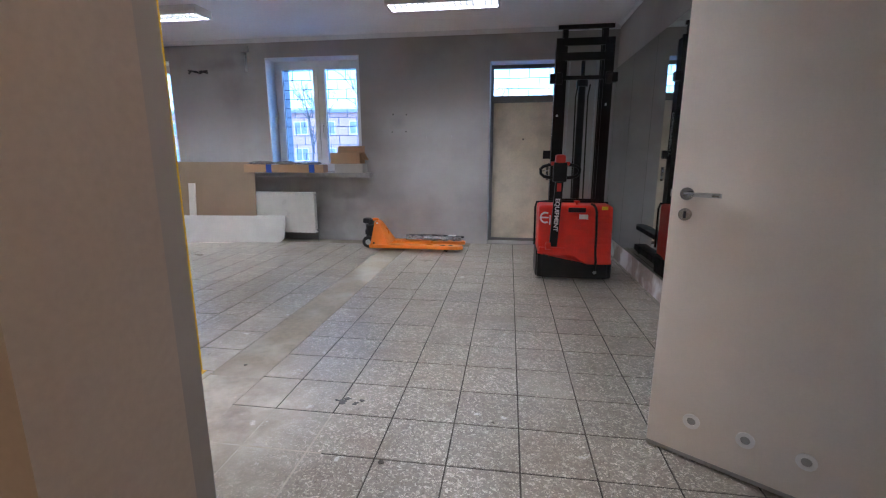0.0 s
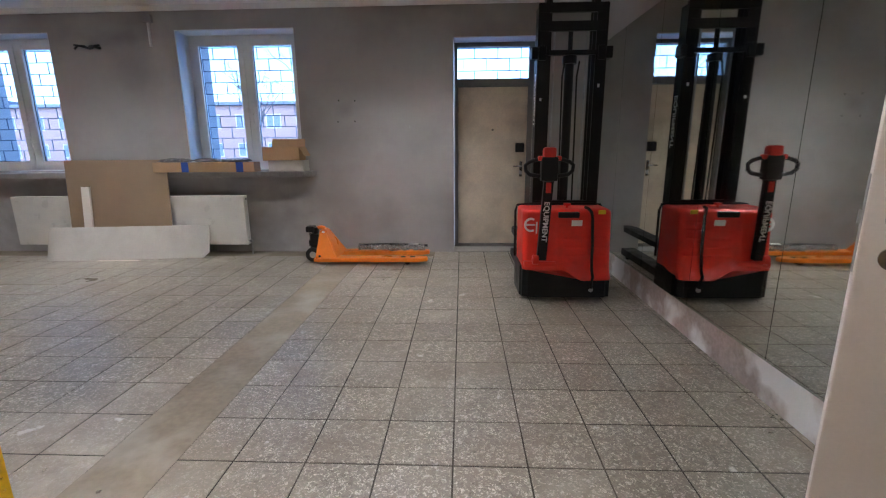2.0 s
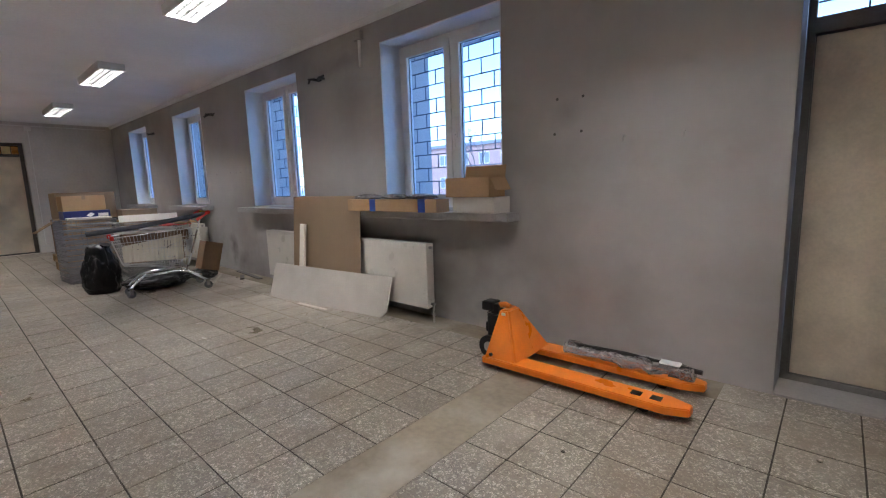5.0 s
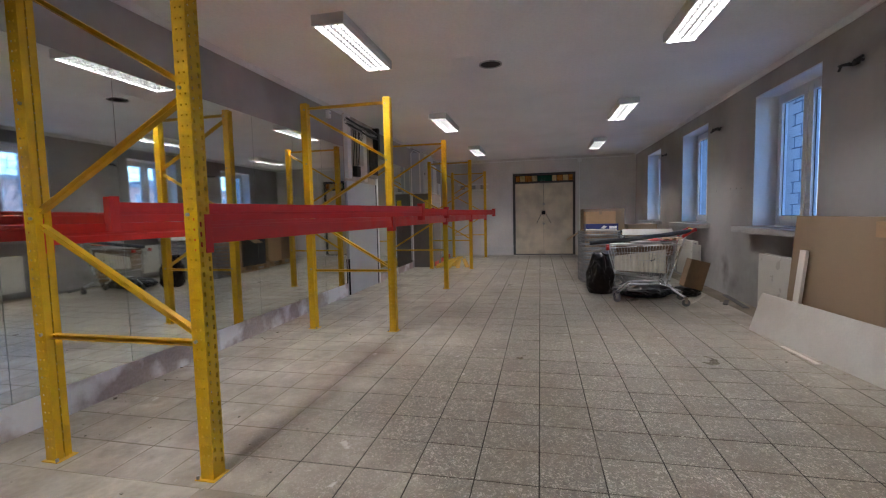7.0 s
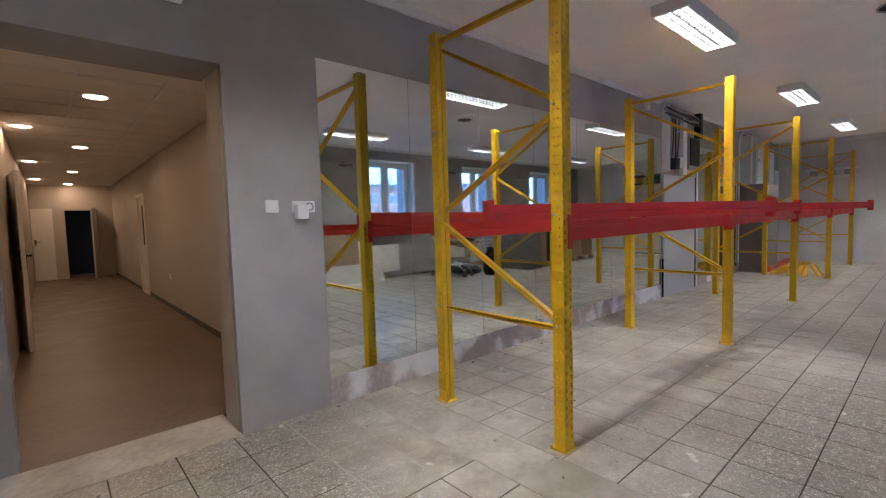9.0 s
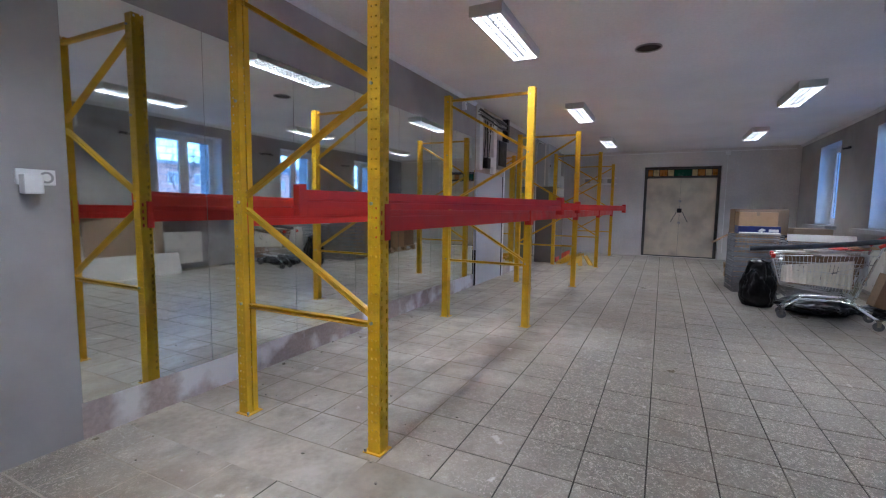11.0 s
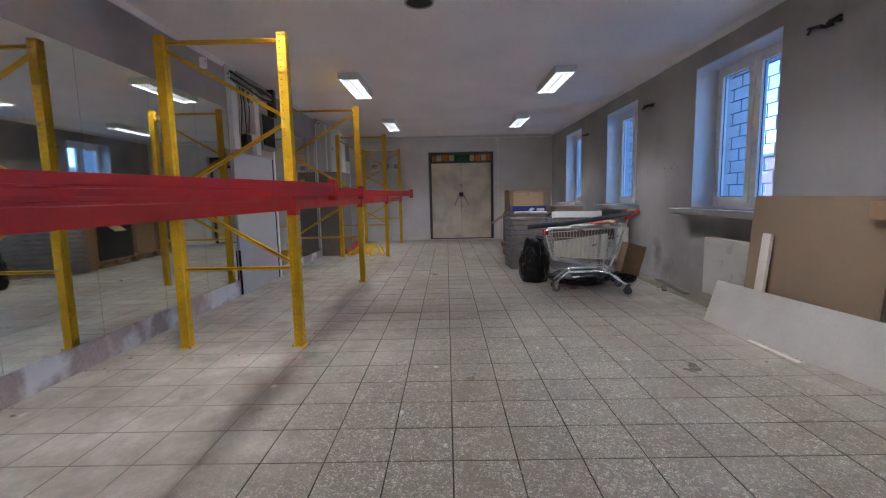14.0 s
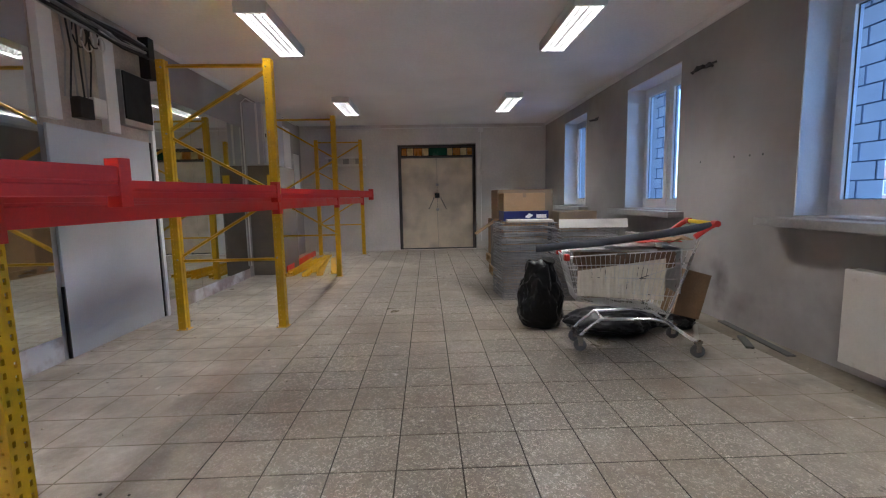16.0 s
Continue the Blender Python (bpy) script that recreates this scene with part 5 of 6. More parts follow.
# goods on the first sill
zs = WZ0 + 0.006
t = carton(-4.02, -2.72, 7.24, 7.42, zs, zs + 0.12, "long flat cardboard box with blue tape straps on the sill", tape=False)
for x in (-0.28, 0.42):
    part("tape", quick((x, x + 0.09, -0.0915, 0.0915, -0.0005, 0.1215)), M_BLUE, t, "blue tape strap")
for k, (x, w) in enumerate(((-3.77, 0.23), (-3.36, 0.17), (-2.98, 0.2))):
    b = bmesh.new()
    bmesh.ops.create_icosphere(b, subdivisions=3, radius=1)
    for v in b.verts:
        f = 1 + 0.22 * noise.noise(v.co * 2.3 + Vector((k * 5, 0, 0)))
        v.co = Vector((v.co.x * w * f, v.co.y * 0.075 * f, max(0.0, 0.02 + v.co.z * 0.03 * f)))
    o = solid("plastic_bag", b, M_FILM, "crumpled clear plastic bag lying on the long box", "bag")
    o.location = (x, 7.33, zs + 0.122)
carton(-2.55, -2.11, 7.27, 7.50, zs, zs + 0.135, "low white carton standing on the window sill", material=M_BOARD, tape=False)
t = carton(-2.60, -2.14, 7.24, 7.47, zs + 0.137, zs + 0.30, "open brown cardboard box on the white carton", flaps=True, tape=False)
b = quick((-0.20, 0.23, 0.116, 0.12, 0.0, 0.13))
bmesh.ops.transform(b, matrix=pose(0, 0.0, 0.16, -12), verts=b.verts)
part("flap", b, M_CARD, t, "raised cardboard flap")
b = quick((0, 0.12, -0.11, 0.11, 0.0, 0.004))
bmesh.ops.transform(b, matrix=pose(0.235, 0, 0.16, 0, 62), verts=b.verts)
part("flap", b, M_CARD, t, "hanging cardboard flap")

# cables and stubs on the window wall
for x, z in ((-4.79, 2.61), (-7.95, 2.60), (-11.0, 2.58)):
    t = thing("cable_bundle", "loose black cable ends hanging from the wall", "cable", pose(x, YN, z))
    rng = random.Random(int(-x * 10))
    for k in range(5):
        b = bmesh.new()
        s = rng.choice((-1, 1))
        tube(b, [(0.03 * s, 0.0, 0.0), (0.03 * s, -0.05, rng.uniform(-0.02, 0.02)), (s * rng.uniform(0.08, 0.13), -0.07, rng.uniform(-0.03, 0.02)), (s * rng.uniform(0.15, 0.23), -0.06, rng.uniform(-0.05, 0.03))], 0.012, 6)
        part("cable", b, M_CABLE, t)
t = thing("pipe_stub", "white cut-off pipe with a grey junction box under the ceiling", "pipe")
b = bmesh.new()
rod(b, (-3.99, YN - 0.018, 2.61), (-3.99, YN - 0.018, 2.88), 0.016, 10)
part("pipe", b, M_WPLAST, t, smooth=True)
part("junction_box", quick((-4.05, -3.93, YN - 0.055, YN - 0.001, 2.88, 2.97), bev=0.008), M_GREYF, t, "grey junction box")
for x, z in ((-1.177, 1.616), (-0.793, 1.613)):
    b = bmesh.new()
    tube(b, [(x, YN, z + 0.01), (x, YN - 0.02, z + 0.008), (x, YN - 0.03, z - 0.012), (x, YN - 0.022, z - 0.024)], 0.005, 6)
    rod(b, (x, YN - 0.001, z + 0.01), (x, YN - 0.004, z + 0.01), 0.014, 10)
    solid("wall_hook", b, M_GREYF, "small steel hook screwed into the wall", "hook", group="wall hooks")
b = bmesh.new()
for x, z in ((-1.685, 1.944), (-1.48, 1.938), (-1.706, 1.686), (-1.49, 1.69), (-8.02, 1.62), (-7.49, 1.63), (-7.12, 1.62), (-7.28, 1.625)):
    rod(b, (x, YN - 0.0012, z), (x, YN - 0.0004, z), 0.011, 10)
solid("drill_holes", b, M_DARKF, "old drill holes in the plaster", "hole", "stuff")

# ---- shopping trolley ----
def trolley():
    # y runs from the handle at 0 to the nose at 1
    m = pose(-6.80, 6.69, 0, 0, 0, 172.2)
    t = thing("shopping_trolley", "chrome wire shopping trolley loaded with boards and cardboard", "trolley", m)
    b = bmesh.new()
    for s in (-1, 1):
        tube(b, [(s * 0.245, 0.0, 0.125), (s * 0.24, 0.05, 0.15), (s * 0.20, 0.22, 0.27), (s * 0.17, 0.34, 0.29), (s * 0.13, 0.72, 0.27), (s * 0.125, 0.84, 0.17), (s * 0.125, 0.88, 0.125)], 0.013, 8)
    tube(b, [(-0.2, 0.22, 0.27), (0.2, 0.22, 0.27)], 0.011, 8)
    tube(b, [(-0.14, 0.7, 0.272), (0.14, 0.7, 0.272)], 0.011, 8)
    part("chassis", b, M_SILVER, t, "bent chrome tube chassis", smooth=True)
    for s in (-1, 1):
        b = bmesh.new()
        tube(b, [(s * 0.20, 0.24, 0.28), (s * 0.235, 0.10, 0.70), (s * 0.25, 0.02, 0.98)], 0.011, 8)
        part("handle_post", b, M_SILVER, t, smooth=True)
    bl, tl_, y0b, y1b, y0t, y1t = 0.19, 0.255, 0.20, 0.92, 0.07, 1.02
    zb, zt = (0.33, 0.43), (0.86, 0.80)

    def P(s, u, v):
        """side s, along u 0..1, up v 0..1"""
        yb, yt = y0b + (y1b - y0b) * u, y0t + (y1t - y0t) * u
        z_b, z_t = zb[0] + (zb[1] - zb[0]) * u, zt[0] + (zt[1] - zt[0]) * u
        w = (bl + (tl_ - bl) * v) * (1 - 0.2 * u)
        return (s * w, yb + (yt - yb) * v, z_b + (z_t - z_b) * v)
    for s in (-1, 1):
        wires = [(P(s, k / 25, 0), P(s, k / 25, 1), 0.0022) for k in range(26)]
        wires += [(P(s, 0, v), P(s, 1, v), 0.0052 if v in (0, 1) else 0.0038) for v in (0, 0.28, 0.55, 0.8, 1)]
        wires += [(P(s, 0.02, 0.8), P(s, 0.98, 0.05), 0.0036)]
        for p, q, r in wires:
            b = bmesh.new()
            rod(b, p, q, r, 5)
            part("basket_wire", b, M_WIRE, t)
    b = bmesh.new()
    for k in range(13):
        f = -1 + k / 6
        a, c = Vector(P(1, 1, 0)), Vector(P(1, 1, 1))
        rod(b, (a.x * f, a.y, a.z), (c.x * f, c.y, c.z), 0.0022, 5)
    for v in (0, 0.28, 0.55, 0.8, 1):
        rod(b, P(-1, 1, v), P(1, 1, v), 0.0038, 6)
    part("basket_front", b, M_WIRE, t)
    b = bmesh.new()
    for k in range(13):
        f = -1 + k / 6
        a, c = Vector(P(1, 0, 0)), Vector(P(1, 1, 0))
        rod(b, (a.x * f, a.y, a.z), (c.x * f, c.y, c.z), 0.0024, 5)
    part("basket_floor", b, M_WIRE, t)
    b = quick((-0.2, 0.2, 0.125, 0.135, 0.50, 0.86), bev=0.003)
    part("seat_flap", b, M_PANEL, t, "grey plastic seat flap")
    b = bmesh.new()
    rod(b, (-0.2, -0.09, 1.055), (0.2, -0.09, 1.055), 0.017, 12)
    part("handle", b, M_YSTICK, t, "yellow plastic handle bar", smooth=True)
    for s in (-1, 1):
        b = bmesh.new()
        rod(b, (s * 0.2, -0.09, 1.055), (s * 0.27, -0.09, 1.055), 0.025, 12)
        tube(b, [(s * 0.25, -0.09, 1.055), (s * 0.25, -0.04, 1.03), (s * 0.245, 0.06, 0.955)], 0.022, 8)
        part("handle_end", b, M_CREDH, t, "red plastic handle end", smooth=True)
        b = quick((s * 0.205 - 0.03, s * 0.205 + 0.03, 0.99, 1.035, 0.77, 0.825), bev=0.012)
        part("bumper", b, M_CREDH, t, "red corner bumper")
        for y in (0.0, 0.88):
            x = s * (0.245 if y == 0 else 0.125)
            b = bmesh.new()
            rod(b, (x - 0.014, y, 0.052), (x + 0.014, y, 0.052), 0.051, 20)
            wh = part("wheel", b, M_GREYR, t, "grey rubber castor wheel", smooth=True)
            b = quick((x - 0.026, x - 0.02, y - 0.02, y + 0.02, 0.045, 0.13), (x + 0.02, x + 0.026, y - 0.02, y + 0.02, 0.045, 0.13), (x - 0.026, x + 0.026, y - 0.03, y + 0.03, 0.12, 0.135), bev=0.002)
            part("fork", b, M_CHROME, wh)
    return t, m


trol, TM = trolley()


def loaded(name, b, material, label, cat, smooth=False):
    bmesh.ops.transform(b, matrix=TM, verts=b.verts)
    return solid(name, b, material, label, cat, smooth=smooth)


# load: ribbed white board, cardboard, foam tube
b = bmesh.new()
rows = []
for k in range(49):
    f = k / 48
    y = 0.25 + 0.67 * f
    z0, z1 = 0.445 + 0.035 * f, 0.785 - 0.10 * f
    w = -0.196 + 0.012 * f + 0.006 * math.sin(k * 1.6)
    rows.append([b.verts.new((x, y, z)) for x, z in ((w + 0.01, z0), (w - 0.006, z1), (w - 0.016, z1), (w, z0))])
for r0, r1 in zip(rows, rows[1:]):
    for q in range(4):
        b.faces.new((r0[q], r0[(q + 1) % 4], r1[(q + 1) % 4], r1[q]))
b.faces.new(rows[0])
b.faces.new(rows[-1][::-1])
loaded("ribbed_panel", b, M_RIB, "ribbed white panel stuck in the trolley basket", "panel")
b = quick((-0.10, 0.15, 0.22, 0.86, 0.445, 0.70), bev=0.006)
loaded("brown_carton", b, M_HARD, "brown carton lying in the trolley basket", "box")
b = quick((-0.168, 0.14, 0.16, 0.90, 0.702, 0.835), bev=0.008)
loaded("dark_carton", b, M_DKBR, "dark brown flat carton lying across the basket", "box")
b = quick((-0.165, 0.13, 0.30, 0.98, 0.837, 0.855), bev=0.004)
loaded("slab", b, M_BOARD, "cream board lying on the dark carton", "board")
for k, (x0, x1, y0, y1, z, m_, la) in enumerate(((-0.16, 0.10, 0.30, 0.70, 0.875, M_BOARD, "creased white cardboard sheet on the load"), (-0.13, 0.16, 0.10, 0.45, 0.905, M_CREDH, "crumpled red plastic sheet on the load"), (-0.2, 0.0, 0.05, 0.3, 0.93, M_CARD, "torn cardboard flap on the load"))):
    b = bmesh.new()
    bmesh.ops.create_grid(b, x_segments=8, y_segments=8, size=0.5)
    for v in b.verts:
        v.co = Vector((x0 + (v.co.x + 0.5) * (x1 - x0), y0 + (v.co.y + 0.5) * (y1 - y0), z + 0.03 * noise.noise(v.co * 4 + Vector((k, 3, 1)))))
    r = bmesh.ops.extrude_face_region(b, geom=list(b.faces))
    bmesh.ops.translate(b, verts=[g for g in r["geom"] if isinstance(g, bmesh.types.BMVert)], vec=(0, 0, 0.005))
    loaded("sheet", b, m_, la, "sheet")
b = bmesh.new()
tube(b, [(-0.24, -0.05, 1.04), (-0.262, 0.3, 0.985), (-0.265, 0.75, 0.925), (-0.25, 1.26, 0.876)], 0.03, 12)
loaded("foam_tube", b, M_FOAM, "long dark grey foam pipe tube lying on the trolley", "tube", smooth=True)


# ---- goods behind the trolley ----
def wire_stack(cx, cy, w, d, n, rz, label):
    t = thing("wire_tray_stack", label, "wire trays", pose(cx, cy, 0, 0, 0, rz), group="stacked wire trays")
    pitch = 0.088
    b = bmesh.new()
    for s in (-1, 1):
        for k in range(13):
            x = -w + 2 * w * k / 12
            rod(b, (x, s * d, 0.003), (x, s * d, pitch - 0.012), 0.0028, 4)
            y = -d + 2 * d * k / 12
            rod(b, (s * w, y, 0.003), (s * w, y, pitch - 0.012), 0.0028, 4)
    for z in (0.006, 0.036, pitch - 0.012):
        for p, q in (((-w, -d), (w, -d)), ((w, -d), (w, d)), ((w, d), (-w, d)), ((-w, d), (-w, -d))):
            rod(b, (*p, z), (*q, z), 0.0055 if z > 0.05 else 0.004, 5)
    for k in range(1, 14):
        x = -w + 2 * w * k / 14
        rod(b, (x, -d, 0.006), (x, d, 0.006), 0.0028, 4)
    me = mesh_of("wire_tray", b, M_TRAY)
    rng = random.Random(n)
    for k in range(n):
        o = new("wire_tray", me)
        o.parent, o.matrix_local = t, pose(rng.uniform(-0.008, 0.008), rng.uniform(-0.008, 0.008), k * pitch, 0, 0, rng.uniform(-1.2, 1.2))


wire_stack(-8.98, 5.80, 0.30, 0.34, 11, 3, "tall stack of dull grey wire trays on the floor")
wire_stack(-8.85, 6.55, 0.32, 0.34, 10, -4, "stack of grey wire trays loaded with cardboard")
b = quick((-0.012, 0.012, -0.42, 0.42, 0.0, 0.11), bev=0.003)
bmesh.ops.transform(b, matrix=pose(-8.72, 6.62, 0.885, 0, -14, -6), verts=b.verts)
solid("long_board", b, M_TAN, "long pale board standing on edge on the wire trays", "board")
carton(-9.12, -8.80, 6.25, 6.95, 0.885, 0.915, "flat cardboard sheet pack lying on the wire trays", rz=6)
carton(-8.95, -8.62, 5.55, 6.1, 0.972, 1.0, "flat grey carton lid lying on the wire trays", material=M_BOARD, tape=False, rz=-5)


def pallet(cx, cy, rz):
    t = thing("wooden_pallet", "raw wooden pallet under the cardboard boxes", "pallet", pose(cx, cy, 0, 0, 0, rz))
    for k in range(5):
        part("deck_board", quick((-0.6, 0.6, -0.4 + k * 0.175, -0.3 + k * 0.175, 0.122, 0.144), bev=0.002), M_WOOD, t)
    for y in (-0.35, 0.0, 0.35):
        part("runner", quick((-0.6, 0.6, y - 0.05, y + 0.05, 0.0, 0.022), bev=0.002), M_WOOD, t)
        for x in (-0.53, 0.0, 0.53):
            part("block", quick((x - 0.07, x + 0.07, y - 0.05, y + 0.05, 0.022, 0.122)), M_WOOD, t)


pallet(-10.25, 6.0, 0)
carton(-10.72, -9.75, 5.62, 6.42, 0.145, 0.93, "large black film-wrapped box on the pallet, open on top", material=M_WRAPK, flaps=True, tape=False)
pallet(-11.75, 6.15, 0)
carton(-11.72, -11.08, 5.78, 6.5, 0.145, 0.97, "brown cardboard box with open flaps on the second pallet", flaps=True)
carton(-12.36, -11.74, 5.80, 6.45, 0.145, 0.86, "worn brown cardboard box on the second pallet", material=M_BRBOX)
b = quick((-0.16, 0.16, -0.22, 0.22, -0.003, 0.003))
bmesh.ops.transform(b, matrix=pose(-9.92, 5.455, 0.862, 33, 0, 0), verts=b.verts)
solid("cardboard_flap", b, M_CARD, "long cardboard flap sticking out of the big box", "flap")
carton(-9.72, -9.35, 5.62, 6.22, 0.0, 0.955, "upright brown cardboard box beside the pallet")
t = carton(-9.74, -9.32, 5.60, 6.22, 0.957, 1.09, "navy blue carton with white print on the pile", material=M_NAVY, tape=False, name="blue_carton")
part("print", quick((0.2105, 0.2112, 0.14, 0.28, 0.035, 0.085)), M_WHITE, t, "white printed bars")
b = bmesh.new()
prism(b, [(-0.02, 0.05), (0.04, 0.03), (0.10, 0.075), (0.04, 0.10)], "x", 0.2105, 0.2112)
part("print", b, M_WHITE, t, "pale printed picture")
carton(-9.76, -9.32, 5.60, 6.17, 1.092, 1.335, "brown cardboard box on the blue carton")
carton(-10.5, -9.86, 5.60, 6.43, 0.935, 1.395, "brown cardboard box at the back of the pile", flaps=True, material=M_HARD)
carton(-10.2, -9.6, 6.45, 7.0, 0.0, 1.06, "brown cardboard box by the wall", material=M_HARD)

# black bags
def bin_bag(c, s, label, full, seed):
    """A creased plastic sack; a full one stands up to a pinched neck."""
    b = bmesh.new()
    bmesh.ops.create_icosphere(b, subdivisions=5, radius=1)
    for v in b.verts:
        p = v.co.copy()
        z = (p.z + 1) / 2
        w = 1.0
        if full:
            w = (1.12 - 0.42 * z) / max(0.35, math.sqrt(max(0.0, 1 - p.z * p.z))) ** 0.55
            w = min(w, 1.7)
        a = math.atan2(p.y, p.x)
        crease = 0.05 * math.sin(a * 9 + 4 * noise.noise(p * 2 + Vector((seed, 0, 0)))) * (0.3 + z)
        f = 1 + 0.2 * noise.noise(p * 1.7 + Vector((seed * 7, 1, 2))) + 0.12 * abs(noise.noise(p * 4.2 + Vector((3, seed, 0)))) + 0.04 * noise.noise(p * 11) + crease
        v.co = Vector((p.x * s[0] * w * f, p.y * s[1] * w * f, max(0.0, z * 1.06 - 0.06) * s[2] * (1 + 0.14 * noise.noise(p * 3 + Vector((0, seed, 0))))))
    if full:
        rod(b, (0.02, 0.05, s[2] * 0.9), (0.05, 0.07, s[2] * 1.04), 0.035, 9, 0.07)
    o = solid("bin_bag", b, M_BAG, label, "bin bag", smooth=True)
    o.location = c


bin_bag((-7.60, 5.67, 0), (0.22, 0.225, 0.64), "full black bin bag with a knotted neck on the floor", True, 0)
bin_bag((-7.30, 6.27, 0), (0.30, 0.42, 0.22), "slack black bin bag under the trolley", False, 1)
bin_bag((-7.36, 6.90, 0), (0.19, 0.20, 0.17), "small black bin bag behind the trolley", False, 4)
t = carton(-0.10, 0.10, -0.135, 0.135, 0.0, 0.43, "brown cardboard box leaning on the small bin bag", material=M_BRBOX, tape=False)
t.matrix_world = pose(-7.30, 6.93, 0.145, -15, 0, 4)
b = quick((-0.5, 0.5, -0.035, 0.035, 0.0, 0.012), bev=0.003)
o = solid("cover_strip", b, M_DARKF, "dark metal cover strip lying by the wall", "strip")
o.matrix_world = pose(-7.0, 7.43, 0.001, 0, 0, -6)
b = quick((-0.16, 0.16, -0.03, 0.03, 0.0, 0.02), bev=0.003)
o = solid("cover_strip", b, M_DARKF, "short dark metal strip on the floor", "strip")
o.matrix_world = pose(-6.85, 7.26, 0.001, 0, 0, -24)
b = quick((-0.35, 0.35, -0.02, 0.02, 0.0, 0.008), bev=0.002)
o = solid("batten", b, M_BOARD, "thin pale batten lying by the trolley", "strip")
o.matrix_world = pose(-7.1, 6.98, 0.001, 0, 0, -30)

# ---- services behind the rack ----
b = quick((-8.40, -6.945, YS + 0.0, YS + 0.01, 1.93, ZC - 0.002))
solid("bare_wall_patch", b, M_OLD, "bare brown plaster over the steel panel", "wall", "structure")
t = thing("steel_panel", "tall pale sheet panel standing against the wall", "panel")
part("sheet", quick((-8.30, -6.977, YS + 0.012, YS + 0.035, 0.005, 1.95), bev=0.003), M_PANEL, t)
# black strips at both edges stand in for the dark gaps
part("edge_trim", quick((-8.335, -8.315, YS + 0.012, YS + 0.038, 0.005, 1.95)), M_BLACK, t, "black strip standing for the dark edge gap")
part("edge_post", quick((-8.40, -8.345, YS + 0.012, YS + 0.05, 0.0, 2.3), bev=0.003), M_REV, t, "white painted edge post")
part("edge_trim", quick((-6.975, -6.962, YS + 0.012, YS + 0.038, 0.005, 0.62)), M_BLACK, t, "black strip standing for the dark edge gap")
for x0, x1, z0, z1, la in ((-7.10, -6.95, 1.99, 3.05, "white vertical cable trunk on the bare wall"), (-7.80, -7.64, 1.97, 2.93, "white vertical cable trunk between the boxes")):
    part("trunking", quick((x0, x1, YS + 0.012, YS + 0.08, z0, z1), bev=0.004), M_WPLAST, thing("wiring_duct", la, "wiring duct"))
t = thing("fuse_panel", "black flat panel box with a white frame on the wall", "electric box")
part("box_body", quick((-8.29, -7.84, YS + 0.012, YS + 0.10, 2.07, 2.60), bev=0.006), M_GREYF, t)
part("cover", quick((-8.28, -7.85, YS + 0.10, YS + 0.115, 2.13, 2.59), bev=0.004), M_STKBLK, t, "black cover")
solid("socket_box", quick((-7.62, -7.46, YS + 0.012, YS + 0.09, 2.08, 2.25), bev=0.008), M_WPLAST, "white plastic socket box on the wall", "electric box")
solid("meter_box", quick((-7.44, -7.28, YS + 0.012, YS + 0.10, 2.04, 2.22), bev=0.008), M_BLACK, "small black electric box on the wall", "electric box")
t = thing("cable_run", "tangled dark cables under the ceiling", "cable")
rng = random.Random(9)
for k in range(14):
    b = bmesh.new()
    x = -7.15 - rng.random() * 0.25
    y = YS + 0.05 + rng.random() * 0.08
    z = 2.85 + rng.random() * 0.18
    tube(b, [(-6.95, y, z), (-7.4, y + rng.uniform(-0.02, 0.04), z + rng.uniform(-0.05, 0.02)), (-7.9, y, z + rng.uniform(-0.06, 0.02)), (-8.38, y, z - 0.03)], 0.009 + 0.008 * rng.random(), 6)
    part("cable", b, M_CABLE if k % 3 else M_GREYF, t)
for k in range(6):
    b = bmesh.new()
    x = -7.22 - 0.06 * k
    tube(b, [(x, YS + 0.04, 2.95), (x + rng.uniform(-0.03, 0.03), YS + 0.05, 2.6), (x + rng.uniform(-0.04, 0.04), YS + 0.04, 2.2)], 0.008, 6)
    part("cable", b, M_CABLE if k % 2 else M_GREYF, t)
for k in range(4):
    b = bmesh.new()
    cx, cz, r = -7.42 - 0.07 * k, 2.78 - 0.03 * (k % 2), 0.085 - 0.012 * k
    tube(b, [(cx + r * math.cos(q * 0.6), YS + 0.05 + 0.012 * k, cz + 1.4 * r * math.sin(q * 0.6)) for q in range(11)], 0.007, 6)
    part("cable_loop", b, M_WPLAST if k % 2 else M_CABLE, t, "slack loop of cable")
part("duct", quick((-8.40, -8.30, YS + 0.012, YS + 0.12, 2.62, 3.05)), M_STKBLK, t, "black vertical duct")

t = thing("metal_cabinet", "tall brown-grey metal cabinet at the end of the mirrors", "cabinet")
part("body", quick((-12.1, -11.05, YS, 1.98, 0.0, 1.90), bev=0.006), M_CAB, t)
part("door", quick((-11.06, -11.04, YS + 0.03, 1.95, 1.02, 1.87), bev=0.003), M_CAB, t)
part("door", quick((-11.06, -11.04, YS + 0.03, 1.95, 0.04, 1.0), bev=0.003), M_CAB, t)
part("warning_label", quick((-11.04, -11.0385, 1.82, 1.94, 1.52, 1.74)), M_YSTICK, t, "yellow warning label")
t = thing("distribution_cabinet", "pale grey steel distribution cabinet on top of the brown cabinet", "electric box")
part("body", quick((-12.1, -11.02, YS, YS + 0.30, 1.902, 2.94), bev=0.006), M_PANEL, t)
part("door", quick((-12.06, -11.06, YS + 0.30, YS + 0.315, 1.94, 2.90), bev=0.003), M_PANEL, t)
part("lock", quick((-11.14, -11.11, YS + 0.315, YS + 0.325, 2.38, 2.44), bev=0.003), M_BLACK, t, "black lock")
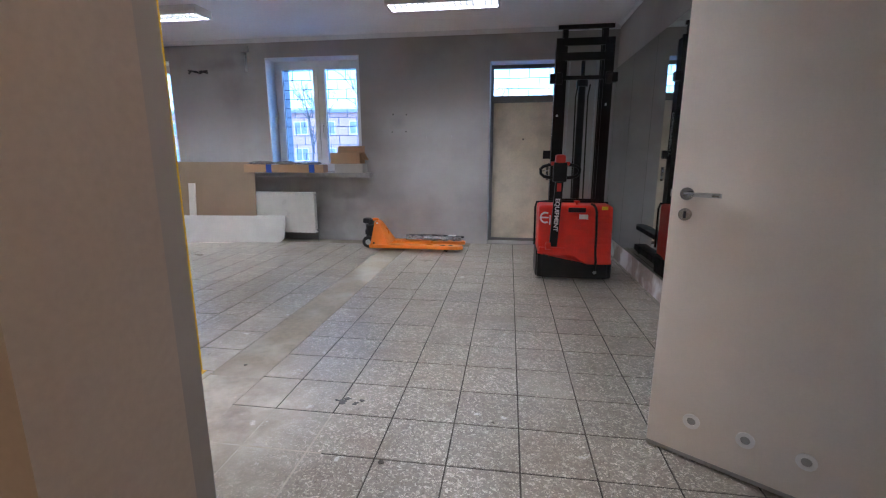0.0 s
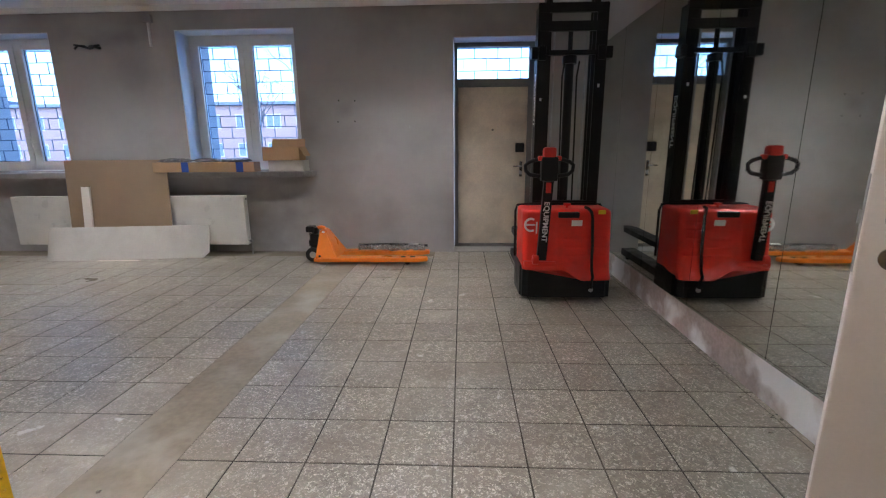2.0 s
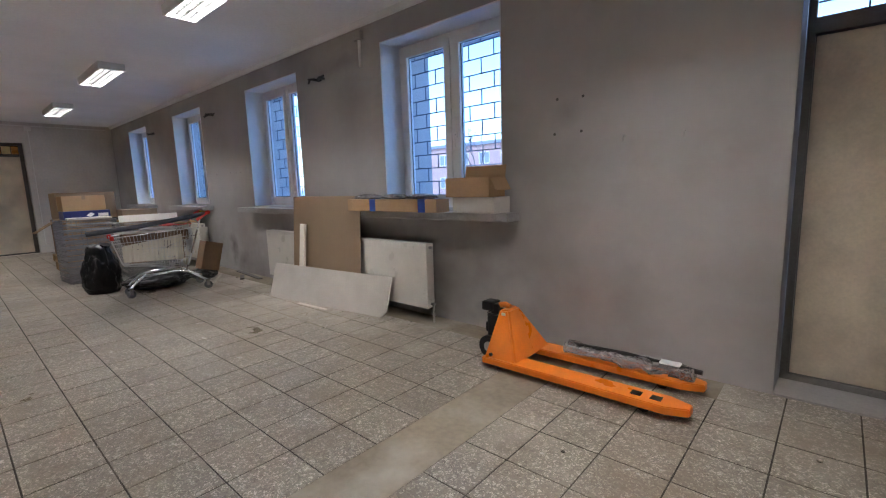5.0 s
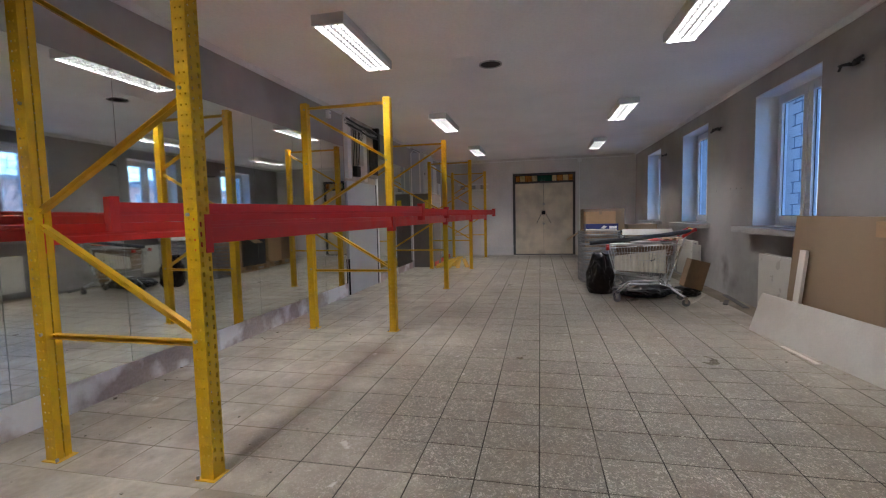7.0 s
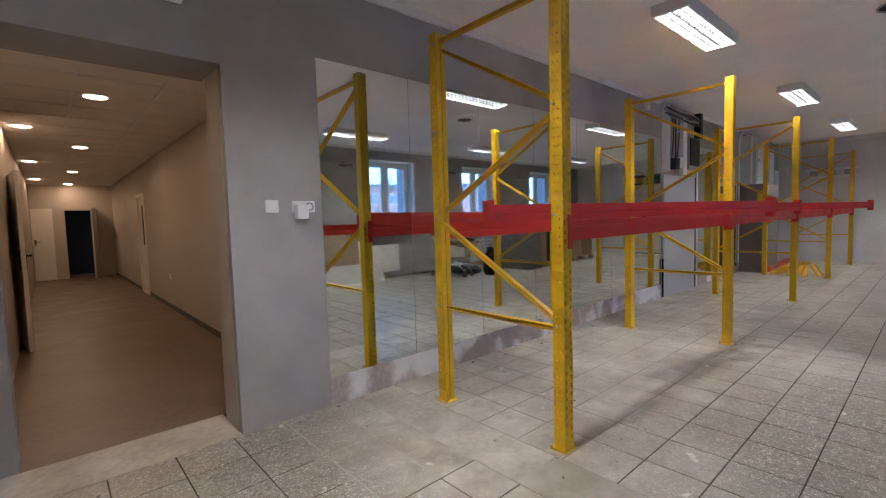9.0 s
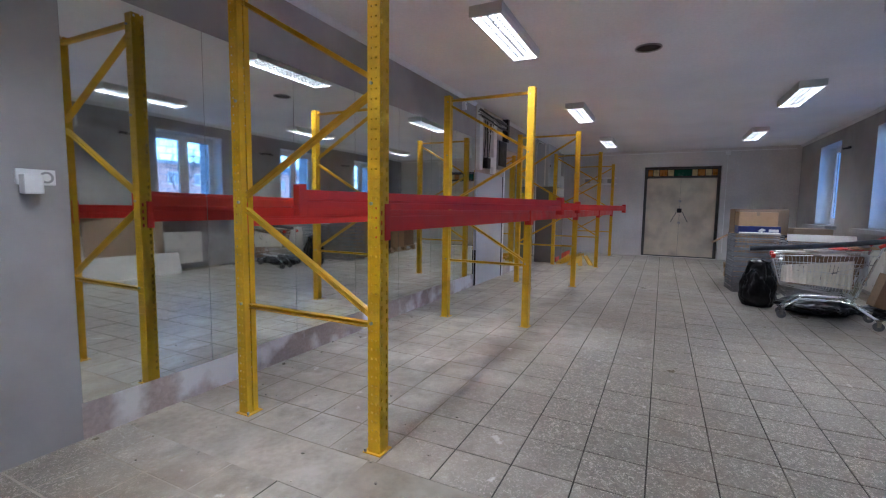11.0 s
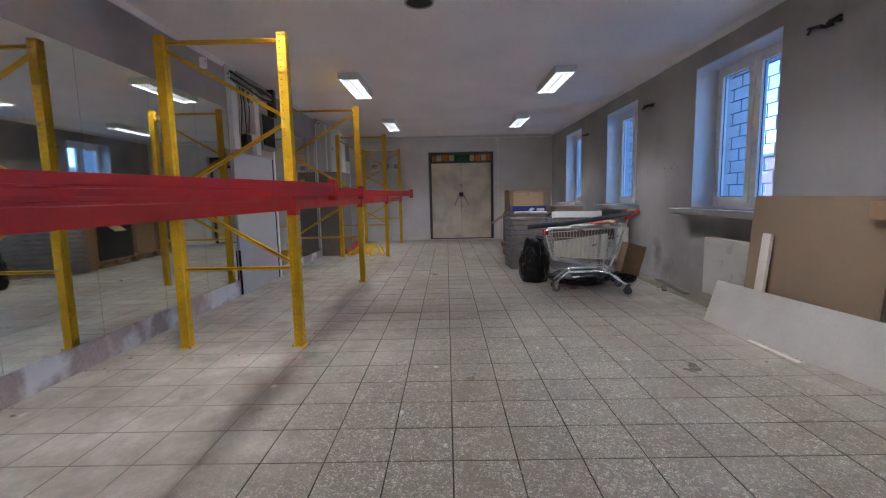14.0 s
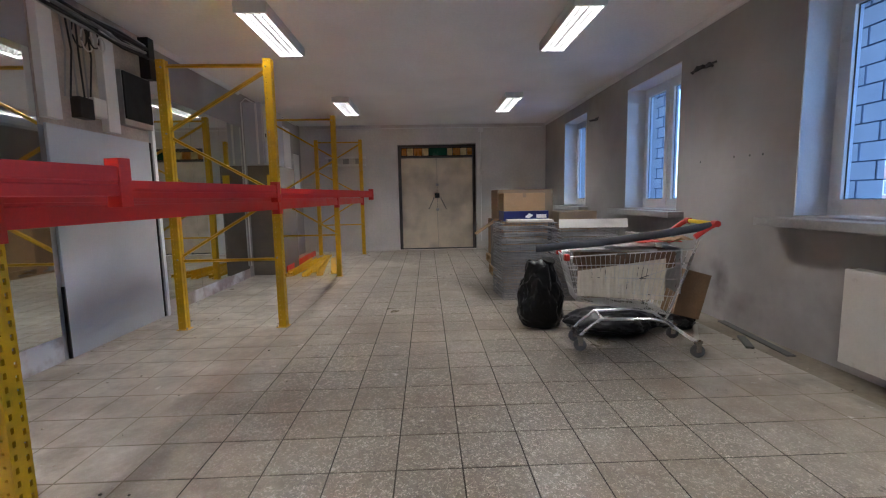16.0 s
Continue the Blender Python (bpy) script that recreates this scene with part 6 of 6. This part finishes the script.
part("side_rail", quick((-11.02, -11.005, YS + 0.20, YS + 0.23, 1.92, 2.92)), M_WPLAST, t, "white edge rail")
b = bmesh.new()
for k in range(1):
    tube(b, [(-10.88, YS + 0.03 + 0.03 * k, 0.2), (-10.88, YS + 0.03 + 0.03 * k, 2.9), (-11.0, YS + 0.06 + 0.03 * k, 3.0), (-13.9, YS + 0.06 + 0.03 * k, 3.02)], 0.011, 6)
solid("conduit", b, M_WPLAST, "pale conduit running up beside the mirror", "pipe", smooth=True)
t = thing("electric_box", "white wall-mounted electric box with a round black knob", "electric box")
part("box_body", quick((-12.75, -12.3, YS + 0.0, YS + 0.25, 1.95, 2.75), bev=0.006), M_WPLAST, t)
b = bmesh.new()
rod(b, (-12.3, YS + 0.17, 2.55), (-12.28, YS + 0.17, 2.55), 0.04, 14)
part("knob", b, M_BLACK, t)
t = thing("electric_box", "black and white switch panel on the wall", "electric box")
part("box_body", quick((-13.5, -13.1, YS, YS + 0.2, 1.2, 2.3), bev=0.006), M_WPLAST, t)
part("cover", quick((-13.1, -13.09, YS + 0.02, YS + 0.12, 1.3, 2.25)), M_BLACK, t)
t = thing("alarm_sensor", "small white alarm sensor with a blue light under the ceiling", "sensor")
part("housing", quick((-6.44, -6.36, YS + 0.0, YS + 0.06, 2.86, 2.98), bev=0.012), M_WPLAST, t)
part("indicator", quick((-6.41, -6.39, YS + 0.06, YS + 0.063, 2.93, 2.945)), M_BLUE, t, "small blue indicator")
# rails at the end wall
t = thing("wall_tray", "white metal cable tray on the end wall", "tray")
for z in (2.12, 2.30):
    part("rail", quick((XW, XW + 0.1, 2.1, 3.08, z - 0.02, z + 0.025), bev=0.004), M_WPLAST, t)
for y in (2.25, 2.6, 2.9):
    part("fitting", quick((XW, XW + 0.07, y - 0.07, y + 0.07, 2.146, 2.275), bev=0.006), M_GREYF, t)
b = bmesh.new()
tube(b, [(XW + 0.02, 1.9, 2.98), (XW + 0.02, 4.5, 2.99), (XW + 0.02, 7.4, 2.985)], 0.014, 8)
solid("conduit", b, M_WPLAST, "thin pale conduit along the top of the end wall", "pipe", smooth=True)
b = bmesh.new()
tube(b, [(XW + 0.02, 5.9, 2.879), (XW + 0.02, 5.9, 0.2)], 0.011, 8)
solid("conduit", b, M_WPLAST, "thin pale conduit running down beside the double door", "pipe", smooth=True)
solid("junction_box", quick((XW, XW + 0.06, 5.84, 5.96, 2.88, 2.97), bev=0.006), M_WPLAST, "small white junction box on the end wall", "electric box")

# beams on the floor
for k, (x, y, z, rz) in enumerate(((-11.95, 2.10, 0, 3), (-12.0, 2.22, 0, -2), (-11.9, 2.36, 0, 4), (-11.95, 2.5, 0, 9), (-12.1, 2.66, 0, 12), (-11.95, 2.28, 0.05, -5), (-12.0, 2.44, 0.05, 7))):
    b = bmesh.new()
    prism(b, [(-0.05, 0), (0.05, 0), (0.05, 0.048), (0.042, 0.048), (0.042, 0.008), (-0.042, 0.008), (-0.042, 0.048), (-0.05, 0.048)], "x", -1.1, 1.1)
    o = solid("floor_beam", b, M_YEL, "yellow steel channel lying in a pile on the floor", "beam", group="yellow beams on the floor")
    o.matrix_world = pose(x, y, z + 0.001, 0, 0, rz)
b = bmesh.new()
box(b, -1.2, 1.2, -0.025, 0.025, 0, 0.11, bev=0.003)
o = solid("floor_beam", b, M_RED, "red steel beam lying on the floor", "beam")
o.matrix_world = pose(-12.5, 1.93, 0.001, 0, 0, 2)

# ---- by the corridor opening ----
t = thing("light_switch", "white plastic light switch on the wall", "switch")
part("frame", quick((-0.862, -0.775, YS, YS + 0.012, 1.425, 1.51), bev=0.005), M_WPLAST, t)
part("rocker", quick((-0.848, -0.789, YS + 0.012, YS + 0.018, 1.438, 1.497), bev=0.003), M_WPLAST, t)
t = thing("wall_socket", "white double wall socket with a white adapter plugged in", "socket")
part("frame", quick((-1.12, -0.955, YS, YS + 0.012, 1.425, 1.505), bev=0.005), M_WPLAST, t)
b = bmesh.new()
ring(b, circle(-1.08, 1.465, 0.03, 20), circle(-1.08, 1.465, 0.02, 20), "y", YS + 0.012, YS + 0.016)
part("socket_ring", b, M_GREYF, t)
part("adapter", quick((-1.045, -0.965, YS + 0.012, YS + 0.075, 1.38, 1.478), bev=0.008), M_WPLAST, t)
t = thing("emergency_light", "flat white box lamp over the opening", "emergency light")
part("housing", quick((-0.36, 0.06, YS + 0.0, YS + 0.05, 2.63, 2.80), bev=0.006), M_WPLAST, t)
part("diffuser", quick((-0.34, 0.04, YS + 0.05, YS + 0.055, 2.65, 2.78)), M_TAN, t)

# corridor doors
t = thing("door_4", "white door leaf standing open in the corridor", "door", pose(CX1 - 0.01, -3.05, 0, 0, 0, 97), kind="structure")
part("door_leaf", quick((0, 0.80, -0.02, 0.02, 0.01, 2.02), bev=0.004), M_DOORW, t)
for s in (-1, 1):
    b = quick((0.70, 0.76, min(s * 0.02, s * 0.03), max(s * 0.02, s * 0.03), 0.93, 1.15), bev=0.004)
    tube(b, [(0.73, s * 0.03, 1.08), (0.73, s * 0.07, 1.08), (0.61, s * 0.07, 1.08)], 0.011, 8)
    part("handle", b, M_BLACK, t, "black lever handle")
t = thing("door_5", "white door with a dark glass panel in the corridor wall", "door", kind="structure")
f = bmesh.new()
ring(f, rect(-7.0, -6.1, 0.0, 2.05), rect(-6.92, -6.18, 0.005, 1.98), "x", CX0 - 0.12, CX0 + 0.02)
part("door_frame", f, M_DOORW, t)
f = bmesh.new()
ring(f, rect(-6.92, -6.18, 0.01, 1.98), rect(-6.75, -6.35, 1.0, 1.82), "x", CX0 - 0.06, CX0 - 0.02)
part("door_leaf", f, M_DOORW, t)
part("pane", quick((CX0 - 0.045, CX0 - 0.035, -6.75, -6.35, 1.0, 1.82)), M_BLACK, t, "dark glass panel")
t = thing("door_6", "white door leaf standing open at the corridor end", "door", pose(-0.78, -11.69, 0, 0, 0, 78), kind="structure")
part("door_leaf", quick((0, 0.68, -0.02, 0.02, 0.01, 1.95), bev=0.003), M_DOORW, t)
t = thing("door_7", "closed white door at the corridor end", "door", kind="structure")
part("door_leaf", quick((0.16, 0.6, -11.70, -11.66, 0.005, 1.95), bev=0.003), M_DOORW, t)
b = quick((0.52, 0.57, -11.66, -11.65, 0.95, 1.12))
tube(b, [(0.54, -11.65, 1.06), (0.54, -11.62, 1.06), (0.44, -11.62, 1.06)], 0.01, 6)
part("handle", b, M_CHROME, t)
solid("corridor_socket", quick((CX0, CX0 + 0.012, -4.05, -3.97, 0.5, 0.58), bev=0.003), M_WPLAST, "white socket low on the corridor wall", "socket")

# crumbs of plaster and dirt
rng = random.Random(21)
b = bmesh.new()
for k in range(520):
    z = k % 5
    if z == 0:
        x, y = rng.uniform(-13, 0.3), YS + 0.02 + abs(rng.gauss(0, 0.12))
    elif z == 1:
        fx = rng.choice(FRAMES_X)
        x, y = fx + rng.gauss(0, 0.3), rng.choice((RF, RB)) + rng.gauss(0, 0.15)
    elif z == 2:
        x, y = rng.uniform(-9, -1.5), 7.30 - abs(rng.gauss(0, 0.25))
    elif z == 3:
        x, y = rng.uniform(-10, 1.2), rng.uniform(1.7, 7.2)
    else:
        x, y = XE - 0.03 - abs(rng.gauss(0, 0.1)), rng.uniform(2.5, 7.4)
    r = rng.uniform(0.003, 0.011) * (1.6 if rng.random() < 0.1 else 1)
    a0 = rng.uniform(0, 6)
    o_ = [(x + r * rng.uniform(0.6, 1.3) * math.cos(a0 + q * 1.26), y + r * rng.uniform(0.6, 1.3) * math.sin(a0 + q * 1.26)) for q in range(5)]
    prism(b, o_, "z", -0.002, 0.001 + r * rng.uniform(0.1, 0.5))
b2 = bmesh.new()
for k in range(9):
    x, y, r = -0.778 + rng.uniform(-0.07, 0.07), 2.874 + rng.uniform(-0.035, 0.035), rng.uniform(0.008, 0.022)
    prism(b2, [(x + r * rng.uniform(0.6, 1.5) * math.cos(q * 1.05), y + 0.6 * r * rng.uniform(0.6, 1.3) * math.sin(q * 1.05)) for q in range(6)], "z", -0.002, rng.uniform(0.002, 0.006))
solid("dirt_clump", b2, M_DARKF, "dark crumbs of dirt lying on a tile", "debris", "stuff")
M_CRUMB = mat("plaster_crumbs", (0.30, 0.27, 0.22), 0.9, var=0.8, scale=3.0)
solid("debris", b, M_CRUMB, "crumbs of plaster and dirt strewn over the floor", "debris", "stuff")

# ---- outside ----
solid("ground", quick((-400, 400, YN + 0.701, 700, -0.8, -0.45)), M_SNOW, "pale wintry ground outside the windows", "ground", "structure")
solid("hall_facade", quick((-15, 2.2, YN + 0.7015, YN + 0.71, -0.45, -0.12)), M_CREAMB, "foot of the outer wall", "wall", "structure")


def block(x0, x1, y0, y1, h, material, rows, cols, label):
    t = thing("apartment_building", label, "building")
    part("wall", quick((x0, x1, y0, y1, -0.45, h)), material, t)
    part("roof", quick((x0 - 0.4, x1 + 0.4, y0 - 0.4, y1 + 0.4, h, h + 0.35)), M_ROOF, t, "grey flat roof with snow")
    part("roof_hut", quick((x0 + 6, x0 + 12, y0 + 3, y1 - 2, h + 0.35, h + 1.3)), M_ROOF, t)
    w = (x1 - x0) / cols
    wf = bmesh.new()
    ring(wf, rect(-0.75, 0.75, 0, 1.35), rect(-0.66, 0.66, 0.09, 1.26), "y", -0.04, 0.02)
    box(wf, -0.05, 0.05, -0.04, 0.02, 0.09, 1.26)
    fm = mesh_of("window", wf, M_CREAMB)
    gm = mesh_of("pane", quick((-0.66, 0.66, -0.01, 0.0, 0.09, 1.26)), M_FARGL)
    for r in range(rows):
        for c in range(cols):
            o = new("window", fm)
            o.parent, o.location = t, (x0 + (c + 0.5) * w, y0, 0.75 + r * 2.7)
            g = new("pane", gm)
            g.parent = o


block(-62, -14, 46, 56, 5.6, M_PINK, 2, 16, "low pale red apartment building across the yard")
block(-8, 30, 62, 74, 6.5, M_CREAMB, 2, 12, "low cream building farther off")


def bare_tree(x, y, h, seed):
    t = thing("bare_tree", "leafless winter tree with fine branches", "tree", pose(x, y, -0.45))
    rng = random.Random(seed)
    tr, tw = bmesh.new(), bmesh.new()

    def grow(p, d, L, r, depth):
        q = p + d * L
        rod(tr if depth < 2 else tw, p, q, r, 6 if depth < 2 else 4, r * 0.68, cap=False)
        if depth == 5:
            return
        for _ in range(3 if depth else 5):
            a = (d + Vector((rng.uniform(-1, 1), rng.uniform(-1, 1), rng.uniform(-0.25, 0.7))) * 0.75).normalized()
            grow(p + d * L * rng.uniform(0.6, 1.0), a, L * rng.uniform(0.55, 0.8), r * 0.55, depth + 1)
    grow(Vector((0, 0, 0)), Vector((rng.uniform(-0.05, 0.05), 0, 1)), h * 0.33, h * 0.011, 0)
    part("trunk", tr, M_BARK, t)
    part("crown", tw, M_BARK, t, "fine bare twigs")


for x, y, h, s in ((-8, 28, 8.5, 1), (-15, 34, 9.5, 2), (-3, 36, 9, 3), (-27, 40, 9, 5)):
    bare_tree(x, y, h, s)

# ---- floor tiles, last ----
T, J = 0.320, 0.0078
_tb = bmesh.new()
_h = (T - J) / 2
lo = [_tb.verts.new((x, y, -0.006)) for x, y in ((-_h, -_h), (_h, -_h), (_h, _h), (-_h, _h))]
md = [_tb.verts.new((x, y, -0.0015)) for x, y in ((-_h, -_h), (_h, -_h), (_h, _h), (-_h, _h))]
hi = [_tb.verts.new((x * 0.988, y * 0.988, 0)) for x, y in ((-_h, -_h), (_h, -_h), (_h, _h), (-_h, _h))]
for a, b in ((lo, md), (md, hi)):
    for k in range(4):
        _tb.faces.new((a[k], a[(k + 1) % 4], b[(k + 1) % 4], b[k]))
_tb.faces.new(hi)
tile_mesh = mesh_of("tile", _tb, M_TILE)
verts, faces = [], []
base = [v.co.copy() for v in tile_mesh.vertices]
polys = [tuple(p.vertices) for p in tile_mesh.polygons]
rng = random.Random(4)
for zone in (0, 1):
    # the two fields either side of the screed band lie out of line by a few centimetres
    ox, oy, tx_, ty_ = ((0.152, 4.039, 0.3245, 0.3205), (-2.378, 4.373, 0.3175, 0.3195))[zone]
    for i in range(-45, 14):
        for k in range(-10, 11):
            cx, cy = ox + (i + 0.5) * tx_, oy + (k + 0.5) * ty_
            if cy > 7.3 and cx < -0.4:
                continue
            # cut tiles along the band and the walls
            x0, x1 = max(cx - tx_ / 2, (BAND[1], XW)[zone]), min(cx + tx_ / 2, (XE, BAND[0])[zone])
            y0, y1 = max(cy - ty_ / 2, YS), min(cy + ty_ / 2, YN)
            sx, sy = (x1 - x0) / T, (y1 - y0) / T
            if sx < 0.06 or sy < 0.06:
                continue
            cx, cy = (x0 + x1) / 2, (y0 + y1) / 2
            dz, tx, ty = rng.uniform(-0.0008, 0.0008), rng.uniform(-0.003, 0.003), rng.uniform(-0.003, 0.003)
            if cy < 3.4 or (cy > 6.5 and cx < -3.6):
                dz, tx, ty = dz * 0.2, tx * 0.15, ty * 0.15
            if cx > -5.3 and cy > 3.2:
                o = new("tile", tile_mesh)
                o.parent, o.location, o.rotation_euler, o.scale = floor, (cx, cy, dz), (tx, ty, 0), (sx, sy, 1)
            else:
                s = len(verts)
                verts += [(v.x * sx + cx, v.y * sy + cy, v.z + dz + v.y * tx - v.x * ty) for v in base]
                faces += [tuple(s + q for q in p) for p in polys]
me = bpy.data.meshes.new("tiles")
me.from_pydata(verts, [], faces)
me.materials.append(M_TILES)
tagged(new("tiles", me), kind="stuff").parent = floor
